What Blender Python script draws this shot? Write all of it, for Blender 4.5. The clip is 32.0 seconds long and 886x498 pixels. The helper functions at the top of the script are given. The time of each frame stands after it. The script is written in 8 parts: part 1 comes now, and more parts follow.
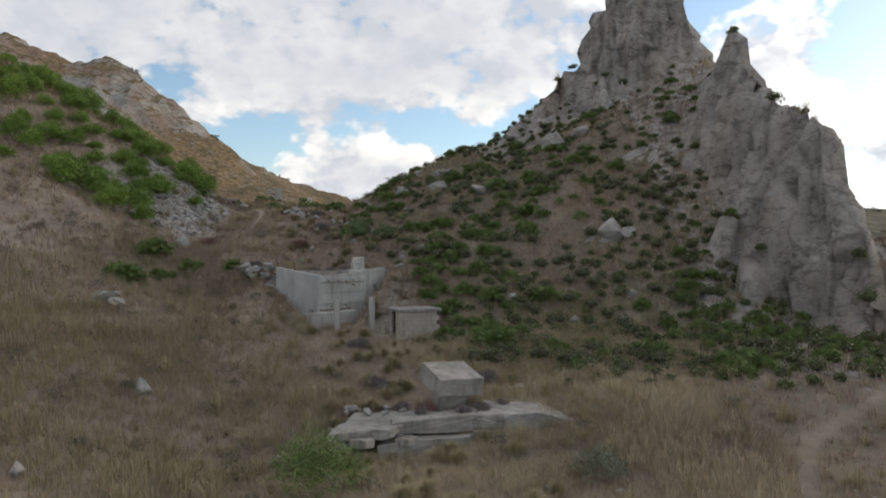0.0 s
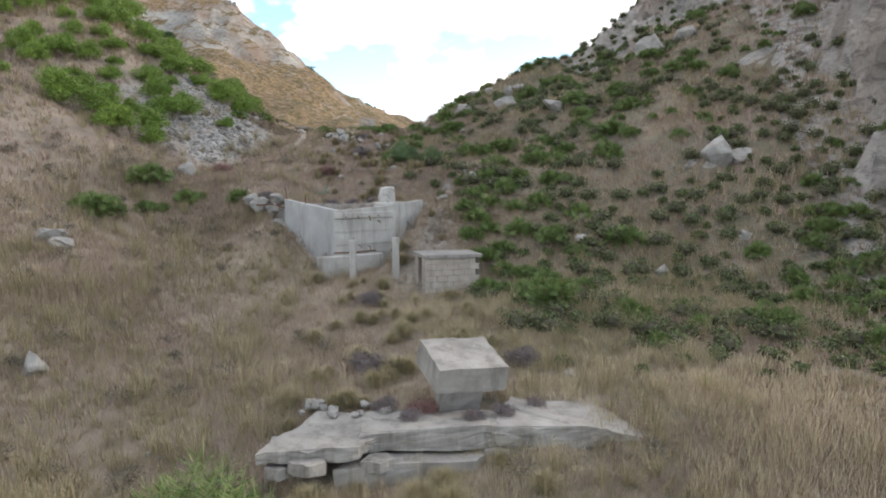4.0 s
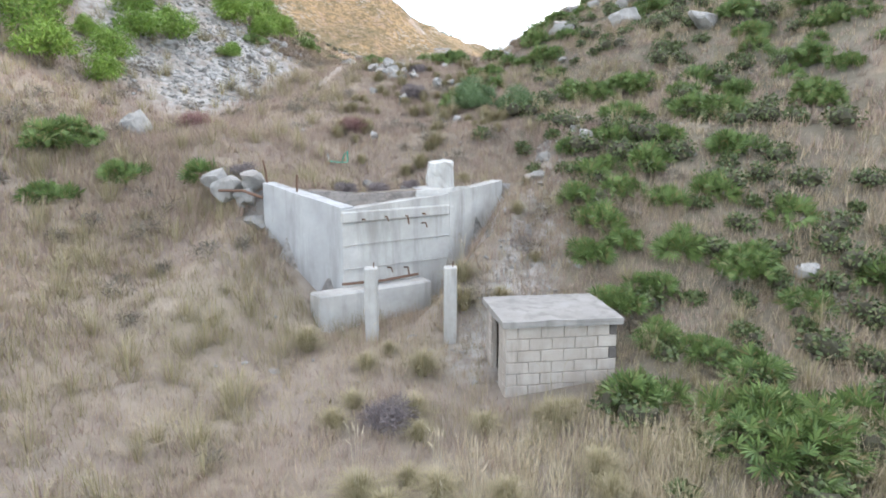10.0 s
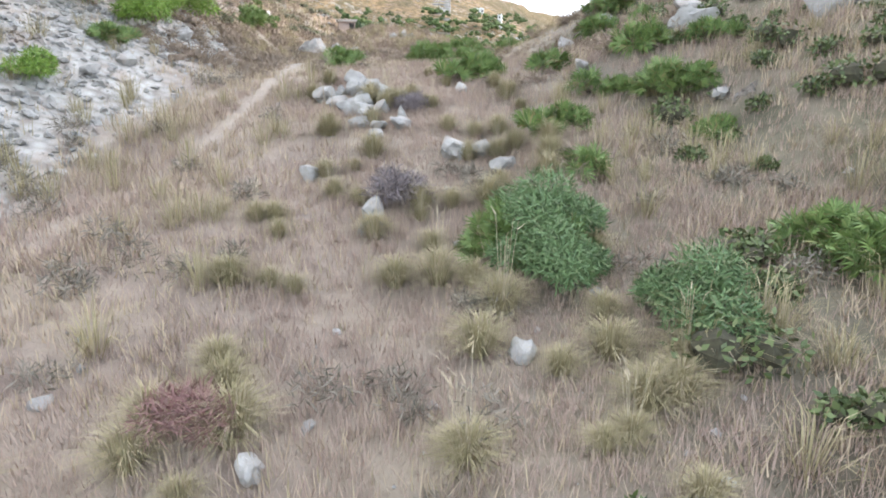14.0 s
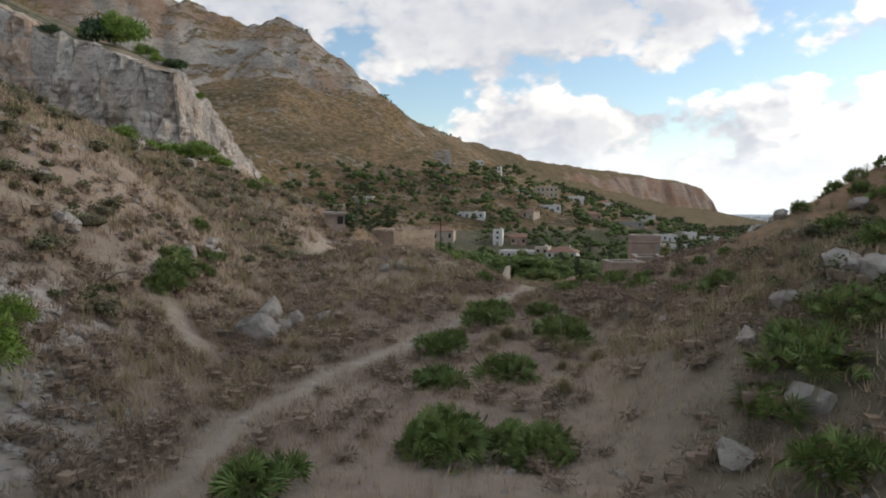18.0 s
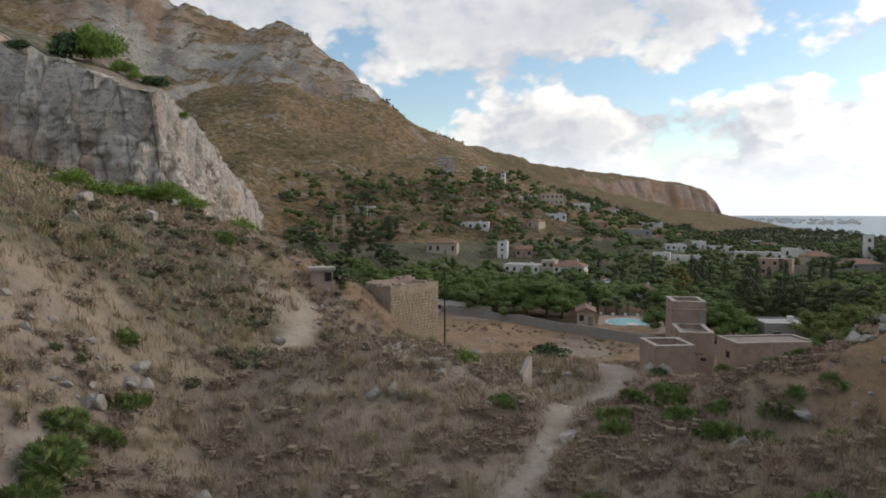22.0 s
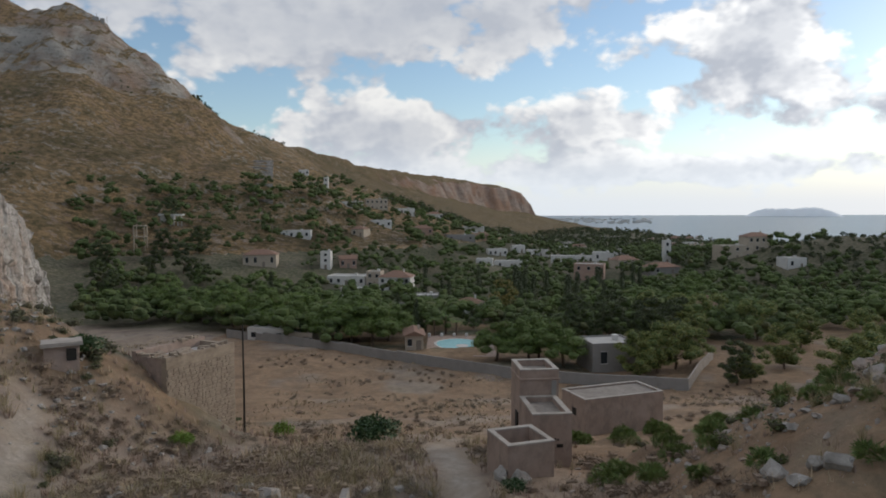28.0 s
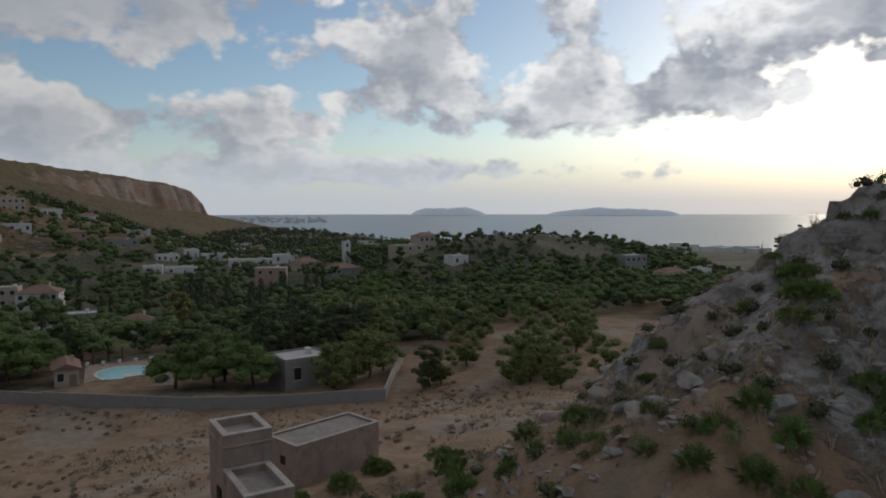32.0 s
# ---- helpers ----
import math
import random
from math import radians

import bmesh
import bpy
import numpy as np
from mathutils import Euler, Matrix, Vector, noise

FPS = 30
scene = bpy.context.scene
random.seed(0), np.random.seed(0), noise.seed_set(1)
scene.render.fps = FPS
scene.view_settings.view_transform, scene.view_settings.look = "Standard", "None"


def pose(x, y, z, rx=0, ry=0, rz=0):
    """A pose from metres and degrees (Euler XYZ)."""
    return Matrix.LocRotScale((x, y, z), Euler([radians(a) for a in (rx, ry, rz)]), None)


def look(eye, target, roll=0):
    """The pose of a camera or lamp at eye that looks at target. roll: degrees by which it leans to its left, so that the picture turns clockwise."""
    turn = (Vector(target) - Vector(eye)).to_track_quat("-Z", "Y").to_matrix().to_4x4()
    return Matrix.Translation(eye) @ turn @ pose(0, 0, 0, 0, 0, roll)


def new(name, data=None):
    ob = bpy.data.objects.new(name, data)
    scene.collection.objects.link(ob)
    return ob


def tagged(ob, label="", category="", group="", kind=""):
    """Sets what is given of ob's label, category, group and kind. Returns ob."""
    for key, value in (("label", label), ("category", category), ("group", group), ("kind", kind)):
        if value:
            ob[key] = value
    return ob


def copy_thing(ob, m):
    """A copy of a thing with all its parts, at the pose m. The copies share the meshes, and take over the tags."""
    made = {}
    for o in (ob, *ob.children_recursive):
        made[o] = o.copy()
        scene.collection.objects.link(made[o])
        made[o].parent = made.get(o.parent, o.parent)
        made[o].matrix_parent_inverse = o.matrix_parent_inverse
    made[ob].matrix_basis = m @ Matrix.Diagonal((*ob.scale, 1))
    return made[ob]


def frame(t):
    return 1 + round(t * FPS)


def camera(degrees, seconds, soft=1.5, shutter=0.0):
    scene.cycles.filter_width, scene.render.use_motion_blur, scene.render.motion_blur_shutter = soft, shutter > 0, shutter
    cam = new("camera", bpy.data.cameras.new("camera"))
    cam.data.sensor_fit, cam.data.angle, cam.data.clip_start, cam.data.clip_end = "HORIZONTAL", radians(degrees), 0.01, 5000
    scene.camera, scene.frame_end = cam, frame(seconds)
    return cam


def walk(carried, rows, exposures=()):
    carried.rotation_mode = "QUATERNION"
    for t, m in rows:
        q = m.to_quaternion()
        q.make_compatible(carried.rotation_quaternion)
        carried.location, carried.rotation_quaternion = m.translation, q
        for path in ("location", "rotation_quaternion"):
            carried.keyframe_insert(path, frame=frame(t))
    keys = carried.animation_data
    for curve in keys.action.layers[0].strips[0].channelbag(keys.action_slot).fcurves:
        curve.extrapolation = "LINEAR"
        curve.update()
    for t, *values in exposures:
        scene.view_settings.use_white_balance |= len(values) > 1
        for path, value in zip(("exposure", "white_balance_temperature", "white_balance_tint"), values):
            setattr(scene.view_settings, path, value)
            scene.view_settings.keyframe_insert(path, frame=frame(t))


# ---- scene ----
cam = camera(66.0, 32.0, 1.8)
# seconds, place, turn to the left, tilt up, roll
PATH = [
    (0, -0.00, 0.00, -0.00, 0.00, 0.20, 0.01),
    (0.5, 1.21, 2.64, 0.01, 3.49, 0.17, 0.03),
    (1, 1.58, 3.67, 0.01, 3.56, 0.16, 0.04),
    (1.5, 1.85, 4.66, -0.01, 3.58, 0.03, 0.02),
    (2, 2.03, 5.57, -0.08, 3.64, -0.96, 0.02),
    (2.5, 2.15, 6.41, -0.12, 3.68, -2.16, 0.03),
    (3, 2.22, 7.20, -0.15, 4.10, -3.29, 0.01),
    (3.5, 2.27, 7.98, -0.15, 6.10, -4.43, 0.03),
    (4, 2.28, 8.73, -0.16, 8.17, -5.53, 0.04),
    (4.5, 2.24, 9.45, -0.17, 9.88, -6.59, 0.08),
    (6.5, 1.90, 12.38, -0.17, 12.82, -9.71, 0.11),
    (7, 1.73, 13.24, -0.18, 12.84, -9.69, 0.08),
    (7.5, 1.54, 14.17, -0.18, 12.88, -9.65, 0.06),
    (8, 1.32, 15.20, -0.18, 12.95, -9.60, 0.07),
    (8.5, 0.96, 16.61, -0.07, 13.30, -9.68, 0.08),
    (9, 0.54, 18.56, 0.25, 13.97, -9.67, 0.08),
    (9.5, 0.15, 20.66, 0.59, 14.23, -9.62, -0.02),
    (10, -0.30, 22.76, 0.90, 14.47, -11.15, -0.16),
    (10.5, -0.88, 25.08, 1.28, 14.67, -13.05, -0.24),
    (11, -1.62, 27.53, 1.85, 14.42, -14.37, -0.03),
    (11.5, -2.29, 29.88, 2.48, 14.42, -15.52, 0.05),
    (12, -2.99, 32.08, 2.94, 14.25, -15.86, -0.15),
    (12.5, -3.61, 34.27, 3.03, 14.18, -16.08, -0.06),
    (13, -4.19, 36.42, 3.05, 14.27, -15.77, -0.02),
    (13.5, -4.79, 38.48, 3.43, 14.32, -15.26, -0.03),
    (14, -5.34, 40.44, 4.13, 14.40, -15.15, 0.03),
    (14.5, -5.90, 42.36, 4.87, 14.46, -13.40, -0.02),
    (15, -6.46, 44.15, 5.46, 14.40, -11.44, -0.02),
    (15.5, -6.97, 45.91, 6.15, 14.38, -9.81, -0.01),
    (17.5, -9.47, 54.26, 9.02, 14.38, -3.67, -0.14),
    (18, -10.03, 56.26, 9.76, 14.36, -3.60, -0.09),
    (18.5, -10.51, 58.11, 10.47, 14.42, -3.56, -0.09),
    (19, -10.94, 59.60, 10.99, 14.44, -3.57, -0.14),
    (19.5, -11.25, 60.72, 11.55, 14.46, -3.55, -0.07),
    (20, -11.53, 61.69, 12.14, 14.47, -3.55, -0.04),
    (20.5, -11.77, 62.64, 12.73, 14.49, -3.55, -0.04),
    (21, -12.01, 63.64, 13.34, 14.53, -3.55, 0.02),
    (21.5, -12.33, 64.68, 13.82, 14.56, -3.51, -0.02),
    (22, -12.64, 65.73, 14.27, 14.57, -3.52, -0.00),
    (22.5, -12.92, 66.78, 14.71, 14.61, -3.48, 0.01),
    (23, -13.19, 67.81, 15.12, 14.59, -3.46, 0.01),
    (23.5, -13.40, 68.77, 15.47, 14.37, -3.46, 0.04),
    (24, -13.56, 69.66, 15.77, 14.07, -3.46, 0.05),
    (24.5, -13.67, 70.55, 16.05, 13.80, -3.45, 0.04),
    (26.5, -13.68, 74.19, 16.77, 9.95, -3.40, 0.12),
    (27, -13.57, 75.15, 16.90, 8.27, -3.42, 0.10),
    (27.5, -13.53, 76.19, 17.11, 4.75, -3.46, 0.16),
    (28, -13.59, 77.33, 17.35, -0.01, -3.48, 0.15),
    (28.5, -13.71, 78.49, 17.54, -4.30, -3.45, 0.15),
    (29, -13.83, 79.64, 17.74, -8.43, -3.45, 0.10),
    (29.5, -13.93, 80.74, 17.94, -12.54, -3.47, 0.03),
    (30, -13.99, 81.75, 18.13, -16.23, -3.52, 0.02),
    (30.5, -13.98, 82.70, 18.34, -19.44, -3.55, -0.04),
    (31, -13.94, 83.60, 18.44, -20.23, -3.57, -0.02),
    (31.5, -13.94, 84.47, 18.45, -22.83, -3.58, 0.00),
    (32, -13.93, 85.29, 18.46, -26.76, -3.59, 0.00),
]
EXPOSURES = [(0, 0.32, 6550, 10), (1, 0.52, 6550, 10), (2, 0.76, 6550, 10), (3, 1.05, 6450, 10), (4, 1.32, 6400, 10), (6.5, 1.95, 6150, 10), (9, 2.15, 6130, 10), (10, 2.22, 6110, 10), (12, 2.38, 6100, 10), (13, 2.45, 6110, 10), (14, 2.42, 6100, 10), (15, 2.12, 6110, 10), (15.5, 1.85, 6080, 10),
             (17.5, 0.43, 6520, 10), (19, 0.28, 6540, 10), (24, 0.27, 6540, 10), (27, 0.12, 6440, 10), (28, -0.05, 6300, 10), (30, -0.4, 6230, 10), (32, -0.7, 6200, 10)]
walk(cam, [(t, pose(x, y, z, 90 + p, r, w)) for t, x, y, z, w, p, r in PATH], EXPOSURES)

# ---- world and light ----
SUN_ELEVATION, SUN_AZIMUTH = 17.0, 62.0          # degrees; azimuth to the right of +y
world = bpy.data.worlds.new("world")
scene.world = world
world.use_nodes = True
wt = world.node_tree
wt.nodes.clear()


def wnode(kind, **values):
    n = wt.nodes.new(kind)
    for key, value in values.items():
        n.inputs[key].default_value = value
    return n


def wmath(op, a, b=None):
    n = wt.nodes.new("ShaderNodeMath")
    n.operation = op
    for i, v in enumerate((a, b)):
        if v is None:
            continue
        if isinstance(v, (int, float)):
            n.inputs[i].default_value = v
        else:
            wt.links.new(v, n.inputs[i])
    return n.outputs[0]


def wramp(source, stops, smooth=True):
    n = wt.nodes.new("ShaderNodeValToRGB")
    n.color_ramp.interpolation = "EASE" if smooth else "LINEAR"
    while len(n.color_ramp.elements) < len(stops):
        n.color_ramp.elements.new(0.5)
    for e, (at, colour) in zip(n.color_ramp.elements, stops):
        e.position, e.color = at, (*colour, 1)
    wt.links.new(source, n.inputs[0])
    return n.outputs[0]


def wmix(factor, a, b):
    n = wt.nodes.new("ShaderNodeMix")
    n.data_type = "RGBA"
    for i, v in ((0, factor), (6, a), (7, b)):
        if isinstance(v, (int, float)):
            n.inputs[i].default_value = v
        elif isinstance(v, tuple):
            n.inputs[i].default_value = (*v, 1)
        else:
            wt.links.new(v, n.inputs[i])
    return n.outputs[2]


sky = wt.nodes.new("ShaderNodeTexSky")
sky.sky_type, sky.sun_disc = "NISHITA", False
sky.sun_elevation, sky.sun_rotation = radians(SUN_ELEVATION), radians(SUN_AZIMUTH)
sky.altitude, sky.air_density, sky.dust_density, sky.ozone_density = 60, 1.0, 0.6, 1.6
coords = wt.nodes.new("ShaderNodeTexCoord")
split = wt.nodes.new("ShaderNodeSeparateXYZ")
wt.links.new(coords.outputs["Generated"], split.inputs[0])
azimuth = wmath("ARCTAN2", split.outputs[0], split.outputs[1])
elevation = wmath("ARCSINE", split.outputs[2])


def wpuff(du, dv, detail):
    """Heaped billows over the dome: soft noise with rounded cells on its rims."""
    at = wt.nodes.new("ShaderNodeCombineXYZ")
    wt.links.new(wmath("ADD", azimuth, du), at.inputs[0])
    wt.links.new(wmath("ADD", wmath("MULTIPLY", elevation, 1.45), dv), at.inputs[1])
    at.inputs[2].default_value = 4.13
    n = wnode("ShaderNodeTexNoise", Scale=7.5, Detail=detail, Roughness=0.56, Distortion=0.25)
    wt.links.new(at.outputs[0], n.inputs["Vector"])
    puff = wmath("ADD", wmath("MULTIPLY", n.outputs[0], 0.78), 0.11)
    for scale, weight in ((15.0, 0.15), (36.0, 0.09), (80.0, 0.045)):
        v = wt.nodes.new("ShaderNodeTexVoronoi")
        v.voronoi_dimensions, v.feature = "2D", "SMOOTH_F1"
        v.inputs["Scale"].default_value, v.inputs["Smoothness"].default_value = scale, 0.4
        wt.links.new(at.outputs[0], v.inputs["Vector"])
        puff = wmath("ADD", puff, wmath("MULTIPLY", wmath("SUBTRACT", 0.40, v.outputs["Distance"]), weight))
    return puff


def wheap(az, el, wide, tall, weight):
    """A soft swelling of the cloud cover about one direction, in degrees."""
    a = wmath("DIVIDE", wmath("SUBTRACT", azimuth, radians(az)), radians(wide))
    b = wmath("DIVIDE", wmath("SUBTRACT", elevation, radians(el)), radians(tall))
    r = wmath("ADD", wmath("MULTIPLY", a, a), wmath("MULTIPLY", b, b))
    return wmath("MULTIPLY", wmath("POWER", 2.718, wmath("MULTIPLY", r, -1.0)), weight)


# heaps of cumulus, the high sheet, and the blue gaps between them
HEAPS = ((-6, 6.2, 9, 2.8, 0.24), (-10.6, 10.4, 1.3, 1.5, 0.16), (14, 6.2, 6, 2.8, 0.17), (20, 9.4, 3, 1.2, 0.12), (24.6, 11.5, 6, 5.0, 0.25), (37.6, 12, 3.6, 5.0, 0.22), (47, 8.8, 7, 2.6, 0.22), (59, 14.5, 7, 4, 0.24), (20, 2.9, 26, 1.0, 0.13),
         (-17, 8.3, 3.2, 2.0, -0.22), (4, 9.4, 5, 1.3, -0.20), (32, 15, 2.4, 5, -0.22), (42.5, 15, 1.8, 4, -0.18), (16, 10.2, 6, 1.0, -0.16), (55, 4.2, 10, 2.4, -0.26), (30, 4.8, 16, 0.8, -0.14))
cover = wheap(*HEAPS[0])
for heap in HEAPS[1:]:
    cover = wmath("ADD", cover, wheap(*heap))
sheet = wmath("MULTIPLY", wramp(elevation, [(0.165, (0, 0, 0)), (0.26, (1, 1, 1))]), wramp(azimuth, [(0.10, (1, 1, 1)), (0.36, (0, 0, 0))]))
cover = wmath("ADD", cover, wmath("MULTIPLY", sheet, 0.16))
cover = wmath("ADD", cover, wmath("MULTIPLY", wramp(elevation, [(0.30, (0, 0, 0)), (0.55, (1, 1, 1))]), 0.07))
billow = wmath("ADD", wpuff(0.0, 0.0, 10.0), cover)
toward = wmath("ADD", wpuff(0.040, 0.046, 4.0), cover)
cloud_mask = wramp(wmath("SUBTRACT", billow, wramp(elevation, [(0.012, (0.10, 0.10, 0.10)), (0.05, (0, 0, 0))])), [(0.485, (0, 0, 0)), (0.600, (1, 1, 1))])
lit = wramp(wmath("ADD", wmath("MULTIPLY", wmath("SUBTRACT", billow, toward), 2.7), 0.50), [(0.10, (0, 0, 0)), (0.92, (1, 1, 1))])
lit = wmath("MULTIPLY", lit, wramp(billow, [(0.60, (1, 1, 1)), (0.80, (0.38, 0.38, 0.38))]))
lit = wmath("MULTIPLY", lit, wmath("SUBTRACT", 1.0, wmath("MULTIPLY", sheet, 0.60)))
cloud_tone = wmix(lit, (0.50, 0.525, 0.575), (0.92, 0.90, 0.86))
sun_way = (math.sin(radians(SUN_AZIMUTH)) * math.cos(radians(SUN_ELEVATION)), math.cos(radians(SUN_AZIMUTH)) * math.cos(radians(SUN_ELEVATION)), math.sin(radians(SUN_ELEVATION)))
facing = wt.nodes.new("ShaderNodeVectorMath")
facing.operation = "DOT_PRODUCT"
facing.inputs[1].default_value = sun_way
wt.links.new(coords.outputs["Generated"], facing.inputs[0])
shine = wramp(facing.outputs["Value"], [(0.45, (0, 0, 0)), (0.98, (1, 1, 1))])
bright = wt.nodes.new("ShaderNodeVectorMath")
bright.operation = "SCALE"
wt.links.new(cloud_tone, bright.inputs[0])
wt.links.new(wmath("ADD", 1.0, wmath("MULTIPLY", shine, wmath("ADD", 0.12, wmath("MULTIPLY", lit, 0.5)))), bright.inputs["Scale"])
gain = wt.nodes.new("ShaderNodeVectorMath")
gain.operation = "SCALE"
gain.inputs["Scale"].default_value = 0.15
wt.links.new(sky.outputs[0], gain.inputs[0])
with_clouds = wmix(cloud_mask, gain.outputs[0], bright.outputs[0])
haze = wramp(split.outputs[2], [(0.0, (0.93, 0.93, 0.93)), (0.11, (0, 0, 0))])
final = wmix(haze, with_clouds, (0.80, 0.85, 0.90))
background = wnode("ShaderNodeBackground", Strength=1.0)
wt.links.new(final, background.inputs[0])
out = wt.nodes.new("ShaderNodeOutputWorld")
wt.links.new(background.outputs[0], out.inputs[0])

sun = new("sun", bpy.data.lights.new("sun", "SUN"))
sun.data.energy, sun.data.angle, sun.data.color = 1.05, radians(11.0), (1.0, 0.85, 0.68)
sa, se = radians(SUN_AZIMUTH), radians(SUN_ELEVATION)
sun.matrix_world = look((0, 0, 0), (-math.sin(sa) * math.cos(se), -math.cos(sa) * math.cos(se), -math.sin(se)))

# ---- materials ----
class Nodes:
    """A small builder for node materials."""

    def __init__(self, name):
        self.mat = bpy.data.materials.new(name)
        self.mat.use_nodes = True
        self.tree = self.mat.node_tree
        self.bsdf = self.tree.nodes["Principled BSDF"]
        self.co = self.tree.nodes.new("ShaderNodeTexCoord").outputs["Object"]
        self.geo = self.tree.nodes.new("ShaderNodeNewGeometry")
        self.info = self.tree.nodes.new("ShaderNodeObjectInfo")

    def plug(self, socket, value):
        if isinstance(value, (int, float)):
            socket.default_value = value
        elif isinstance(value, tuple):
            socket.default_value = (*value, 1) if len(value) == 3 and socket.type == "RGBA" else value
        else:
            self.tree.links.new(value, socket)

    def world_place(self):
        return self.geo.outputs["Position"]

    def noise(self, scale, detail=4.0, rough=0.55, vector=None, warp=0.0):
        n = self.tree.nodes.new("ShaderNodeTexNoise")
        self.plug(n.inputs["Vector"], vector or self.geo.outputs["Position"])
        n.inputs["Scale"].default_value, n.inputs["Detail"].default_value = scale, detail
        n.inputs["Roughness"].default_value, n.inputs["Distortion"].default_value = rough, warp
        return n.outputs[0]

    def cells(self, scale, feature="F1", vector=None):
        n = self.tree.nodes.new("ShaderNodeTexVoronoi")
        n.feature = feature
        self.plug(n.inputs["Vector"], vector or self.geo.outputs["Position"])
        n.inputs["Scale"].default_value = scale
        return n.outputs[0]

    def stretch(self, scale, vector=None):
        n = self.tree.nodes.new("ShaderNodeMapping")
        n.inputs["Scale"].default_value = scale
        self.plug(n.inputs[0], vector or self.geo.outputs["Position"])
        return n.outputs[0]

    def ramp(self, source, *stops):
        n = self.tree.nodes.new("ShaderNodeValToRGB")
        while len(n.color_ramp.elements) < len(stops):
            n.color_ramp.elements.new(0.5)
        for e, (at, c) in zip(n.color_ramp.elements, stops):
            e.position = at
            e.color = (*c, 1) if isinstance(c, tuple) else (c, c, c, 1)
        self.plug(n.inputs[0], source)
        return n.outputs[0]

    def mix(self, factor, a, b, how="MIX"):
        n = self.tree.nodes.new("ShaderNodeMix")
        n.data_type, n.blend_type = "RGBA", how
        self.plug(n.inputs[0], factor)
        self.plug(n.inputs[6], a)
        self.plug(n.inputs[7], b)
        return n.outputs[2]

    def math(self, op, a, b=0.0):
        n = self.tree.nodes.new("ShaderNodeMath")
        n.operation = op
        self.plug(n.inputs[0], a)
        self.plug(n.inputs[1], b)
        return n.outputs[0]

    def warped(self, vector, scale, amount):
        n = self.tree.nodes.new("ShaderNodeTexNoise")
        self.plug(n.inputs["Vector"], vector)
        n.inputs["Scale"].default_value, n.inputs["Detail"].default_value = scale, 5.0
        m = self.tree.nodes.new("ShaderNodeVectorMath")
        m.operation = "MULTIPLY_ADD"
        self.plug(m.inputs[0], n.outputs["Color"])
        m.inputs[1].default_value = (amount, amount, amount)
        self.plug(m.inputs[2], vector)
        return m.outputs[0]

    def attribute(self, name):
        n = self.tree.nodes.new("ShaderNodeAttribute")
        n.attribute_name = name
        return n.outputs["Fac"]

    def slope(self):
        n = self.tree.nodes.new("ShaderNodeSeparateXYZ")
        self.plug(n.inputs[0], self.geo.outputs["True Normal"])
        return n.outputs[2]

    def bump(self, height, strength=0.4, distance=0.05, under=None):
        n = self.tree.nodes.new("ShaderNodeBump")
        n.inputs["Strength"].default_value, n.inputs["Distance"].default_value = strength, distance
        self.plug(n.inputs["Height"], height)
        if under is not None:
            self.plug(n.inputs["Normal"], under)
        return n.outputs[0]

    def done(self, colour, rough=0.85, normal=None, specular=0.3, metal=0.0):
        self.plug(self.bsdf.inputs["Base Color"], colour)
        self.plug(self.bsdf.inputs["Roughness"], rough)
        self.bsdf.inputs["Specular IOR Level"].default_value = specular
        self.bsdf.inputs["Metallic"].default_value = metal
        if normal is not None:
            self.plug(self.bsdf.inputs["Normal"], normal)
        return self.mat


def rock_colour(n):
    """Grey limestone with pale faces, rusty stains and darker lichen."""
    tall = n.stretch((1.0, 1.0, 0.45))
    base = n.ramp(n.noise(0.35, 8, 0.62, tall), (0.28, (0.225, 0.208, 0.195)), (0.5, (0.385, 0.358, 0.335)), (0.75, (0.54, 0.505, 0.47)))
    rust = n.ramp(n.noise(0.13, 5, 0.65, tall), (0.50, 0.0), (0.64, 1.0))
    base = n.mix(n.math("MULTIPLY", rust, 0.42), base, (0.40, 0.26, 0.18))
    base = n.mix(n.ramp(n.noise(1.7, 7, 0.7), (0.50, 0.0), (0.66, 0.75)), base, (0.13, 0.12, 0.108))
    beds = n.noise(1.0, 6, 0.65, n.stretch((0.25, 0.25, 1.5)))
    base = n.mix(n.ramp(beds, (0.56, 0.0), (0.66, 0.28)), base, (0.165, 0.150, 0.135))
    slant = n.tree.nodes.new("ShaderNodeMapping")
    slant.inputs["Rotation"].default_value = (0.95, 0.6, 0.2)
    slant.inputs["Scale"].default_value = (0.7, 1.0, 1.6)
    n.plug(slant.inputs[0], n.geo.outputs["Position"])
    crack = n.ramp(n.noise(0.8, 9, 0.74, slant.outputs[0], 0.5), (0.40, 0.85), (0.49, 0.0))
    base = n.mix(n.ramp(n.noise(0.06, 3, 0.5), (0.45, 0.0), (0.6, 0.35)), base, (0.45, 0.40, 0.36))
    leaning = n.warped(slant.outputs[0], 0.6, 1.2)
    base = n.mix(n.ramp(n.cells(0.8, "DISTANCE_TO_EDGE", leaning), (0.0, 0.28), (0.05, 0.0)), base, (0.15, 0.138, 0.125))
    return n.mix(n.math("MULTIPLY", crack, 0.7), base, (0.10, 0.093, 0.085))


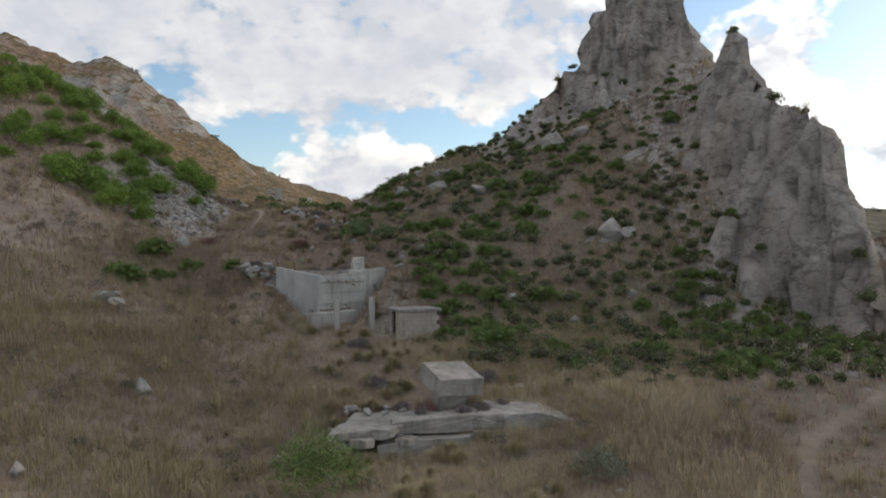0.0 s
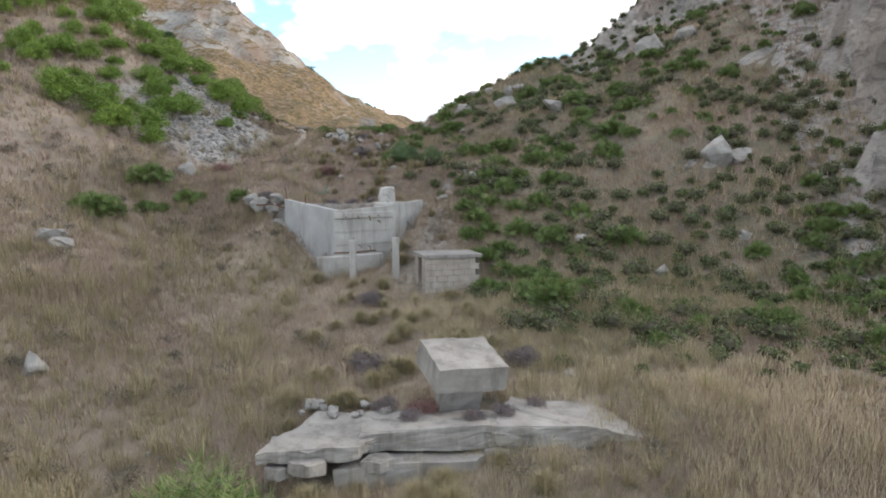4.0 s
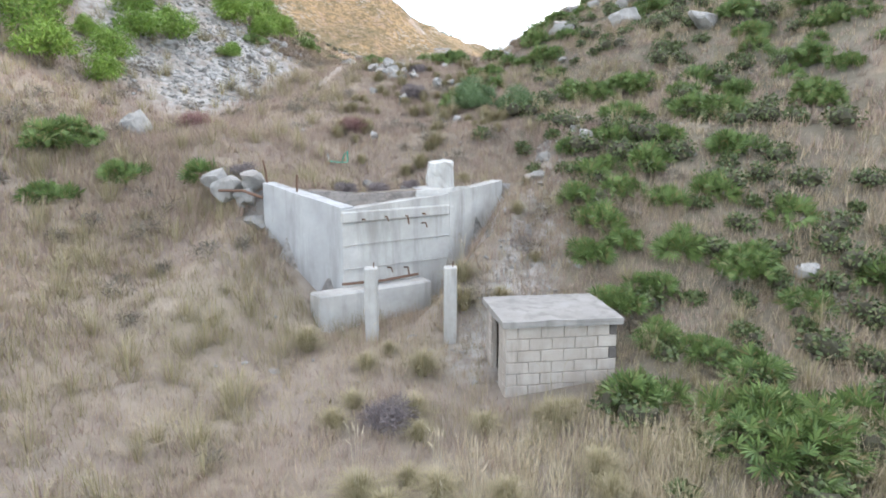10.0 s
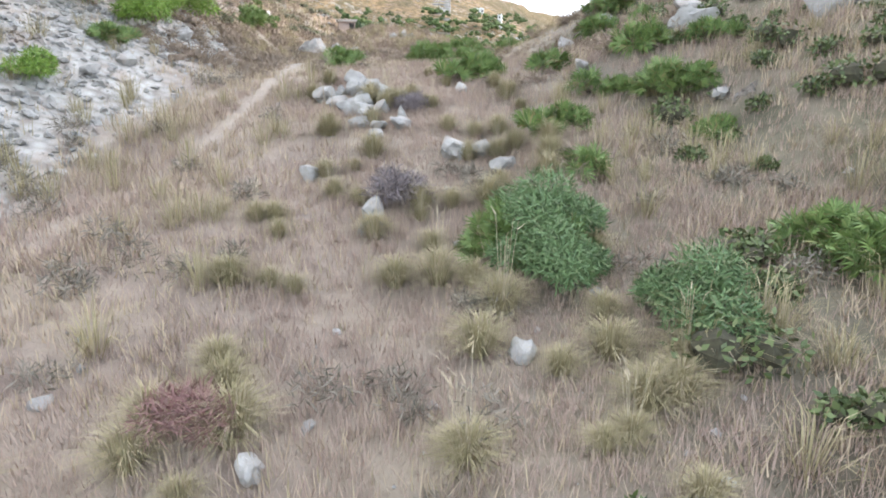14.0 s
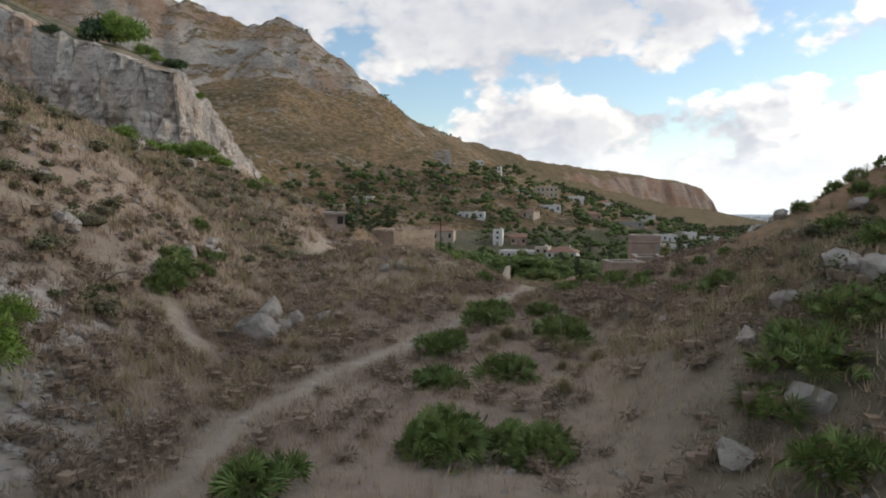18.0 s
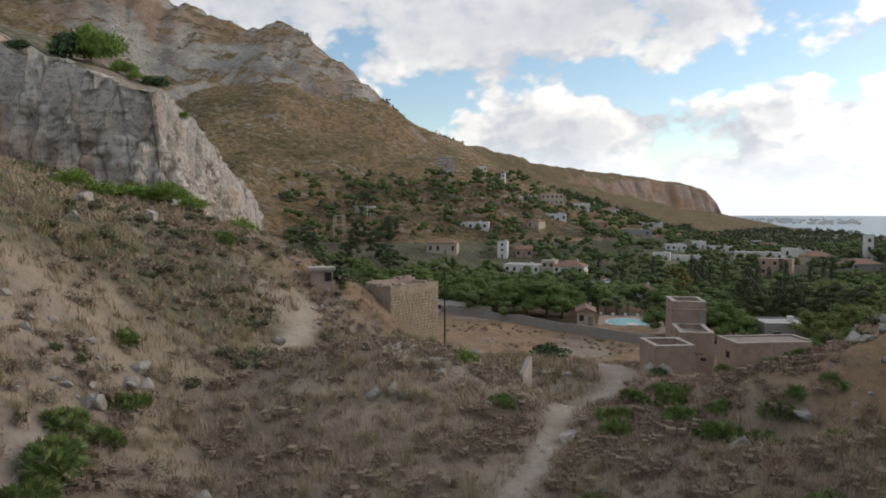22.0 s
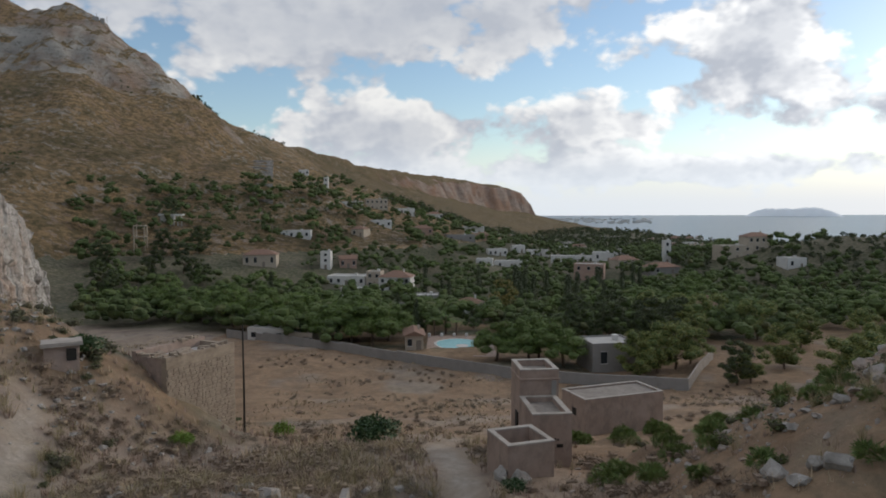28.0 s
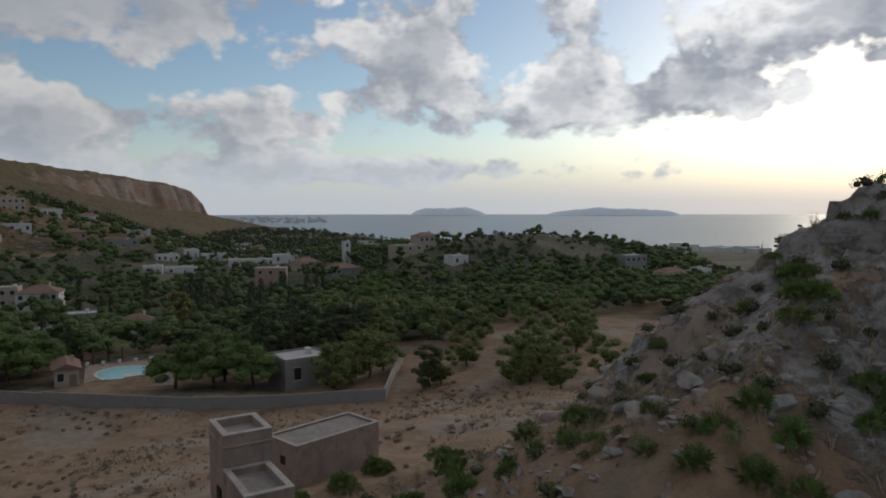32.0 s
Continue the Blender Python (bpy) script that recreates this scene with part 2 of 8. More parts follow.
def make_ground():
    n = Nodes("ground_soil_grass_rock")
    fine = n.noise(6.0, 6, 0.7)
    patch = n.noise(0.33, 5, 0.6)
    grass = n.ramp(patch, (0.30, (0.170, 0.132, 0.112)), (0.46, (0.275, 0.220, 0.180)), (0.60, (0.325, 0.263, 0.205)), (0.75, (0.185, 0.160, 0.100)))
    grass = n.mix(n.ramp(n.noise(1.3, 5, 0.65), (0.5, 0.0), (0.75, 0.7)), grass, (0.165, 0.118, 0.104))
    grass = n.mix(n.ramp(fine, (0.4, 0.0), (0.7, 0.55)), grass, (0.265, 0.215, 0.165))
    green = n.attribute("green")
    grass = n.mix(n.math("MULTIPLY", green, n.ramp(n.noise(0.8, 4, 0.6), (0.32, 0.5), (0.6, 1.0))), grass, (0.050, 0.060, 0.030))
    stony = n.ramp(n.cells(3.2), (0.0, (0.46, 0.435, 0.405)), (0.45, (0.36, 0.338, 0.312)), (0.8, (0.24, 0.215, 0.19)))
    stony = n.mix(n.ramp(n.noise(0.9, 5, 0.65), (0.50, 0.0), (0.68, 0.6)), stony, (0.33, 0.26, 0.21))
    colour = n.mix(n.attribute("scree"), grass, stony)
    dust = n.ramp(n.noise(2.5, 5, 0.6), (0.3, (0.27, 0.23, 0.19)), (0.7, (0.39, 0.345, 0.295)))
    colour = n.mix(n.attribute("path"), colour, dust)
    tan = n.ramp(n.noise(0.22, 6, 0.66), (0.32, (0.135, 0.088, 0.057)), (0.46, (0.235, 0.154, 0.096)), (0.60, (0.308, 0.208, 0.130)), (0.70, (0.160, 0.119, 0.072)))
    tan = n.mix(n.ramp(n.noise(1.6, 6, 0.7), (0.46, 0.0), (0.66, 0.7)), tan, (0.150, 0.115, 0.078))
    colour = n.mix(n.attribute("bare"), colour, tan)
    steep = n.ramp(n.math("ADD", n.slope(), n.math("MULTIPLY", n.noise(0.7, 5, 0.6), 0.24)), (0.74, 1.0), (0.86, 0.0))
    soil = n.math("SUBTRACT", 0.9, n.math("MULTIPLY", n.attribute("bare"), 0.6))
    rocky = n.math("MAXIMUM", n.attribute("rock"), n.math("MULTIPLY", steep, soil))
    rocky = n.ramp(n.math("ADD", rocky, n.math("MULTIPLY", n.math("SUBTRACT", n.noise(1.1, 6, 0.65), 0.5), 0.9)), (0.42, 0.0), (0.58, 1.0))
    colour = n.mix(rocky, colour, rock_colour(n))
    relief = n.math("ADD", n.noise(4.0, 8, 0.7), n.math("MULTIPLY", n.cells(0.9), 0.8))
    fine_relief = n.bump(relief, 0.75, 0.18)
    broken = n.math("ADD", n.noise(0.75, 10, 0.76), n.math("MULTIPLY", n.cells(0.7), 0.5))
    return n.done(colour, 0.93, n.bump(n.math("MULTIPLY", broken, rocky), 0.9, 0.5, fine_relief), 0.15)


def make_hill(name="mountain_scrub_and_cliff", cover=0.48, tone=1.0):
    """Dry garrigue on the far mountain: ochre grass, dark scrub in dots, banded cliffs."""
    n = Nodes(name)
    grass = n.ramp(n.noise(0.018, 6, 0.62), (0.3, (0.175, 0.142, 0.082)), (0.46, (0.295, 0.213, 0.124)), (0.58, (0.40, 0.275, 0.155)), (0.75, (0.20, 0.163, 0.094)))
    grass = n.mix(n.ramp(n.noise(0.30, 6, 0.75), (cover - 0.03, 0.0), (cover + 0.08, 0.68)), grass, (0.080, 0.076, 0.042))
    grass = n.mix(n.ramp(n.noise(0.05, 6, 0.7, n.stretch((1.0, 1.0, 0.3))), (0.52, 0.0), (0.66, 0.6)), grass, (0.105, 0.098, 0.056))
    layers = n.stretch((0.035, 0.035, 0.13))
    cliff = n.ramp(n.noise(1.0, 9, 0.7, layers), (0.3, (0.26, 0.245, 0.225)), (0.48, (0.45, 0.425, 0.39)), (0.7, (0.60, 0.565, 0.52)))
    cliff = n.mix(n.ramp(n.noise(0.02, 5, 0.65), (0.44, 0.0), (0.60, 0.75)), cliff, (0.34, 0.21, 0.14))
    cliff = n.mix(n.ramp(n.noise(0.35, 7, 0.75), (0.52, 0.0), (0.64, 0.55)), cliff, (0.12, 0.112, 0.095))
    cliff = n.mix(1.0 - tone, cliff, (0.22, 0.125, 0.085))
    steep = n.ramp(n.math("ADD", n.slope(), n.math("MULTIPLY", n.noise(0.06, 7, 0.7), 0.34)), (0.74, 1.0), (0.86, 0.0))
    stone = n.math("MAXIMUM", steep, n.ramp(n.noise(0.16, 9, 0.8), (0.53, 0.0), (0.58, 0.8)))
    return n.done(n.mix(stone, grass, cliff), 0.95, n.bump(n.noise(0.2, 10, 0.78), 1.0, 6.0), 0.1)


def make_rock(name="limestone_boulder", blush=0.5):
    n = Nodes(name)
    c = n.ramp(n.noise(1.6, 8, 0.65), (0.30, (0.17, 0.160, 0.148)), (0.49, (0.285, 0.270, 0.252)), (0.74, (0.405, 0.385, 0.36)))
    c = n.mix(n.ramp(n.noise(0.9, 4, 0.6), (0.55 - 0.3 * (blush - 0.5), 0.0), (0.75, blush)), c, (0.33, 0.235, 0.18))
    return n.done(c, 0.9, n.bump(n.math("ADD", n.noise(5.0, 9, 0.72), n.math("MULTIPLY", n.cells(2.2), 0.5)), 0.8, 0.09), 0.2)


def make_crag():
    n = Nodes("crag_limestone")
    return n.done(rock_colour(n), 0.92, n.bump(n.math("ADD", n.noise(1.2, 9, 0.72), n.math("MULTIPLY", n.cells(0.5), 0.7)), 0.9, 0.5), 0.15)


def make_concrete(name, dark, light, stain, scale=1.0, run=(2.2, 2.2, 0.35)):
    n = Nodes(name)
    c = n.ramp(n.noise(0.9 * scale, 7, 0.65), (0.3, dark), (0.7, light))
    drip = n.stretch(run)
    c = n.mix(n.ramp(n.noise(1.1 * scale, 6, 0.65, drip), (0.48, 0.0), (0.68, 0.7)), c, stain)
    c = n.mix(n.ramp(n.noise(14 * scale, 5, 0.7), (0.5, 0.0), (0.8, 0.4)), c, dark)
    return n.done(c, 0.9, n.bump(n.noise(18 * scale, 6, 0.7), 0.35, 0.02), 0.25)


def make_leaf(name, dark, light, dry, amount=0.2, gloss=0.55):
    n = Nodes(name)
    rnd = n.geo.outputs["Random Per Island"]
    c = n.ramp(rnd, (0.0, dark), (0.75, light), (1.0, light))
    c = n.mix(n.ramp(rnd, (0.90 - amount * 0.4, 0.0), (0.93, 1.0)), c, dry) if amount > 0 else c
    c = n.mix(n.math("MULTIPLY", n.info.outputs["Random"], 0.35), c, dark)
    c = n.mix(n.ramp(n.noise(0.25, 3, 0.5), (0.4, 0.0), (0.7, 0.4)), c, light)
    n.bsdf.inputs["Subsurface Weight"].default_value = 0.0
    return n.done(c, gloss, None, 0.3)


def make_plain(name, colour, rough=0.7, spread=0.18, scale=3.0, metal=0.0, bump=0.2):
    n = Nodes(name)
    low, high = tuple(v * (1 - spread) for v in colour), tuple(min(1, v * (1 + spread)) for v in colour)
    c = n.ramp(n.noise(scale, 6, 0.65), (0.3, low), (0.7, high))
    c = n.mix(n.math("MULTIPLY", n.info.outputs["Random"], 0.25), c, low)
    return n.done(c, rough, n.bump(n.noise(scale * 6, 5, 0.65), bump, 0.02), 0.3, metal)


def make_water(name, colour, rough, waves):
    n = Nodes(name)
    c = n.ramp(n.noise(waves * 0.02, 4, 0.6), (0.3, colour), (0.7, tuple(v * 1.25 for v in colour)))
    return n.done(c, rough, n.bump(n.noise(waves, 5, 0.6), 0.25, 0.3 / waves), 0.5)


def make_cliff():
    """The western cliff: whitish weathered faces, grey bands, and rusty ground towards the low northern end."""
    n = Nodes("cliff_limestone")
    tall = n.stretch((1.0, 1.0, 0.35))
    c = n.ramp(n.noise(0.30, 8, 0.66, tall), (0.30, (0.28, 0.262, 0.24)), (0.46, (0.44, 0.415, 0.385)), (0.62, (0.58, 0.55, 0.51)), (0.8, (0.66, 0.63, 0.585)))
    rust = n.ramp(n.noise(0.10, 5, 0.65, tall), (0.47, 0.0), (0.62, 0.75))
    c = n.mix(rust, c, (0.47, 0.335, 0.25))
    c = n.mix(n.ramp(n.noise(0.9, 8, 0.74, n.stretch((1.0, 1.0, 0.22))), (0.54, 0.0), (0.66, 0.6)), c, (0.19, 0.172, 0.155))
    c = n.mix(n.ramp(n.noise(1.0, 7, 0.7, n.stretch((0.12, 0.12, 1.3))), (0.55, 0.0), (0.63, 0.6)), c, (0.17, 0.155, 0.14))
    # cell edges darkened in colour: painted crack shade on the evenly lit face
    split = n.cells(0.20, "DISTANCE_TO_EDGE", n.warped(tall, 0.35, 3.0))
    c = n.mix(n.ramp(split, (0.0, 0.75), (0.07, 0.0)), c, (0.13, 0.118, 0.105))
    chip = n.cells(0.75, "DISTANCE_TO_EDGE", n.warped(tall, 0.9, 1.2))
    c = n.mix(n.ramp(chip, (0.0, 0.45), (0.06, 0.0)), c, (0.17, 0.155, 0.14))
    relief = n.math("ADD", n.noise(0.8, 10, 0.75, tall), n.math("MULTIPLY", n.ramp(split, (0.0, 0.0), (0.2, 1.0)), 0.6))
    return n.done(c, 0.93, n.bump(relief, 1.0, 0.8), 0.12)


GROUND, HILL, ROCK, CRAG, CLIFF_STONE = make_ground(), make_hill(), make_rock(), make_crag(), make_cliff()
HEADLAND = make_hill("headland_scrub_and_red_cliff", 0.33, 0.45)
CONCRETE = make_concrete("weathered_grey_concrete", (0.195, 0.180, 0.163), (0.345, 0.325, 0.298), (0.125, 0.112, 0.098))
WALL_CONCRETE = make_concrete("pale_board_marked_concrete", (0.31, 0.295, 0.272), (0.475, 0.455, 0.425), (0.22, 0.205, 0.185))
ROOF_CONCRETE = make_concrete("stained_roof_concrete", (0.20, 0.185, 0.17), (0.31, 0.29, 0.268), (0.15, 0.137, 0.124), 1.5)
WHITE_MORTAR = make_concrete("whitish_crumbled_mortar", (0.37, 0.35, 0.325), (0.52, 0.50, 0.47), (0.27, 0.255, 0.235))
PLASTER_GREY = make_concrete("smooth_grey_render", (0.31, 0.305, 0.30), (0.43, 0.425, 0.417), (0.24, 0.232, 0.222))
RUIN_PLASTER = make_concrete("pinkish_ruin_plaster", (0.265, 0.198, 0.165), (0.370, 0.288, 0.242), (0.185, 0.15, 0.127), 1.0, (1.1, 1.1, 0.75))
RUIN_TOP = make_concrete("pale_parapet_mortar", (0.30, 0.27, 0.24), (0.41, 0.375, 0.34), (0.235, 0.21, 0.185), 1.0, (1.1, 1.1, 0.75))
SANDSTONE = make_concrete("yellowish_stone_blocks", (0.235, 0.188, 0.145), (0.35, 0.287, 0.223), (0.19, 0.155, 0.12), 1.4, (0.9, 0.9, 1.6))
TUFA_BLOCK = make_concrete("tufa_blocks", (0.29, 0.25, 0.215), (0.415, 0.37, 0.325), (0.19, 0.165, 0.14), 1.6)
# near-black: painted shade of openings and hut floor; also tyres and a pole
BLACK_AND_SHADE = make_plain("dark_interior", (0.03, 0.027, 0.024), 0.9)
RUST = make_plain("rusty_iron", (0.13, 0.075, 0.05), 0.8)
WHITE_WALL = make_plain("white_house_wall", (0.56, 0.55, 0.53), 0.85, 0.12, 0.6)
CREAM_WALL = make_plain("cream_house_wall", (0.40, 0.345, 0.28), 0.85, 0.12, 0.6)
PINK_WALL = make_plain("salmon_house_wall", (0.34, 0.235, 0.19), 0.85, 0.12, 0.6)
GREY_WALL = make_plain("grey_house_wall", (0.25, 0.24, 0.23), 0.85, 0.12, 0.6)
ROOF_TILE = make_plain("terracotta_roof", (0.22, 0.135, 0.10), 0.85, 0.3, 2.5)
FLAT_ROOF = make_plain("flat_roof_screed", (0.42, 0.41, 0.395), 0.9, 0.2, 0.5)
WINDOW_DARK = make_plain("dark_window_glass", (0.03, 0.035, 0.04), 0.15, 0.2)
WOOD = make_plain("grey_weathered_wood", (0.21, 0.18, 0.15), 0.85, 0.3, 6.0)
# twig brown darkened to paint in the shade inside the bushes
SHADED_TWIGS = make_plain("dry_twigs", (0.06, 0.055, 0.035), 0.95, 0.4, 9.0)
# inner crown colour that stands in for shade behind the leaves
SHADED_FOLIAGE = make_leaf("inner_needles_and_twigs", (0.038, 0.058, 0.017), (0.086, 0.116, 0.038), (0.08, 0.08, 0.035), 0.1, 0.9)
BARK = make_plain("pine_bark", (0.13, 0.095, 0.07), 0.95, 0.35, 5.0, 0.0, 0.5)
TARP = make_plain("green_plastic_strip", (0.04, 0.36, 0.26), 0.45, 0.2)
POOL_WATER = make_water("pool_water", (0.30, 0.55, 0.58), 0.12, 3.0)
POOL_RIM = make_plain("pale_pool_rim", (0.52, 0.50, 0.47), 0.8)
SEA = make_water("sea_water", (0.07, 0.105, 0.135), 0.32, 0.05)
PALM = make_leaf("dwarf_palm_leaf", (0.056, 0.092, 0.026), (0.150, 0.208, 0.060), (0.22, 0.17, 0.08), 0.16)
SHRUB = make_leaf("dark_shrub_leaf", (0.042, 0.060, 0.022), (0.105, 0.130, 0.046), (0.14, 0.12, 0.06), 0.1)
OLIVE_SCRUB = make_leaf("olive_scrub_leaf", (0.062, 0.072, 0.034), (0.130, 0.140, 0.066), (0.16, 0.13, 0.07), 0.15)
BROWN_SCRUB = make_leaf("reddish_brown_scrub", (0.135, 0.103, 0.078), (0.245, 0.186, 0.140), (0.26, 0.21, 0.14), 0.25, 0.9)
GREYSHRUB = make_leaf("grey_thorn_scrub", (0.10, 0.085, 0.065), (0.19, 0.165, 0.13), (0.22, 0.19, 0.15), 0.2, 0.85)
YOUNG_PINE = make_leaf("young_pine_needles", (0.070, 0.130, 0.018), (0.185, 0.28, 0.040), (0.18, 0.17, 0.06), 0.05)
PINE = make_leaf("pine_crown_needles", (0.052, 0.095, 0.019), (0.150, 0.225, 0.046), (0.12, 0.13, 0.04), 0.05)
BROADLEAF = make_leaf("light_broad_leaves", (0.105, 0.135, 0.036), (0.225, 0.250, 0.076), (0.24, 0.19, 0.06), 0.15)
DARK_TREE = make_leaf("dark_wood_leaves", (0.028, 0.039, 0.019), (0.066, 0.083, 0.038), (0.09, 0.095, 0.045), 0.1)
DRY_GRASS = make_leaf("dry_grass_blades", (0.270, 0.205, 0.140), (0.430, 0.345, 0.240), (0.215, 0.195, 0.100), 0.45, 0.9)
PALE_STRAW = make_leaf("pale_straw_blades", (0.34, 0.27, 0.18), (0.52, 0.43, 0.30), (0.42, 0.36, 0.24), 0.3, 0.9)
PINK_GRASS = make_leaf("reddish_dry_grass", (0.235, 0.170, 0.140), (0.365, 0.275, 0.220), (0.34, 0.275, 0.205), 0.2, 0.9)
RED_SHRUB = make_leaf("reddened_dry_shrub", (0.15, 0.080, 0.074), (0.25, 0.140, 0.128), (0.26, 0.19, 0.155), 0.2, 0.9)
PURPLE_SHRUB = make_leaf("purplish_dry_shrub", (0.10, 0.085, 0.085), (0.20, 0.165, 0.165), (0.24, 0.2, 0.18), 0.2, 0.9)
TUSSOCK = make_leaf("olive_tussock_blades", (0.165, 0.145, 0.070), (0.345, 0.292, 0.170), (0.35, 0.28, 0.20), 0.5, 0.85)
STALK = make_leaf("pale_seed_stalks", (0.28, 0.23, 0.155), (0.40, 0.34, 0.24), (0.42, 0.36, 0.26), 0.2, 0.9)
PINK_ROCK = make_rock("pinkish_broken_limestone", 0.9)

# ---- terrain ----
def smooth(a, b, v):
    k = np.clip((v - a) / (b - a), 0, 1)
    return k * k * (3 - 2 * k)


LATTICE = np.random.RandomState(7).rand(256, 256)


def value_noise(x, y):
    xi, yi = np.floor(x).astype(int), np.floor(y).astype(int)
    u, v = x - xi, y - yi
    u, v = u * u * (3 - 2 * u), v * v * (3 - 2 * v)
    a, b = LATTICE[xi % 256, yi % 256], LATTICE[(xi + 1) % 256, yi % 256]
    c, d = LATTICE[xi % 256, (yi + 1) % 256], LATTICE[(xi + 1) % 256, (yi + 1) % 256]
    return (a * (1 - u) + b * u) * (1 - v) + (c * (1 - u) + d * u) * v - 0.5


def fbm(x, y, scale, octaves=4, rough=0.5, ridged=False):
    total, size = 0.0, 1.0
    for k in range(octaves):
        n = value_noise(x * scale + 17.3 * k, y * scale - 9.1 * k)
        total = total + size * (0.5 - 2 * np.abs(n) if ridged else n)
        scale, size = scale * 2.03, size * rough
    return total


def to_line(x, y, line):
    """Distance to a polyline of (x, y, value), and the value there."""
    best, value = np.full(np.shape(x), 1e9), np.zeros(np.shape(x))
    for (ax, ay, av), (bx, by, bv) in zip(line, line[1:]):
        dx, dy = bx - ax, by - ay
        k = np.clip(((x - ax) * dx + (y - ay) * dy) / (dx * dx + dy * dy), 0, 1)
        d = np.hypot(x - ax - k * dx, y - ay - k * dy)
        value = np.where(d < best, av + k * (bv - av), value)
        best = np.minimum(best, d)
    return best, value


# the crest of the rocky hill beside the saddle, and the ridge of the far mountain
CREST = [(8.5, 78.5, 13.5), (11.3, 78, 17.6), (13.8, 77.5, 20.6), (15.4, 77.3, 22.5), (16.6, 77.2, 25.6), (18.6, 77.2, 28.8), (21.6, 77.2, 30.6), (25.2, 76, 30.4), (26.9, 75, 27.4), (27.6, 74, 23.5), (28.4, 73, 20.5)]
COMB = [(28.4, 73, 20.0), (26.8, 68, 17.8), (25.6, 64, 16.4), (24.9, 60.4, 16.6), (24.7, 58.9, 18.6), (24.3, 57.2, 18.3), (24.0, 55.6, 15.2), (23.5, 52, 12.6), (23.2, 48.5, 9.8), (22.9, 43.5, 8.2), (22.7, 41.4, 7.7), (23.0, 39.8, 3.6), (23.2, 38, 1.4), (22.4, 36, -2.6), (21.6, 33.5, -6.5)]
NORTH = [(22.5, 86, 25.5), (23, 92, 24.2), (23, 100, 22.4), (20.8, 105.4, 20.4), (19.5, 107.3, 18.9), (18.2, 109.1, 17.2), (16.6, 110.6, 14.6), (15.5, 112, 12)]
SPURS = [[(16, 79, 21), (11.4, 79, 17), (5.6, 79.3, 12.5), (1, 80.5, 10.2), (-6, 87, 7.4)], [(24, 96, 21.5), (13, 103, 15.5), (4, 100, 12), (-3, 98, 7.8)],
         [(20, 104, 18.0), (15.2, 107.6, 15.2), (12.6, 110, 13.6), (10.9, 111.6, 11.6), (9.6, 112.9, 9.6), (8.6, 115, 6.0)], [(17, 66, 12.4), (18.6, 60, 9.4), (18.4, 54, 4.9), (19, 47.5, 1.0), (19, 42, -3.0)],
         [(15.2, 74.5, 15.0), (10.6, 66, 9.9), (10.4, 55, 5.4), (10.8, 47, 0.9), (13, 42, -2.4)], [(-2, 86, 9), (-2.4, 76, 8.0), (-1, 62, 5.9), (2, 50, 1.4)], [(2.8, 77, 11.4), (4.6, 68, 8.5), (4, 60, 6.0), (5.5, 49, 1.0)]]
RIDGE = [(-900, 480, 330), (-440, 580, 236), (-404, 596, 220), (-392, 600, 196), (-362, 606, 184), (-320, 620, 177), (-277, 613, 167), (-250, 622, 148), (-230, 645, 116), (-222, 690, 97),
         (-217, 900, 100), (-148, 1300, 96), (-10, 1700, 96), (150, 2000, 84), (200, 2075, 72), (222, 2100, 45), (245, 2115, -20)]
FOOTPATH = [(-14.6, 46, 1), (-14.8, 52.7, 1), (-15.2, 56.7, 1), (-15.8, 59.5, 1), (-17.8, 65, 1), (-19.6, 72, 1), (-18.6, 78.6, 1), (-17.2, 82.1, 1), (-16.1, 84.7, 1), (-15.2, 91.4, 1), (-15.2, 97, 1), (-14.1, 104.6, 1), (-12.5, 110, 1), (-14, 122, 1), (-9, 134, 1), (6, 147, 1), (30, 158, 1)]
SIDEPATH = [(-24.4, 77.5, 1), (-27.5, 79.5, 1), (-29.4, 82, 1), (-28.6, 93.7, 1), (-31.5, 100, 1), (-33.2, 105, 1), (-34.2, 109, 1), (-36, 114, 1), (-37.5, 115.5, 1)]
LOWPATH = [(9.6, 17, 1), (10.9, 20.4, 1), (12.6, 23.5, 1), (14.7, 24.8, 1), (19, 27.5, 1)]
TERRACE = [(-9.8, 39.6), (-6.9, 38.5), (-4.6, 41.2), (-3.6, 43.2)]


def garden_edge(x):
    """How far the dry field reaches: the line of the garden wall."""
    return np.interp(x, [-200, -60, -32.8, -3.7, 21.6, 60], [270, 223, 204, 182, 175, 188])


def floor_height(y):
    return np.interp(y, [-60, 0, 14, 22.8, 24.6, 26, 35, 37.5, 46, 60, 75, 90, 105, 120, 150, 172, 210, 330, 600, 1500, 2600, 5200],
                     [-9.5, -8.4, -7.7, -7.0, -6.2, -5.75, -4.75, -4.3, 0.1, 3.1, 4.8, 5.4, 3.9, 1.7, -5.3, -9.0, -9.6, -15, -20, -35, -52, -70])


CLIFF = [(-125, 139), (-112, 143.5), (-100, 147), (-90, 149.6), (-79.5, 152.2), (-77.6, 153.6), (-78.4, 158), (-80.6, 166), (-85, 183), (-90, 205), (-94, 217)]


def cliff_depth(x, y):
    """How far a place lies behind the brink of the western cliff."""
    south = np.interp(x, [p[0] for p in CLIFF[:5]], [p[1] for p in CLIFF[:5]])
    east = np.interp(y, [p[1] for p in CLIFF[4:]], [p[0] for p in CLIFF[4:]])
    return np.minimum(np.minimum(y - south, east - x), 0.5 * (217 - y))


def cliff_top(x, y):
    return np.interp(y, [150, 161, 172, 190, 208, 217], [31.0, 32.6, 28.4, 21.0, 16.4, 12.5]) + 0.42 * np.clip(-82 - x, 0, 60) * smooth(215, 165, y) + 1.2 * fbm(x, y, 0.18, 3)


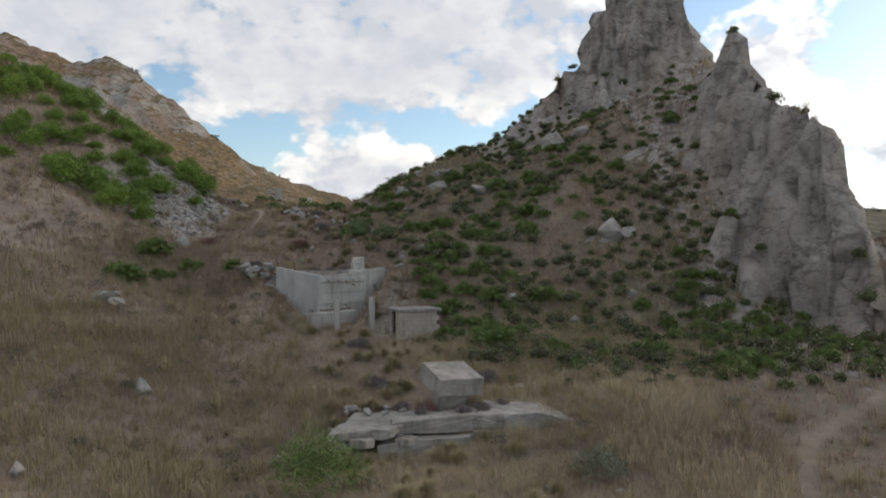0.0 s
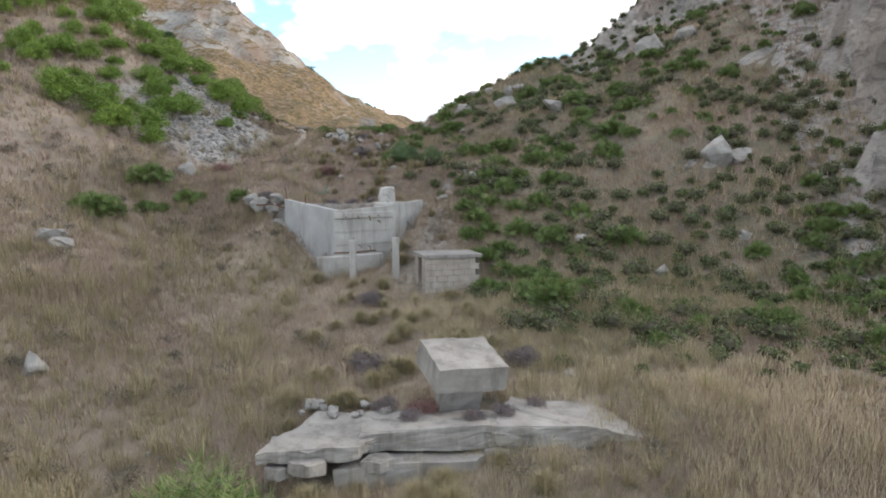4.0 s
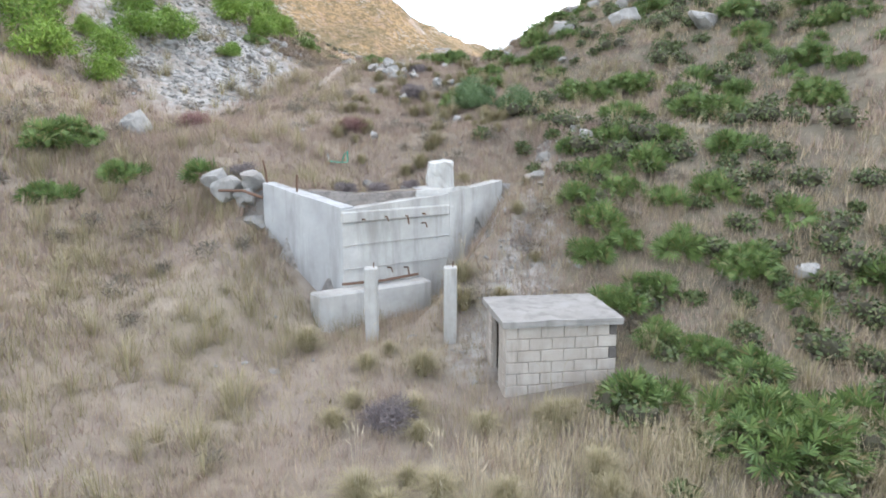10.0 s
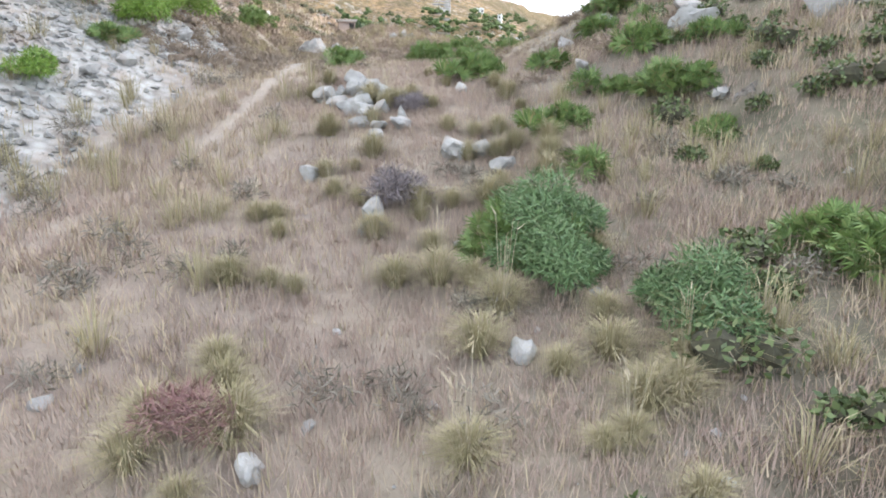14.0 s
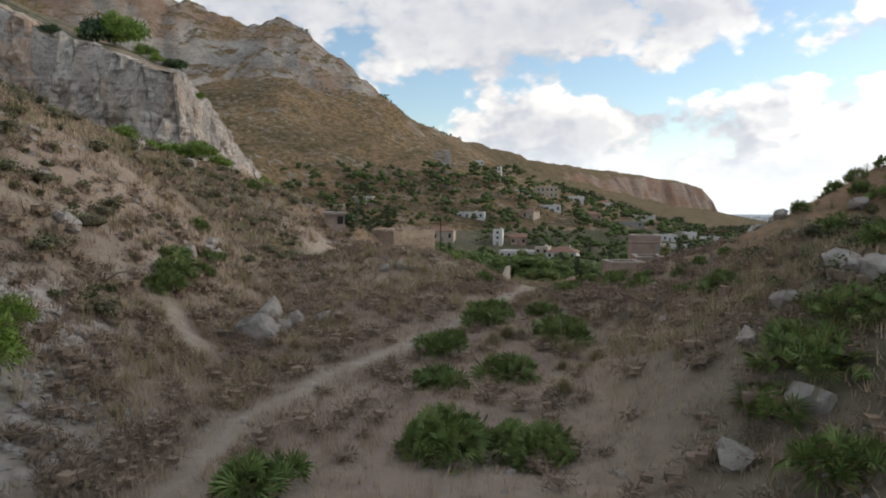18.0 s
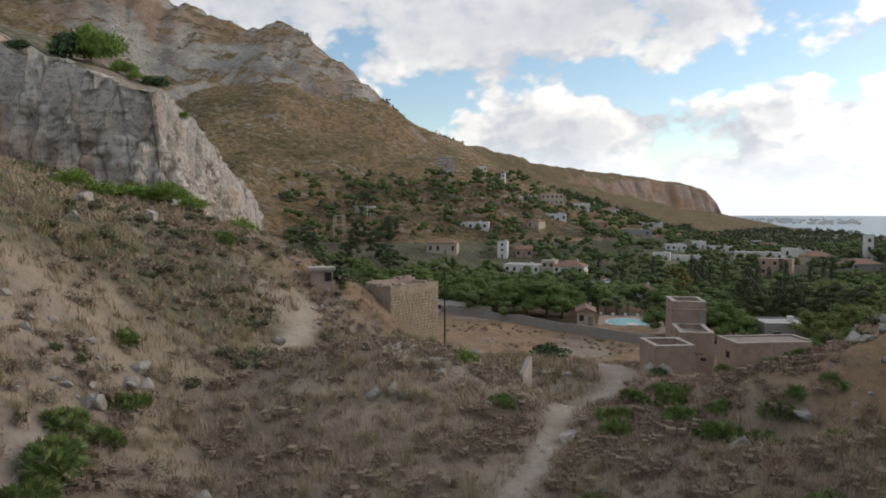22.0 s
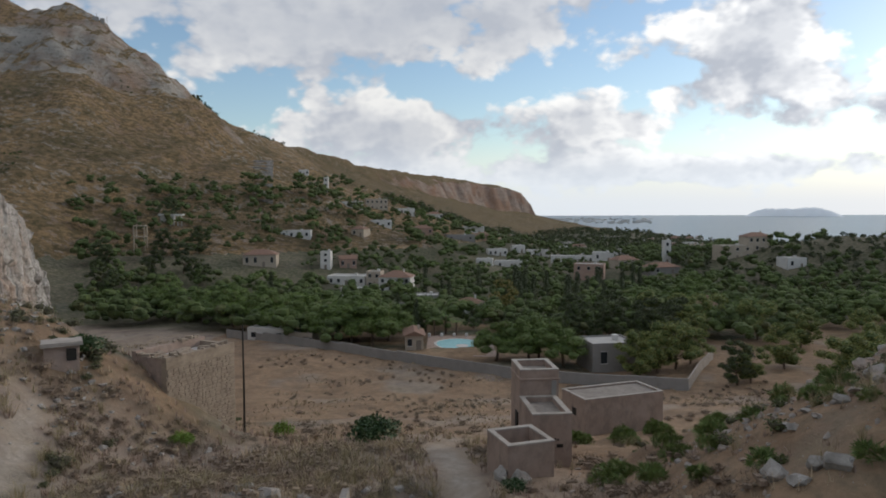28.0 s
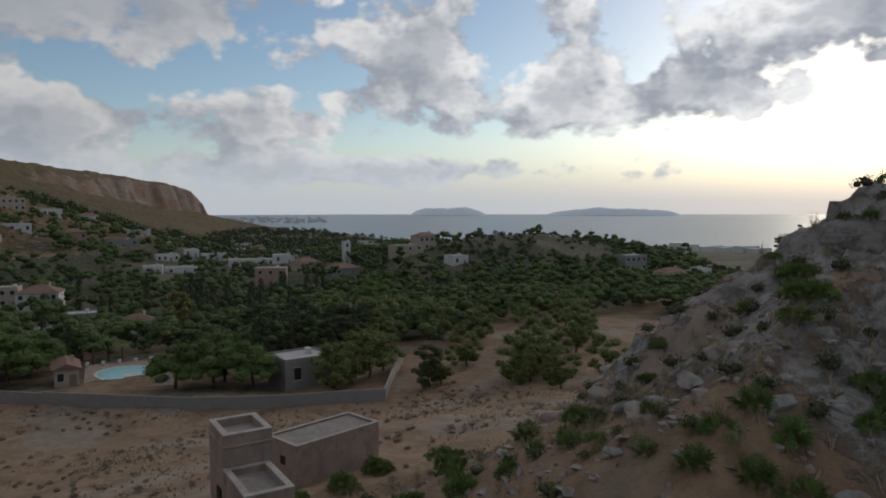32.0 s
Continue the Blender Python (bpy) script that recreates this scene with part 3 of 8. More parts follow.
def height(x, y):
    x, y = np.asarray(x, float), np.asarray(y, float)
    z = floor_height(y)
    # the slope on the west side of the gully
    foot = np.interp(y, [-60, 0, 25, 45, 60, 75, 90, 105, 125, 150, 175, 260], [-20, -12, -4.5, -15.5, -17, -22, -27.5, -30, -28, -40, -56, -150])
    rise = np.interp(y, [-60, 0, 25, 42, 60, 150, 260], [0.10, 0.12, 0.27, 0.54, 0.80, 0.78, 0.40])
    out = np.maximum(foot - x, 0)
    z = z + rise * (np.sqrt(np.minimum(out, 12) ** 2 + 6) - 2.45 + 0.62 * np.clip(out - 12, 0, 6) + (0.62 - 0.28 * smooth(84, 112, y)) * np.clip(out - 18, 0, 28) + 0.10 * np.maximum(out - 46, 0))
    z = z + 1.35 * smooth(-7.5, -12.5, x) * smooth(26, 33, y) * smooth(47, 42, y)
    z = z + 2.6 * smooth(11, 1, np.hypot((x + 25), (y - 100) / 1.15))
    z = z - 1.5 * smooth(5, 1.5, np.hypot(x + 15.0, (y - 105) / 1.4))
    z = z + 1.3 * smooth(10, 2, np.hypot(x + 38, y - 125)) + 1.3 * smooth(9, 2, np.hypot(x + 32, y - 123.5))
    # the hill on the east side: an even scrub slope, the summit crag and the rocky comb before it
    jag = fbm(x, y, 0.16, 4, 0.55, True)
    sx, sy = np.clip(x, 0, 26), np.clip(y, 38, 80)
    slope = -21.98 - 0.826 * sx + 0.6018 * sy + 0.0079 * sx * sx + 0.0143 * sx * sy - 0.0023 * sy * sy
    comb_x = np.interp(y, [34, 40, 46, 58, 74], [22.5, 23.6, 23.8, 24.6, 28])
    slope = slope - 30 * smooth(8, -4, x - np.interp(y, [40, 60, 80], [6, 4, 4])) - 1.6 * np.maximum(x - comb_x, 0) - 1.0 * np.maximum(y - 78, 0) - 0.5 * np.maximum(44 - y, 0)
    hill = slope
    for spur_line in SPURS:
        d, top = to_line(x, y, spur_line)
        hill = np.maximum(hill, top - 0.46 * d * (1 + np.maximum(top - 11, 0) / 11) - 1.3 * np.maximum(x - comb_x, 0) * (y < 76) + 0.5 * jag)
    d, top = to_line(x, y, NORTH)
    hill = np.maximum(hill, top + 0.8 * (jag - 0.3) - 0.85 * d)
    crag_z = np.full(np.shape(x), -60.0)
    for line, fall in ((CREST, 2.9), (COMB, 2.5)):
        d, top = to_line(x, y, line)
        block = fbm(x, y, 0.33, 3, 0.55, True)
        fall = fall * (1 + 0.9 * smooth(0, 1.5, x - comb_x) * (y < 72))
        crag_z = np.maximum(crag_z, top + 0.7 * (block - 0.3) - fall * np.maximum(d - 0.1 - 0.6 * np.clip(jag, -0.5, 1), 0) * (0.85 + 0.5 * block))
    crag = smooth(-0.4, 1.2, crag_z - np.maximum(hill, z))
    hill = np.maximum(hill, crag_z)
    gap = hill - z
    z = z + np.where(gap > 0, np.sqrt(np.maximum(gap, 0) ** 2 + 1.0) - 1.0 * np.exp(-np.maximum(gap, 0)), 0)
    # the ground on top of the western cliff
    s = cliff_depth(x, y)
    z = np.where(s > 0, np.maximum(z, z + (cliff_top(x, y) - 0.6 - z) * smooth(1.2, 3.2, s)), z)
    # the far mountain and its headland
    dr, tr = to_line(x, y, RIDGE)
    reach = np.interp(tr, [55, 100, 180, 210], [230, 330, 395, 440])
    k = np.clip(1 - dr / reach, 0, 1)
    crown = np.maximum(smooth(100, 50, np.hypot(x + 262, (y - 610) * 1.1)), smooth(95, 45, np.hypot(x + 400, (y - 570) * 0.8)))
    cap = np.interp(tr, [60, 90, 110, 170], [0.05, 0.08, 0.14, 0.24]) * (0.25 + 0.75 * crown)
    body = (tr + 20) * ((1 - cap) * k ** 1.4 + cap * smooth(0.78, 0.97, k + 0.10 * fbm(x, y, 0.02, 4)))
    body = body * (0.985 + 0.09 * (fbm(x, y, 0.012, 4, 0.5, True) - 0.7))
    band = (body + 9 * fbm(x, y, 0.018, 3)) / 15.0
    stair = (smooth(0.30, 0.62, band - np.floor(band)) - (band - np.floor(band))) * 15.0
    body = body * (1 - 0.055 * smooth(90, 130, body)) + smooth(90, 112, body) * (0.06 + 0.8 * crown) * (0.28 * stair + 4.5 * (fbm(x, y, 0.09, 3, 0.55, True) - 0.4)) + smooth(20, 60, body) * 2.2 * fbm(x, y, 0.05, 4, 0.55, True)
    z = z + np.maximum(body, 0) * smooth(150, 330, y + 0.25 * np.abs(x)) * smooth(1150, 850, y)
    # the rocky knoll among the houses, and the shore
    kd = np.hypot((x - 178) / 1.25, y - 372)
    z = z + 8 * smooth(190, 50, np.hypot(x - 165, y - 440))
    z = z + 10 * smooth(75, 4, kd) * (1 + 0.25 * fbm(x, y, 0.05, 3, 0.5, True))
    shore = np.hypot(x + 10, y - 85)
    east = smooth(0.15, 0.62, x / (np.abs(y) + 1))
    z = z - east * 26 * smooth(500, 1050, shore) * (z < 12)
    # relief
    near = smooth(420, 160, y)
    z = z + near * (1.0 * fbm(x, y, 0.08, 3) + 0.22 * fbm(x, y, 0.5, 3)) * smooth(0, 6, np.abs(y - 39) + np.abs(x + 4) * 0.6)
    z = z + (1 - near) * 3.0 * fbm(x, y, 0.01, 3)
    # the levelled ground behind and before the retaining wall
    wy = np.interp(x, [p[0] for p in TERRACE], [p[1] for p in TERRACE])
    inside = smooth(-11.6, -9.9, x) * smooth(-2.4, -3.2, x)
    ramp = 0.12 + 2.4 * smooth(-9.75, -10.8, x)
    behind, front = smooth(-ramp, 0.10 + 0.3 * ramp * (ramp > 0.3), y - wy - 0.25), smooth(5.0, 0.5, np.abs(y - wy))
    toe = np.interp(x, [-11, -9.7, -7, -4.8, -3.4], [-1.7, -2.3, -4.3, -4.1, -1.3])
    z = z * (1 - inside * front) + inside * front * (behind * (-1.15 + 0.10 * (y - wy)) + (1 - behind) * (toe - 0.10 * (wy - y)))
    # bedded ledges and cracks in the steep rock
    rocky = np.maximum(crag, 0.8 * smooth(4.5, 1.5, to_line(x, y, NORTH)[0]) * smooth(98, 104, y))
    warp = 3.0 * fbm(x, y, 0.06, 3)
    step = (z + warp + 0.5 * x - 0.25 * y) / 2.6
    z = z + rocky * (0.34 * (smooth(0.25, 0.75, step - np.floor(step)) - (step - np.floor(step))) * 2.6 * 0.55 + 1.1 * fbm(x, y, 0.42, 3, 0.55, True) - 0.3)
    return z


def graded(*runs):
    """Grid lines, run by run: (from, to, spacing)."""
    return np.concatenate([np.linspace(lo, hi, max(2, int(round((hi - lo) / step)) + 1))[:-1] for lo, hi, step in runs] + [[runs[-1][1]]])


def grid_mesh(name, xs, ys, fn):
    gx, gy = np.meshgrid(xs, ys)
    gz = fn(gx, gy)
    co = np.stack([gx, gy, gz], -1).reshape(-1, 3)
    w, h = len(xs), len(ys)
    i = (np.arange(h - 1)[:, None] * w + np.arange(w - 1)[None, :]).ravel()
    quads = np.stack([i, i + 1, i + 1 + w, i + w], 1)
    return raw_mesh(name, co, quads)


def raw_mesh(name, co, faces, smooth_shade=True):
    """A mesh from arrays: places, and faces that all have the same number of corners."""
    me = bpy.data.meshes.new(name)
    co, faces = np.asarray(co, np.float32), np.asarray(faces, np.int32)
    n, k = faces.shape
    me.vertices.add(len(co))
    me.vertices.foreach_set("co", co.ravel())
    me.loops.add(n * k)
    me.loops.foreach_set("vertex_index", faces.ravel())
    me.polygons.add(n)
    me.polygons.foreach_set("loop_start", np.arange(0, n * k, k, dtype=np.int32))
    me.polygons.foreach_set("use_smooth", np.full(n, smooth_shade))
    me.update(calc_edges=True)
    me.validate()
    return me


def paint(me, name, values):
    me.attributes.new(name, "FLOAT", "POINT").data.foreach_set("value", np.asarray(values, np.float32))


def push_rock(me, amount):
    """Breaks steep rock up along its normals, so that it overhangs and cracks."""
    n = len(me.vertices)
    co, no = np.empty(n * 3, np.float32), np.empty(n * 3, np.float32)
    me.vertices.foreach_get("co", co)
    me.vertices.foreach_get("normal", no)
    co, no = co.reshape(-1, 3).astype(float), no.reshape(-1, 3)
    pick = np.where((no[:, 2] < 0.80) & (amount > 0.3) & (co[:, 1] < 260))[0]
    f, g = np.zeros(len(pick)), np.zeros(len(pick))
    for j, i in enumerate(pick):
        p = Vector(co[i])
        f[j] = noise.turbulence(Vector((p.x + 0.5 * p.z, p.y - 0.4 * p.z, p.z * 1.4)) * 0.34, 5, True, noise_basis="VORONOI_F2F1")
        g[j] = noise.noise(p * 0.9)
    push = np.minimum(1.0, (0.80 - no[pick, 2]) * 4) * (1.7 * (f - f.mean() - 0.05) + 0.40 * g)
    co[pick] += no[pick] * push[:, None]
    me.vertices.foreach_set("co", co.astype(np.float32).ravel())
    me.update()


xs = graded((-4800, -1000, 190), (-1000, -450, 14), (-450, -104, 3.2), (-104, -62, 0.8), (-62, 34, 0.5), (34, 60, 0.9), (60, 130, 2), (130, 260, 4), (260, 1000, 20), (1000, 4800, 190))
ys = graded((-300, 4, 8), (4, 132, 0.5), (132, 178, 0.8), (178, 220, 1.2), (220, 260, 1.8), (260, 700, 3.2), (700, 1200, 12), (1200, 4900, 60))
ground_mesh = grid_mesh("ground", xs, ys, height)
vx, vy = [a.ravel() for a in np.meshgrid(xs, ys)]
d1, _ = to_line(vx + 0.5 * fbm(vx, vy, 0.4, 2), vy, FOOTPATH)
d2, _ = to_line(vx + 0.5 * fbm(vx, vy, 0.4, 2), vy, SIDEPATH)
d3, _ = to_line(vx + 0.5 * fbm(vx, vy, 0.4, 2), vy, LOWPATH)
wide = np.interp(vy, [50, 60, 84, 95, 112, 150], [0.25, 0.34, 0.32, 0.36, 0.6, 0.7])
side_wide = np.interp(vy, [78, 82, 86, 97, 102, 105, 110, 115], [0.3, 0.2, -0.6, -0.6, 0.1, 0.55, 0.5, 0.1])
paths = np.maximum.reduce([smooth(wide + 0.35, wide - 0.15, d1), smooth(side_wide + 0.4, side_wide - 0.1, d2), smooth(0.6, 0.15, d3)])
paint(ground_mesh, "path", paths * np.interp(vy, [40, 58, 70, 78], [0.35, 0.5, 0.6, 1.0]) * np.clip(0.85 + 0.9 * fbm(vx, vy, 0.8, 3), 0, 1))
bank_d, _ = to_line(vx, vy, [(-20.3, 51, 1), (-22.3, 58, 1), (-24.5, 66, 1), (-26.5, 73, 1)])
bank_d = bank_d + 1.6 * smooth(66, 72, vy)
scree = smooth(5.2, 2.6, bank_d + 1.6 * fbm(vx, vy, 0.3, 3)) * 1.3 + smooth(4.5, 1.5, np.hypot((vx + 21.5), (vy - 103) / 1.5)) * 0.6
scree += smooth(1.1, 0.3, to_line(vx, vy, [(-2.4, 44.0, 1), (-2.3, 42, 1), (-2.3, 40.6, 1), (-2.8, 37.6, 1), (-3.1, 36.7, 1)])[0]) * 1.2 + smooth(0.10, 0.34, fbm(vx, vy, 0.13, 3)) * 0.16
paint(ground_mesh, "scree", np.clip(scree * (0.75 + fbm(vx, vy, 0.6, 3)), 0, 1) * (vy < 300))
dc = np.minimum(to_line(vx, vy, CREST)[0], to_line(vx, vy, COMB)[0])
rockiness = smooth(8.0, 5.0, dc + 2.4 * fbm(vx, vy, 0.2, 3)) + 0.4 * smooth(0.22, 0.45, fbm(vx, vy, 0.10, 4)) * smooth(16, 8, dc)
rockiness += smooth(7, 2.5, to_line(vx, vy, NORTH)[0] + 3 * fbm(vx, vy, 0.25, 3)) * smooth(96, 103, vy)
rockiness += 0.75 * smooth(-0.5, 1.5, cliff_depth(vx, vy) + 1.0) * (vy > 130) * smooth(5, 2.5, cliff_depth(vx, vy))
rockiness += smooth(70, 20, np.hypot(vx - 178, vy - 372)) * 0.35
rockiness += 0.6 * smooth(-0.08, 0.18, fbm(vx + 7, vy, 0.16, 4)) * smooth(2, 8, vx) * smooth(84, 92, vy) * smooth(118, 108, vy)
paint(ground_mesh, "rock", np.clip(rockiness, 0, 1))
push_rock(ground_mesh, np.clip(smooth(9, 6, dc) + smooth(6, 3, to_line(vx, vy, NORTH)[0]) * (vy > 98), 0, 1))
east_green = smooth(-7, 2, vx - np.interp(vy, [0, 30, 45, 60, 80, 110], [8, 4, -4, -6, -6, -3])) * smooth(20, 32, vy) * smooth(112, 85, vy)
west_green = smooth(-22, -34, vx) * smooth(66, 80, vy) * smooth(175, 150, vy) * smooth(-0.25, 0.2, fbm(vx, vy, 0.07, 4))
paint(ground_mesh, "green", np.clip(0.95 * west_green + east_green * 0.55 + 0.25 * smooth(-0.1, 0.3, fbm(vx, vy, 0.05, 3)) + smooth(0, 8, vy - garden_edge(vx)) * (0.85 - 0.7 * ((vx > 14) & (vx < 110) & (vy < 215))), 0, 1))
bare = smooth(118, 128, vy + 0.25 * np.abs(vx + 14)) * (vx > -62) + smooth(-6, 2, vx - np.interp(vy, [86, 100, 120], [2, -6, -8])) * smooth(86, 94, vy)
bare = np.clip(bare, 0, 1) * smooth(0.42, 0.05, fbm(vx, vy, 0.11, 3)) * (vy < garden_edge(vx) + 60)
paint(ground_mesh, "bare", 0.85 * bare + 0.5 * smooth(0.12, 0.30, fbm(vx + 33, vy, 0.14, 3)) * (vx > 6) * (vy > 50) * (vy < 90))
ground_mesh.materials.append(GROUND)
ground_mesh.materials.append(HILL)
cx = np.array([p.center[:] for p in ground_mesh.polygons])
dm, _ = to_line(cx[:, 0], cx[:, 1], RIDGE)
far_hill = (cx[:, 1] > 175) & (dm < 330) & (height(cx[:, 0], cx[:, 1]) > floor_height(cx[:, 1]) + 14)
ground_mesh.polygons.foreach_set("material_index", far_hill.astype(np.int32))
ground = tagged(new("ground", ground_mesh), "dry grassy hillside ground with pale limestone and footpaths", "ground", kind="structure")


def cliff_face():
    """The limestone wall under the brink: a sheet that leans back, with beds, cracks and bulges."""
    line = np.array(CLIFF, float)
    run = np.concatenate([[0], np.cumsum(np.hypot(*np.diff(line, axis=0).T))])
    u = np.arange(0, run[-1], 0.55)
    px0, py0 = np.interp(u, run, line[:, 0]), np.interp(u, run, line[:, 1])
    for _ in range(3):
        px0, py0 = [np.convolve(np.pad(v, 1, "edge"), [0.25, 0.5, 0.25], "valid") for v in (px0, py0)]
    tx, ty = np.gradient(px0), np.gradient(py0)
    l = np.hypot(tx, ty)
    nx, ny = ty / l, -tx / l
    k = np.concatenate([np.linspace(0, 1, 44), [1.0, 1.0, 1.0, 1.0]])
    inward = np.concatenate([np.zeros(44), [1.0, 2.2, 4.0, 6.5]])
    foot = height(px0 + nx * 1.5, py0 + ny * 1.5) - 2.5
    top = np.maximum(cliff_top(px0 - nx * 3, py0 - ny * 3), foot + 3)
    co = np.zeros((len(u), len(k), 3))
    for i in range(len(u)):
        for j in range(len(k)):
            z = foot[i] + (top[i] - foot[i]) * k[j]
            back = 0.17 * (z - foot[i]) + inward[j]
            p = Vector((px0[i] - nx[i] * back, py0[i] - ny[i] * back, z))
            q = Vector((p.x, p.y, p.z * 0.42))
            f = noise.turbulence(q * 0.21, 5, True, noise_basis="VORONOI_F2F1") - 0.5
            bed = noise.noise(Vector((p.x * 0.05, p.y * 0.05, p.z * 0.75))) + 0.5 * noise.noise(Vector((p.x * 0.1, p.y * 0.1, p.z * 2.1)))
            crack = max(0.0, noise.noise(Vector((u[i] * 0.22, 3.1, p.z * 0.04))) - 0.12)
            push = (1.7 * f + 0.30 * bed - 3.4 * crack + 0.7 * noise.noise(p * 0.33) + 0.45 * noise.noise(p * 0.9) + 0.22 * noise.noise(p * 2.1)) * (1.0 if inward[j] == 0 else 0.4)
            co[i, j] = (p.x + nx[i] * push, p.y + ny[i] * push, p.z + (0.5 * f if inward[j] else 0.0) - 0.35 * inward[j] * (inward[j] > 3))
    w, h = len(k), len(u)
    i = (np.arange(h - 1)[:, None] * w + np.arange(w - 1)[None, :]).ravel()
    me = raw_mesh("cliff", co.reshape(-1, 3), np.stack([i, i + w, i + 1 + w, i + 1], 1), False)
    me.materials.append(CLIFF_STONE)
    return tagged(new("cliff", me), "pale grey limestone cliff with rusty streaks", "cliff", kind="structure")


cliff_face()


def far_ridge(along=170):
    """The long ridge that runs out to the red cliffs of the cape."""
    line = np.array(RIDGE[6:], float)
    run = np.concatenate([[0], np.cumsum(np.hypot(*np.diff(line[:, :2], axis=0).T))])
    s = np.concatenate([np.linspace(0, run[-4], along), np.linspace(run[-4], run[-1], 30)[1:]])
    px0, py0, top = [np.interp(s, run, line[:, i]) for i in range(3)]
    top = top - np.interp(py0, [900, 1300], [0, 7]) + 4.0 * fbm(s, s * 0, 0.02, 4) + 1.5 * fbm(s, s * 0, 0.11, 3)
    tx, ty = np.gradient(px0), np.gradient(py0)
    l = np.hypot(tx, ty)
    nx, ny = ty / l, -tx / l
    for _ in range(14):
        nx, ny = [np.convolve(np.pad(v, 1, "edge"), [0.25, 0.5, 0.25], "valid") for v in (nx, ny)]
    e = np.concatenate([[-160, -60, -15, -4], np.linspace(0, 70, 26), np.linspace(80, 330, 20)])
    ee, ss = np.meshgrid(e, s)
    tt, pyy = np.meshgrid(e, top)[1], np.meshgrid(e, py0)[1]
    gully = 26 * (fbm(ss, ss * 0 + 3, 0.012, 4, 0.55, True) - 0.5) + 7 * fbm(ss, ee * 0.4, 0.06, 3, 0.5, True)
    cliff = np.interp(pyy, [700, 1250, 1600, 1900], [0.03, 0.06, 0.24, 0.46])
    base = np.interp(pyy, [650, 1200, 2100], [-20, -30, -48])
    out = np.maximum(ee, 0)
    fall = cliff * smooth(8, 34, out + gully * smooth(0, 10, out)) + (1 - cliff) * np.clip(out / 330, 0, 1) ** 0.75
    z = base + (np.maximum(tt - base, 0)) * np.interp(pyy, [690, 780, 1000], [0.72, 0.86, 1.0]) * (1 - np.clip(fall, 0, 1)) - 0.25 * np.maximum(-ee, 0) + smooth(10, 40, out) * smooth(330, 200, out) * 3.0 * fbm(ss, ee, 0.04, 3)
    co = np.stack([px0[:, None] + nx[:, None] * ee, py0[:, None] + ny[:, None] * ee, z], -1).reshape(-1, 3)
    w, h = len(e), len(s)
    i = (np.arange(h - 1)[:, None] * w + np.arange(w - 1)[None, :]).ravel()
    me = raw_mesh("headland", co, np.stack([i, i + 1, i + 1 + w, i + w], 1))
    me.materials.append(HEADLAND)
    return tagged(new("headland", me), "long scrubby ridge ending in red sea cliffs", "headland", kind="structure")


far_ridge()
sea_mesh = grid_mesh("water", np.linspace(-1500, 4890, 30), np.linspace(500, 4890, 30), lambda x, y: np.full(np.shape(x), -42.0))
sea_mesh.materials.append(SEA)
tagged(new("water", sea_mesh), "calm grey-blue sea reaching the horizon", "sea", kind="structure")


def hill_island(name, cx, cy, half, tall, turn, label):
    k = np.linspace(-1, 1, 41)
    px = np.array([[cx + half * a * math.cos(turn) - 60 * b * math.sin(turn) for a in k] for b in (-1, -0.5, 0, 0.5, 1)])
    py = np.array([[cy + half * a * math.sin(turn) + 60 * b * math.cos(turn) for a in k] for b in (-1, -0.5, 0, 0.5, 1)])
    shape = (1 - k ** 4) * (0.70 + 0.45 * np.abs(fbm(k * 3 + cx, k * 0 + 2.5, 1.0, 3)))
    pz = np.array([tall * shape * w for w in (0, 0.75, 1, 0.75, 0)]) - 43
    co = np.stack([px, py, pz], -1).reshape(-1, 3)
    i = (np.arange(4)[:, None] * 41 + np.arange(40)[None, :]).ravel()
    me = raw_mesh(name, co, np.stack([i, i + 1, i + 42, i + 41], 1))
    me.materials.append(ISLAND)
    return tagged(new(name, me), label, "island", kind="structure")


# distance haze painted into the islands' pale blue-grey colour
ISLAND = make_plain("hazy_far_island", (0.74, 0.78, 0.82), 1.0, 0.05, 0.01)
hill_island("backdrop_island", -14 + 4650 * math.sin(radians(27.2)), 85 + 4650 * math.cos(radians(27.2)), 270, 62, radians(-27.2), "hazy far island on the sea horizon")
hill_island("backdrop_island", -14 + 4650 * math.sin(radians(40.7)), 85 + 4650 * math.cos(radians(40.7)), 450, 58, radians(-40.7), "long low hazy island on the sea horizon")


# ---- helpers for things ----
def zg(x, y):
    return float(height(np.array([x]), np.array([y]))[0])


def thing(name, m, label, category, group=""):
    ob = new(name)
    ob.matrix_world = m
    ob.empty_display_size = 0.3
    return tagged(ob, label, category, group)


def part(name, shape, material, parent=None, label="", place=None):
    """One mesh object from a bmesh or a mesh, under a thing or a part."""
    if isinstance(shape, bmesh.types.BMesh):
        me = bpy.data.meshes.new(name)
        shape.to_mesh(me)
        shape.free()
    else:
        me = shape
    if not me.materials:
        me.materials.append(material)
    ob = new(name, me)
    if parent is not None:
        ob.parent = parent
    if place is not None:
        ob.matrix_basis = place
    return tagged(ob, label)


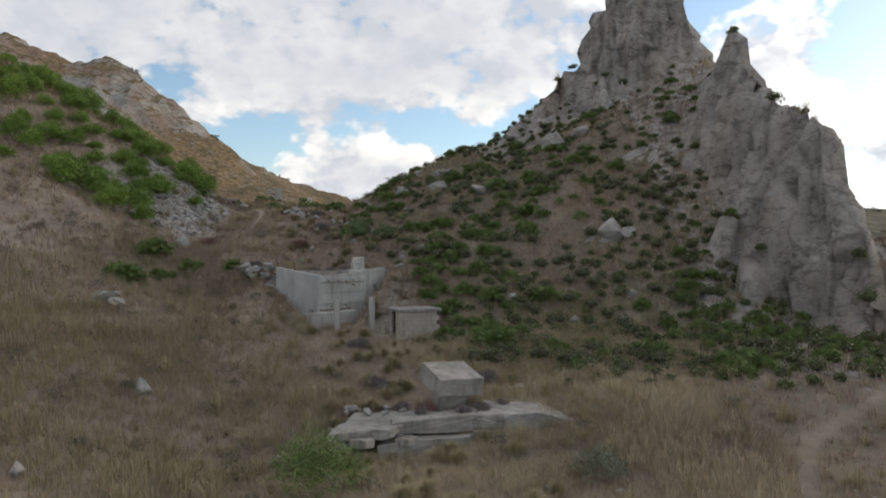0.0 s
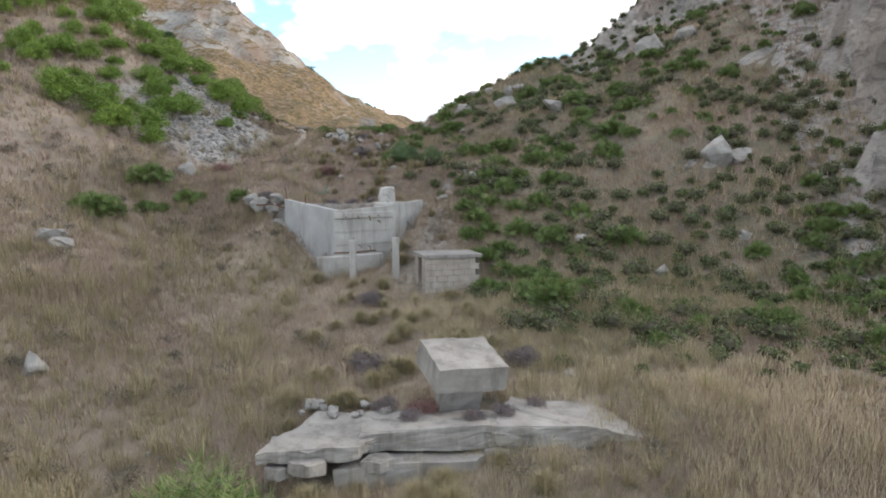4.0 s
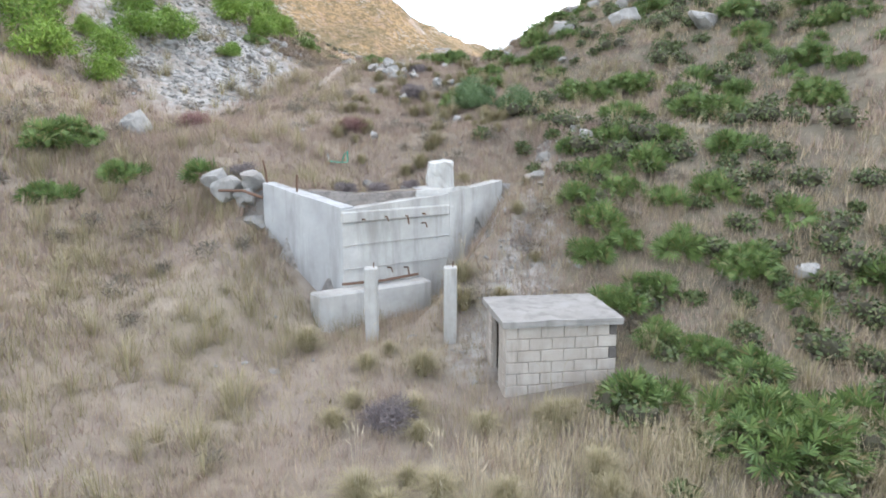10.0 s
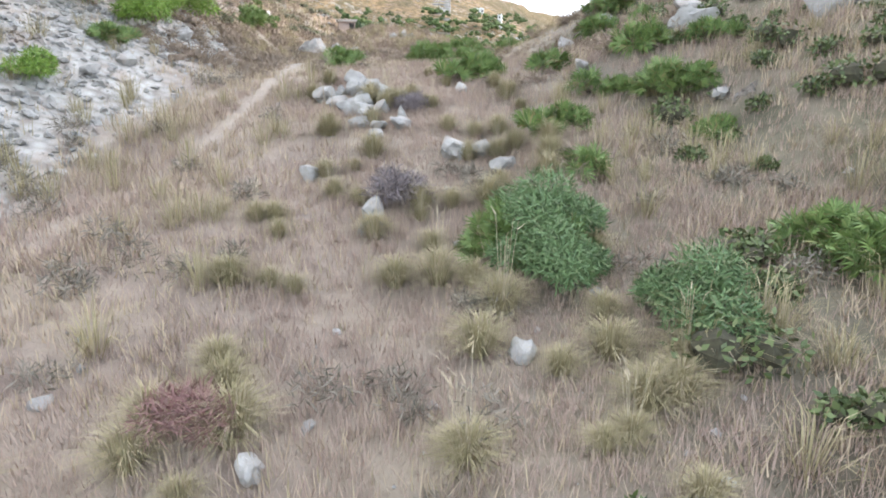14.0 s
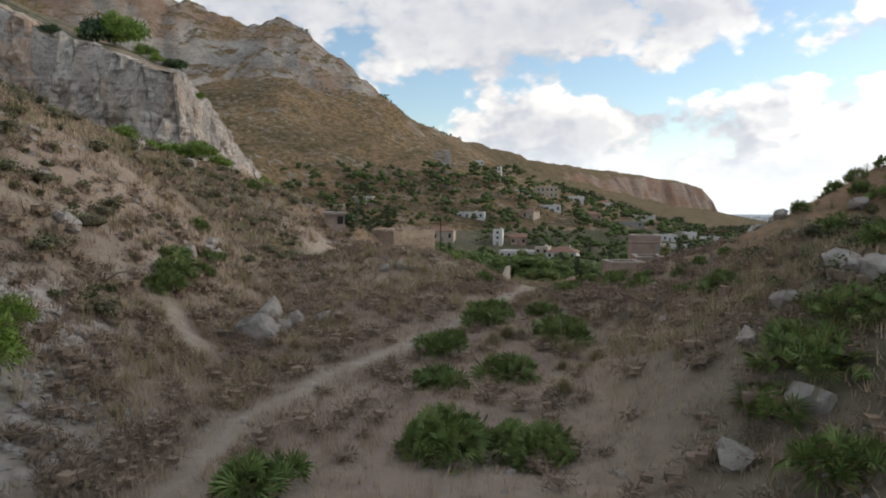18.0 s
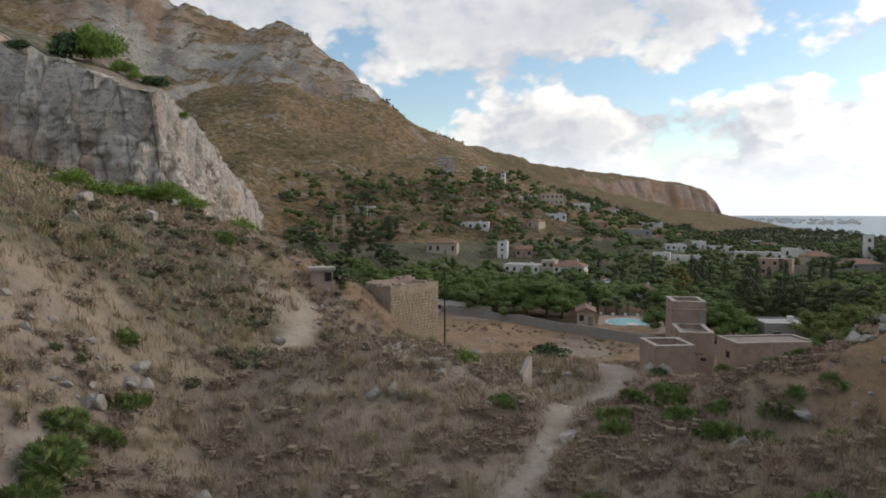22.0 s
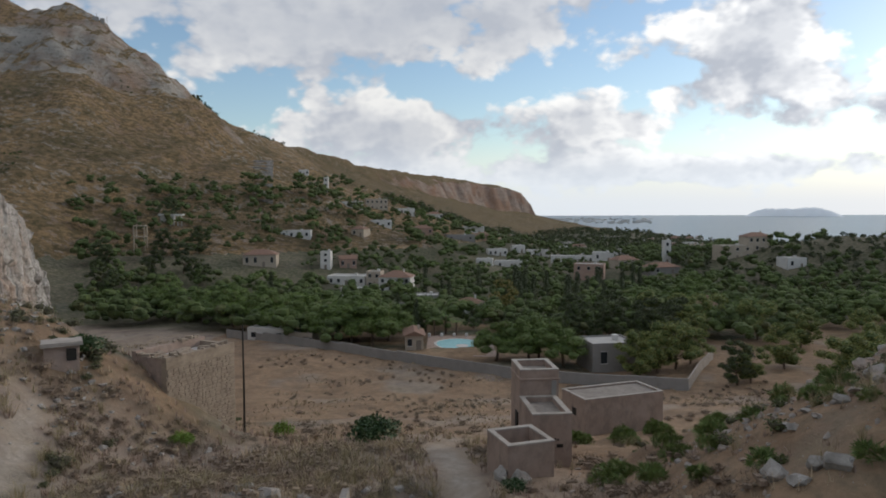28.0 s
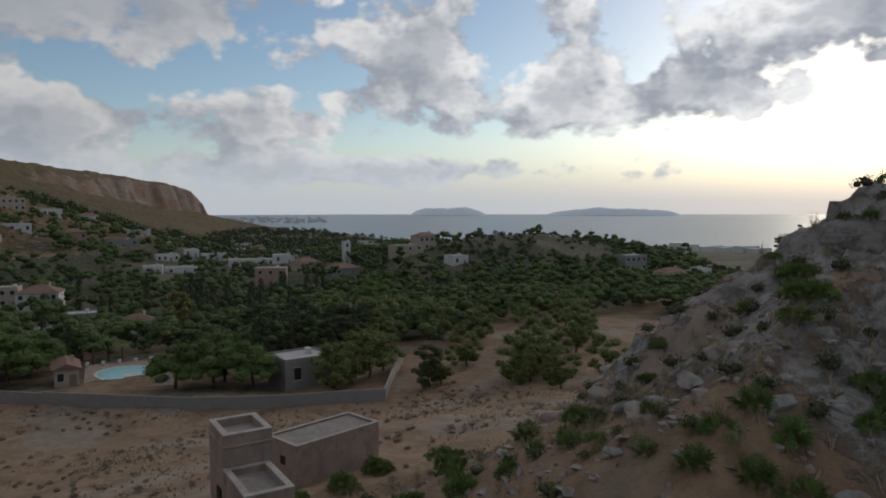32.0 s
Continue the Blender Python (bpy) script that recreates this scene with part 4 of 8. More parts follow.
def add_box(bm, x0, x1, y0, y1, z0, z1, bevel=0.02, rough=0.0, seed=0, cuts=0):
    made = bmesh.ops.create_cube(bm, size=1.0)
    vs = made["verts"]
    bmesh.ops.scale(bm, vec=(x1 - x0, y1 - y0, z1 - z0), verts=vs)
    bmesh.ops.translate(bm, vec=((x0 + x1) / 2, (y0 + y1) / 2, (z0 + z1) / 2), verts=vs)
    es = list({e for v in vs for e in v.link_edges})
    if cuts:
        bmesh.ops.subdivide_edges(bm, edges=es, cuts=cuts, use_grid_fill=True)
    elif bevel:
        bmesh.ops.bevel(bm, geom=es, offset=bevel, segments=1, affect="EDGES")
    if rough:
        rnd = random.Random(seed)
        for v in bm.verts:
            n = noise.noise_vector(v.co * 1.7 + Vector((seed, 0, 0)))
            v.co += n * rough + Vector((rnd.uniform(-1, 1), rnd.uniform(-1, 1), rnd.uniform(-1, 1))) * rough * 0.25


def box(x0, x1, y0, y1, z0, z1, bevel=0.02, rough=0.0, seed=0, cuts=0):
    bm = bmesh.new()
    add_box(bm, x0, x1, y0, y1, z0, z1, bevel, rough, seed, cuts)
    return bm


def prism(points, z0, z1, top=None, cuts=0, rough=0.0):
    """A solid on a plan outline; top: heights of the upper corners."""
    bm = bmesh.new()
    n = len(points)
    low = [bm.verts.new((x, y, z0)) for x, y in points]
    high = [bm.verts.new((x, y, top[i] if top else z1)) for i, (x, y) in enumerate(points)]
    bm.faces.new(low[::-1])
    bm.faces.new(high)
    for i in range(n):
        bm.faces.new((low[i], low[(i + 1) % n], high[(i + 1) % n], high[i]))
    bmesh.ops.recalc_face_normals(bm, faces=bm.faces)
    if cuts:
        bmesh.ops.subdivide_edges(bm, edges=bm.edges[:], cuts=cuts, use_grid_fill=True)
    if rough:
        for v in bm.verts:
            v.co += noise.noise_vector(v.co * 1.3) * rough + noise.noise_vector(v.co * 5.0) * rough * 0.45 + noise.noise_vector(v.co * 13.0) * rough * 0.25
    return bm


def pipe(points, radius, sides=6):
    bm = bmesh.new()
    rings = []
    for i, p in enumerate(points):
        a, b = Vector(points[max(i - 1, 0)]), Vector(points[min(i + 1, len(points) - 1)])
        q = (b - a).to_track_quat("Z", "Y")
        r = radius[i] if isinstance(radius, (list, tuple)) else radius
        rings.append([bm.verts.new(Vector(p) + q @ Vector((r * math.cos(k * math.tau / sides), r * math.sin(k * math.tau / sides), 0))) for k in range(sides)])
    for u, v in zip(rings, rings[1:]):
        for k in range(sides):
            bm.faces.new((u[k], u[(k + 1) % sides], v[(k + 1) % sides], v[k]))
    bm.faces.new(rings[0][::-1])
    bm.faces.new(rings[-1])
    return bm


def stone_mesh(seed, size=1.0, flat=0.75, detail=2):
    bm = bmesh.new()
    bmesh.ops.create_icosphere(bm, subdivisions=detail, radius=0.5 * size)
    off = Vector((seed * 3.7, seed * 1.3, -seed))
    planes = [Vector((random.Random(seed * 9 + i).uniform(-1, 1), random.Random(seed * 7 + i).uniform(-1, 1), random.Random(seed * 5 + i).uniform(-0.4, 1))).normalized() for i in range(11)]
    for v in bm.verts:
        d = v.co.normalized()
        r = 1.0 + 0.50 * noise.noise(d * 1.4 + off) + 0.20 * noise.noise(d * 4.5 + off) + 0.09 * noise.noise(d * 11 + off)
        v.co = d * (0.5 * size * r)
        for p in planes:
            over = v.co.dot(p) - (0.27 + 0.10 * abs(p.x)) * size
            if over > 0:
                v.co -= p * over * 0.95
        v.co.z *= flat
    me = bpy.data.meshes.new("stone")
    bm.to_mesh(me)
    bm.free()
    return me


def frame_at(x, y, z, turn):
    return pose(x, y, z, 0, 0, turn)


# ---- the ruined concrete works in the gully ----
# retaining wall with two wings
wall = thing("retaining_wall", frame_at(0, 0, 0, 0), "broken grey concrete retaining wall with splayed wings and rusty bars", "wall")
A, B, D, C = (-9.65, 39.45), (-6.95, 38.45), (-4.75, 40.75), (-3.65, 42.75)


def wall_slab(p, q, thick, z0, tops, name, material, label="", cuts=4, rough=0.035):
    (ax, ay), (bx, by) = p, q
    nx, ny = -(by - ay), bx - ax
    k = thick / math.hypot(nx, ny)
    pts = [p, q, (bx + nx * k, by + ny * k), (ax + nx * k, ay + ny * k)]
    return part(name, prism(pts, z0, 0, [tops[0], tops[1], tops[1], tops[0]], cuts, rough), material, wall, label)


wall_slab(A, B, 0.45, -5.0, (-0.92, -1.40), "left_wing", PLASTER_GREY, "smooth grey rendered wing")
wall_slab(B, D, 0.45, -4.9, (-1.46, -1.22), "front_face", WALL_CONCRETE, "pale board-marked concrete face")
wall_slab(D, C, 0.40, -3.6, (-1.18, -1.02), "right_wing", WALL_CONCRETE, "pale concrete wing running into the bank")
for k in range(2):
    z = -2.35 - 0.62 * k
    (ax, ay), (bx, by) = B, D
    dx, dy = bx - ax, by - ay
    l = math.hypot(dx, dy)
    m = Matrix.Translation((ax, ay, z)) @ Matrix.Rotation(math.atan2(dy, dx), 4, "Z")
    part("shutter_ridge", box(0.04, l - 0.05, -0.042, 0.02, -0.004, 0.004 + 0.004 * (k % 2), 0.002), WALL_CONCRETE, wall, place=m)
m = Matrix.Translation((B[0], B[1], 0)) @ Matrix.Rotation(math.atan2(D[1] - B[1], D[0] - B[0]), 4, "Z")
part("top_band", box(-0.02, 3.15, -0.075, 0.30, -1.78, -1.50, 0.03, 0.012, 3), WALL_CONCRETE, wall, "paler chipped top band", m)
part("ledge", box(-0.9, 2.3, -0.55, 0.05, -4.6, -3.42, 0.05, 0.06, 4), WALL_CONCRETE, wall, "worn footing ledge", m)
part("waterline_bar", pipe([(-0.1, -0.16, -3.30), (1.0, -0.2, -3.33), (2.1, -0.14, -3.30)], 0.035), RUST, wall, "rusty horizontal bar", m)
for k, (u, z) in enumerate(((0.5, -1.72), (1.15, -1.70), (1.75, -1.72), (2.25, -1.70), (1.25, -3.05), (1.75, -3.1), (0.75, -3.15), (2.3, -1.95))):
    part("rebar_stub", pipe([(u, 0.02, z), (u + 0.05, -0.14, z + 0.02), (u + 0.07, -0.17, z - 0.10 * (k % 3))], 0.022, 5), RUST, wall, place=m)
for x, y, z, hgt, lean in ((-9.55, 39.55, -0.95, 0.62, -0.12), (-8.55, 39.25, -1.12, 0.45, 0.02)):
    part("upright_bar", pipe([(x, y, z - 0.2), (x + lean * 0.4, y, z + hgt * 0.5), (x + lean, y, z + hgt)], 0.025, 6), RUST, wall)
part("mortar_patch", prism([(-5.55, 40.25), (-4.75, 40.8), (-4.35, 41.5), (-5.1, 41.7), (-5.9, 40.9)], -1.6, -1.08, None, 5, 0.09), WHITE_MORTAR, wall, "crumbled white mortar")

stub = part("concrete_stub", box(-0.36, 0.36, -0.26, 0.26, -0.45, 0.42, 0.0, 0.10, 41, 5), WHITE_MORTAR, None, "", Matrix.Translation((-5.15, 41.25, -0.80)) @ Matrix.Rotation(0.35, 4, "Z"))
tagged(stub, "broken whitish masonry stub standing on the wall", "masonry stub")

for i, (x, y, ztop) in enumerate(((-5.82, 37.45, -2.62), (-3.92, 37.5, -2.50))):
    p = thing("concrete_pillar", frame_at(x, y, ztop, 14), "square pale concrete pillar among tall grass", "pillar", "pillars before the wall")
    part("shaft", box(-0.15, 0.15, -0.15, 0.15, -2.6, 0, 0.02, 0.012, i + 8), WALL_CONCRETE, p)
    part("rebar", pipe([(0.05, 0, -0.05), (0.06, 0.01, 0.12)], 0.015, 5), RUST, p)

# block-built hut
hut = thing("block_hut", frame_at(-2.28, 35.35, -3.02, 23), "small square hut of tufa blocks under a thick concrete slab", "hut")
HW, HD, HH = 2.28, 1.72, 1.75
part("roof_slab", box(-0.09, HW + 0.09, -0.09, HD + 0.09, -0.13, 0.0, 0.02, 0.018, 2, 6), ROOF_CONCRETE, hut, "stained concrete roof slab")
core = bmesh.new()
add_box(core, 0.10, HW - 0.03, 0.03, 0.10, -HH, -0.14, 0.0)
add_box(core, HW - 0.1, HW - 0.03, 0.1, HD - 0.03, -HH, -0.14, 0.0)
add_box(core, 0.03, HW - 0.1, HD - 0.1, HD - 0.03, -HH, -0.14, 0.0)
add_box(core, 0.03, 0.10, 0.03, 0.55, -HH, -0.14, 0.0)
add_box(core, 0.03, 0.10, 1.15, HD - 0.1, -HH, -0.14, 0.0)
part("mortar", core, TUFA_BLOCK, hut)
# floor coloured near-black for the gloom under the roof
part("dark_floor", box(0.1, HW - 0.1, 0.1, HD - 0.1, -HH, -HH + 0.05, 0.0), BLACK_AND_SHADE, hut)
block_meshes = {}
rnd = random.Random(5)


def hut_block(w, d, m, dark=False):
    key = (round(w, 2), d, dark)
    if key not in block_meshes:
        bm = box(0.004, w - 0.004, -0.012, d, 0.004, 0.236, 0.012, 0.007, int(w * 100))
        me = bpy.data.meshes.new("block")
        bm.to_mesh(me)
        bm.free()
        me.materials.append(DARK_BLOCK if dark else TUFA_BLOCK)
        block_meshes[key] = me
    ob = new("block", block_meshes[key])
    ob.parent = hut
    ob.matrix_basis = m


DARK_BLOCK = make_concrete("blackened_block", (0.07, 0.06, 0.055), (0.17, 0.15, 0.13), (0.05, 0.045, 0.04), 2.0)
for course in range(7):
    z = -0.14 - 0.24 * (course + 1)
    x, shift = 0.0, 0.0 if course % 2 else 0.24
    while x < HW - 0.05:
        w = shift if (x == 0 and shift) else 0.47
        w = min(w, HW - x)
        hut_block(w, 0.10, Matrix.Translation((x, rnd.uniform(-0.01, 0.01), z)), dark=(x > 1.75 and course in (0, 2)))
        x += w
    for y0, y1 in ((0.06, 0.52), (1.18, HD)):
        hut_block(y1 - y0, 0.10, Matrix.Translation((0.0, y1, z)) @ Matrix.Rotation(-math.pi / 2, 4, "Z"))
    for y0 in (0.06, 0.60, 1.14):
        hut_block(0.53, 0.10, Matrix.Translation((HW, y0, z)) @ Matrix.Rotation(math.pi / 2, 4, "Z"))

# tilted concrete block and the broken slab below it
cube = thing("concrete_block", Matrix.Translation((-0.06, 24.53, -4.63)) @ Matrix.Rotation(radians(29), 4, "Z") @ Matrix.Rotation(radians(15), 4, "X") @ Matrix.Rotation(radians(3), 4, "Y"),
             "tilted pale weathered concrete block on a broken slab", "concrete block")
part("body", box(0, 1.86, 0, 1.62, -0.66, 0.0, 0.02, 0.025, 6, 7), CONCRETE, cube)
part("iron_bolt", pipe([(0.62, 0.3, -0.66), (0.62, 0.3, -1.25)], 0.05), RUST, cube)
part("iron_bolt", pipe([(0.80, 0.3, -0.66), (0.80, 0.3, -1.25)], 0.05), RUST, cube)

part("packing_stone", prism([(0.25, 0.15), (1.35, 0.1), (1.45, 0.95), (0.35, 1.0)], -1.35, -0.66, None, 4, 0.07), CONCRETE, cube, "rough packing stone under the block")

slab = thing("broken_slab", frame_at(0, 0, 0, 0), "long broken concrete slab on a stone footing in dry grass", "concrete slab")
part("main_beam", prism([(-1.75, 23.35), (1.35, 24.2), (1.5, 24.35), (1.2, 25.35), (-0.3, 25.05), (-2.0, 24.75)], -6.35, -5.82, None, 9, 0.10), CONCRETE, slab, "whitened concrete beam")
part("right_beam", prism([(1.25, 24.15), (3.3, 24.35), (4.75, 24.75), (4.65, 25.4), (3.6, 26.0), (1.6, 25.9), (1.3, 25.1)], -6.3, 0, [-5.80, -5.80, -6.15, -6.0, -5.74, -5.68, -5.76], 9, 0.10), CONCRETE, slab, "tapering concrete beam end")
part("left_sheet", prism([(-3.75, 22.15), (-1.6, 22.9), (-1.35, 23.6), (-1.9, 24.6), (-3.2, 24.7)], -6.22, 0, [-6.0, -5.95, -5.86, -5.80, -5.85], 9, 0.12), CONCRETE, slab, "cracked thin concrete sheet")
part("footing", prism([(-2.2, 22.75), (0.9, 23.55), (1.2, 24.2), (-1.8, 23.6)], -7.1, -6.42, None, 4, 0.06), CONCRETE, slab, "squared footing stone")
part("footing", prism([(1.05, 23.95), (2.1, 24.2), (2.0, 24.8), (1.0, 24.6)], -7.1, -6.35, None, 3, 0.08), ROCK, slab)
part("support_stone", prism([(3.9, 24.6), (4.7, 24.85), (4.6, 25.5), (3.9, 25.3)], -7.2, -6.25, None, 3, 0.10), ROCK, slab)
rnd = random.Random(4)
for x, y, w, z in ((-2.6, 22.5, 0.5, -6.15), (-1.2, 23.15, 0.42, -6.3), (-3.3, 22.4, 0.36, -6.3), (4.7, 25.1, 0.34, -6.25), (2.4, 24.1, 0.3, -6.45), (0.3, 23.5, 0.34, -6.6), (-3.6, 23.4, 0.45, -6.1)):
    pts = [(x + w * rnd.uniform(0.6, 1.1) * math.cos(a), y + w * rnd.uniform(0.6, 1.1) * math.sin(a)) for a in (0, 1.2, 2.4, 3.6, 4.9)]
    part("broken_piece", prism(pts, z - 0.25, z, None, 4, 0.06), CONCRETE, slab)
rnd = random.Random(3)
rubble = [stone_mesh(s + 60, 1.0, 0.8, 2) for s in range(6)]
for i in range(16):
    x, y = -3.6 + rnd.uniform(0, 2.2), 24.3 + rnd.uniform(0, 0.9)
    ob = part("rubble_stone", rubble[i % 6], ROCK, None, "", Matrix.Translation((x, y, -5.78 + rnd.uniform(0, 0.06))) @ Matrix.Rotation(rnd.uniform(0, 6), 4, "Z") @ Matrix.Scale(rnd.uniform(0.16, 0.36), 4))
    tagged(ob, "loose pale stone on the broken slab", "stone", "rubble on the slab")

# rough stones at the wall's end
for i, (x, y, z, s) in enumerate(((-11.0, 40.0, -1.1, 1.0), (-10.35, 39.75, -1.35, 0.85), (-10.2, 39.95, -0.85, 0.8), (-9.95, 39.55, -2.0, 0.7), (-11.6, 40.4, -0.95, 0.9))):
    ob = part("masonry_boulder", stone_mesh(20 + i, 1.0, 0.85, 3), ROCK, None, "", Matrix.Translation((x, y, z)) @ Matrix.Rotation(i * 1.3, 4, "Z") @ Matrix.Scale(s, 4))
    tagged(ob, "grey limestone block at the end of the wall", "boulder", "blocks at the wall end")
part("iron_rod", pipe([(-11.1, 39.6, -1.2), (-10.2, 39.35, -1.15), (-9.6, 39.3, -1.32)], 0.04), RUST, wall, "rusty rod")


# ---- ruined buildings beyond the saddle ----
SCREED = make_concrete("weathered_roof_screed", (0.20, 0.175, 0.155), (0.30, 0.27, 0.24), (0.15, 0.13, 0.115), 1.2)


def hollow_block(name, parent, x0, x1, y0, y1, z0, z1, roof, rim, material, thick=0.28, top=RUIN_TOP, label=""):
    """Four walls, a sunk flat roof and a pale rim on the parapet."""
    body = part(name, box(x0, x1, y0, y1, z0, roof, 0.03, 0.03, 7, 4), material, parent, label)
    for k, (a, b, c, d) in enumerate(((x0, x1, y0, y0 + thick), (x0, x1, y1 - thick, y1), (x0, x0 + thick, y0 + thick, y1 - thick), (x1 - thick, x1, y0 + thick, y1 - thick))):
        part("parapet", box(a, b, c, d, roof - 0.02, z1, 0.015, 0.01, k), material, body)
        part("coping", box(a - 0.03, b + 0.03, c - 0.03, d + 0.03, z1, z1 + rim, 0.02, 0.015, k + 3), top, body)
    part("roof_screed", box(x0 + thick, x1 - thick, y0 + thick, y1 - thick, roof, roof + 0.03, 0.0), SCREED, body)
    return body


ruin = thing("ruined_cabin", frame_at(-8.75, 119.45, 1.2, 5), "abandoned pinkish plastered cabin with a tower and flat roofs", "ruin")
tw = hollow_block("tower", ruin, 0, 2.45, 0.1, 3.1, -1.0, 5.92, 5.55, 0.08, RUIN_PLASTER)
part("cornice", box(-0.07, 2.52, 0.03, 3.17, 5.30, 5.42, 0.02, 0.01, 2), RUIN_PLASTER, tw)
part("soot_stain", box(2.0, 2.30, 0.05, 0.10, 3.2, 5.25, 0.0, 0.02, 2, 2), GREY_WALL, tw, "grey rain stain")
an = hollow_block("annexe", ruin, -0.05, 2.25, -3.75, 0.08, -1.0, 4.25, 3.95, 0.09, RUIN_PLASTER)
# closed walls; black panels paint the shade of their openings
part("slit_window", box(1.35, 1.72, -3.80, -3.70, 2.35, 2.55, 0.0), BLACK_AND_SHADE, an)
for k in range(5):
    part("hole", box(0.75 + 0.16 * k, 0.83 + 0.16 * k, -3.79, -3.72, 2.75 + 0.05 * (k % 2), 2.85 + 0.05 * (k % 2), 0.0), BLACK_AND_SHADE, an)
part("door_opening", prism([(-0.09, 0.65), (-0.01, 0.65), (-0.01, 1.35), (-0.09, 1.35)], 0.9, 3.1, None, 0), BLACK_AND_SHADE, tw, "dark arched doorway")
pen = thing("roofless_pen", frame_at(-10.35, 110.85, 5.35, 19), "roofless low plastered pen with pale wall tops", "pen")
for k, (a, b, c, d) in enumerate(((0, 2.6, 0, 0.25), (0, 2.6, 2.45, 2.7), (0, 0.25, 0.25, 2.45), (2.35, 2.6, 0.25, 2.45))):
    w = part("wall", box(a, b, c, d, -3.6, 0, 0.02, 0.02, k), RUIN_PLASTER, pen)
    part("coping", box(a - 0.03, b + 0.03, c - 0.03, d + 0.03, 0, 0.09, 0.02, 0.02, k), RUIN_TOP, w)
part("floor", box(0.25, 2.35, 0.25, 2.45, -3.6, -1.3, 0.0), SANDSTONE, pen)
shed = thing("flat_roofed_shed", frame_at(-2.45, 130.1, 2.2, 20), "long low plastered shed with a flat weathered roof", "shed")
hollow_block("body", shed, 0, 7.4, 0, 3.6, -3.8, 0.0, -0.12, 0.07, RUIN_PLASTER, 0.22)
part("hatch", box(-0.03, 0.05, 1.3, 1.9, -1.6, -1.0, 0.0), BLACK_AND_SHADE, shed)

# stone house
house = thing("stone_house", frame_at(-32.3, 122.9, 7.45, 62), "roofless house of yellowish stone courses beside a path", "house")
fx, fy, fz = 6.2, 3.1, 7.0
part("front_wall", box(0, fx, 0.06, 0.5, -fz, -0.25, 0.02, 0.03, 2, 4), SANDSTONE, house)
part("side_wall", box(0, 0.45, 0.5, fy, -fz, -0.35, 0.02, 0.03, 3, 3), RUIN_PLASTER, house, "grey plastered side wall")
part("back_wall", box(0, fx, fy, fy + 0.4, -fz, -0.05, 0.02, 0.04, 4, 4), RUIN_PLASTER, house)
part("end_wall", box(fx - 0.45, fx, 0.5, fy, -fz, -0.3, 0.02, 0.03, 5, 3), SANDSTONE, house)
part("roof_deck", box(0.45, fx - 0.45, 0.5, fy, -1.2, -0.7, 0.0, 0.06, 6, 3), FLAT_ROOF, house, "sunken rubble roof")
part("plaster_band", box(-0.02, fx + 0.02, 0.0, 0.07, -1.0, -0.22, 0.01, 0.01, 6, 3), SANDSTONE, house)
stones = []
for s in range(8):
    bm = box(-0.5, 0.5, -0.5, 0.5, -0.5, 0.5, 0.12, 0.09, s + 11)
    me = bpy.data.meshes.new("stone")
    bm.to_mesh(me)
    bm.free()
    me.materials.append(SANDSTONE)
    stones.append(me)
rnd = random.Random(12)
z = -1.05
while z > -6.4:
    hgt, x = rnd.uniform(0.24, 0.32), rnd.uniform(-0.1, 0.1)
    while x < fx:
        w = rnd.uniform(0.28, 0.62)
        ob = new("stone", stones[rnd.randrange(8)])
        ob.parent = house
        ob.matrix_basis = Matrix.Translation((min(x + w / 2, fx - w / 2), 0.06, z - hgt / 2)) @ Matrix.Diagonal((w - 0.03, 0.16, hgt - 0.03, 1))
        x += w
    z -= hgt
for k in range(26):
    side = k % 3
    x, y = (rnd.uniform(0.1, fx - 0.2), rnd.uniform(0.1, 0.45)) if side == 0 else ((rnd.uniform(0.05, 0.4), rnd.uniform(0.5, fy)) if side == 1 else (rnd.uniform(0.2, fx - 0.2), fy + rnd.uniform(0.05, 0.35)))
    top = (-0.25, -0.35, -0.05)[side]
    ob = new("cap_stone", stones[rnd.randrange(8)])
    ob.parent = house
    ob.matrix_basis = Matrix.Translation((x, y, top + rnd.uniform(0.02, 0.12))) @ Matrix.Rotation(rnd.uniform(0, 3), 4, "Z") @ Matrix.Diagonal((rnd.uniform(0.3, 0.6), rnd.uniform(0.25, 0.4), rnd.uniform(0.15, 0.34), 1))
for k in range(14):
    ob = new("roof_rubble", stones[rnd.randrange(8)])
    ob.parent = house
    ob.matrix_basis = Matrix.Translation((rnd.uniform(0.7, fx - 0.7), rnd.uniform(0.7, fy - 0.2), -0.62)) @ Matrix.Rotation(rnd.uniform(0, 3), 4, "Z") @ Matrix.Diagonal((rnd.uniform(0.4, 1.1), rnd.uniform(0.3, 0.6), rnd.uniform(0.2, 0.6), 1))
low = thing("ruined_wall_stub", frame_at(-37.8, 118.2, zg(-37.8, 118.2), 30), "low ruined stone shelter with a dark opening", "ruin")
part("wall", box(0, 1.9, 0, 0.6, -0.5, 1.15, 0.05, 0.08, 2, 3), RUIN_PLASTER, low)
part("lintel", box(-0.15, 2.1, -0.25, 1.5, 1.15, 1.38, 0.04, 0.06, 3, 3), RUIN_TOP, low)
part("dark_opening", box(1.2, 1.75, -0.03, 0.05, 0.2, 0.95, 0.0), BLACK_AND_SHADE, low)

# broken wall at the path
pw = thing("broken_wall", frame_at(-17.75, 105.6, 3.3, 70), "upright fragment of a pale plastered stone wall beside the path", "wall fragment")
part("fragment", prism([(-0.9, -0.12), (0.15, -0.12), (0.15, 0.2), (-0.9, 0.2)], -0.8, 0, [1.35, 2.15, 2.1, 1.2], 3, 0.05), RUIN_TOP, pw)
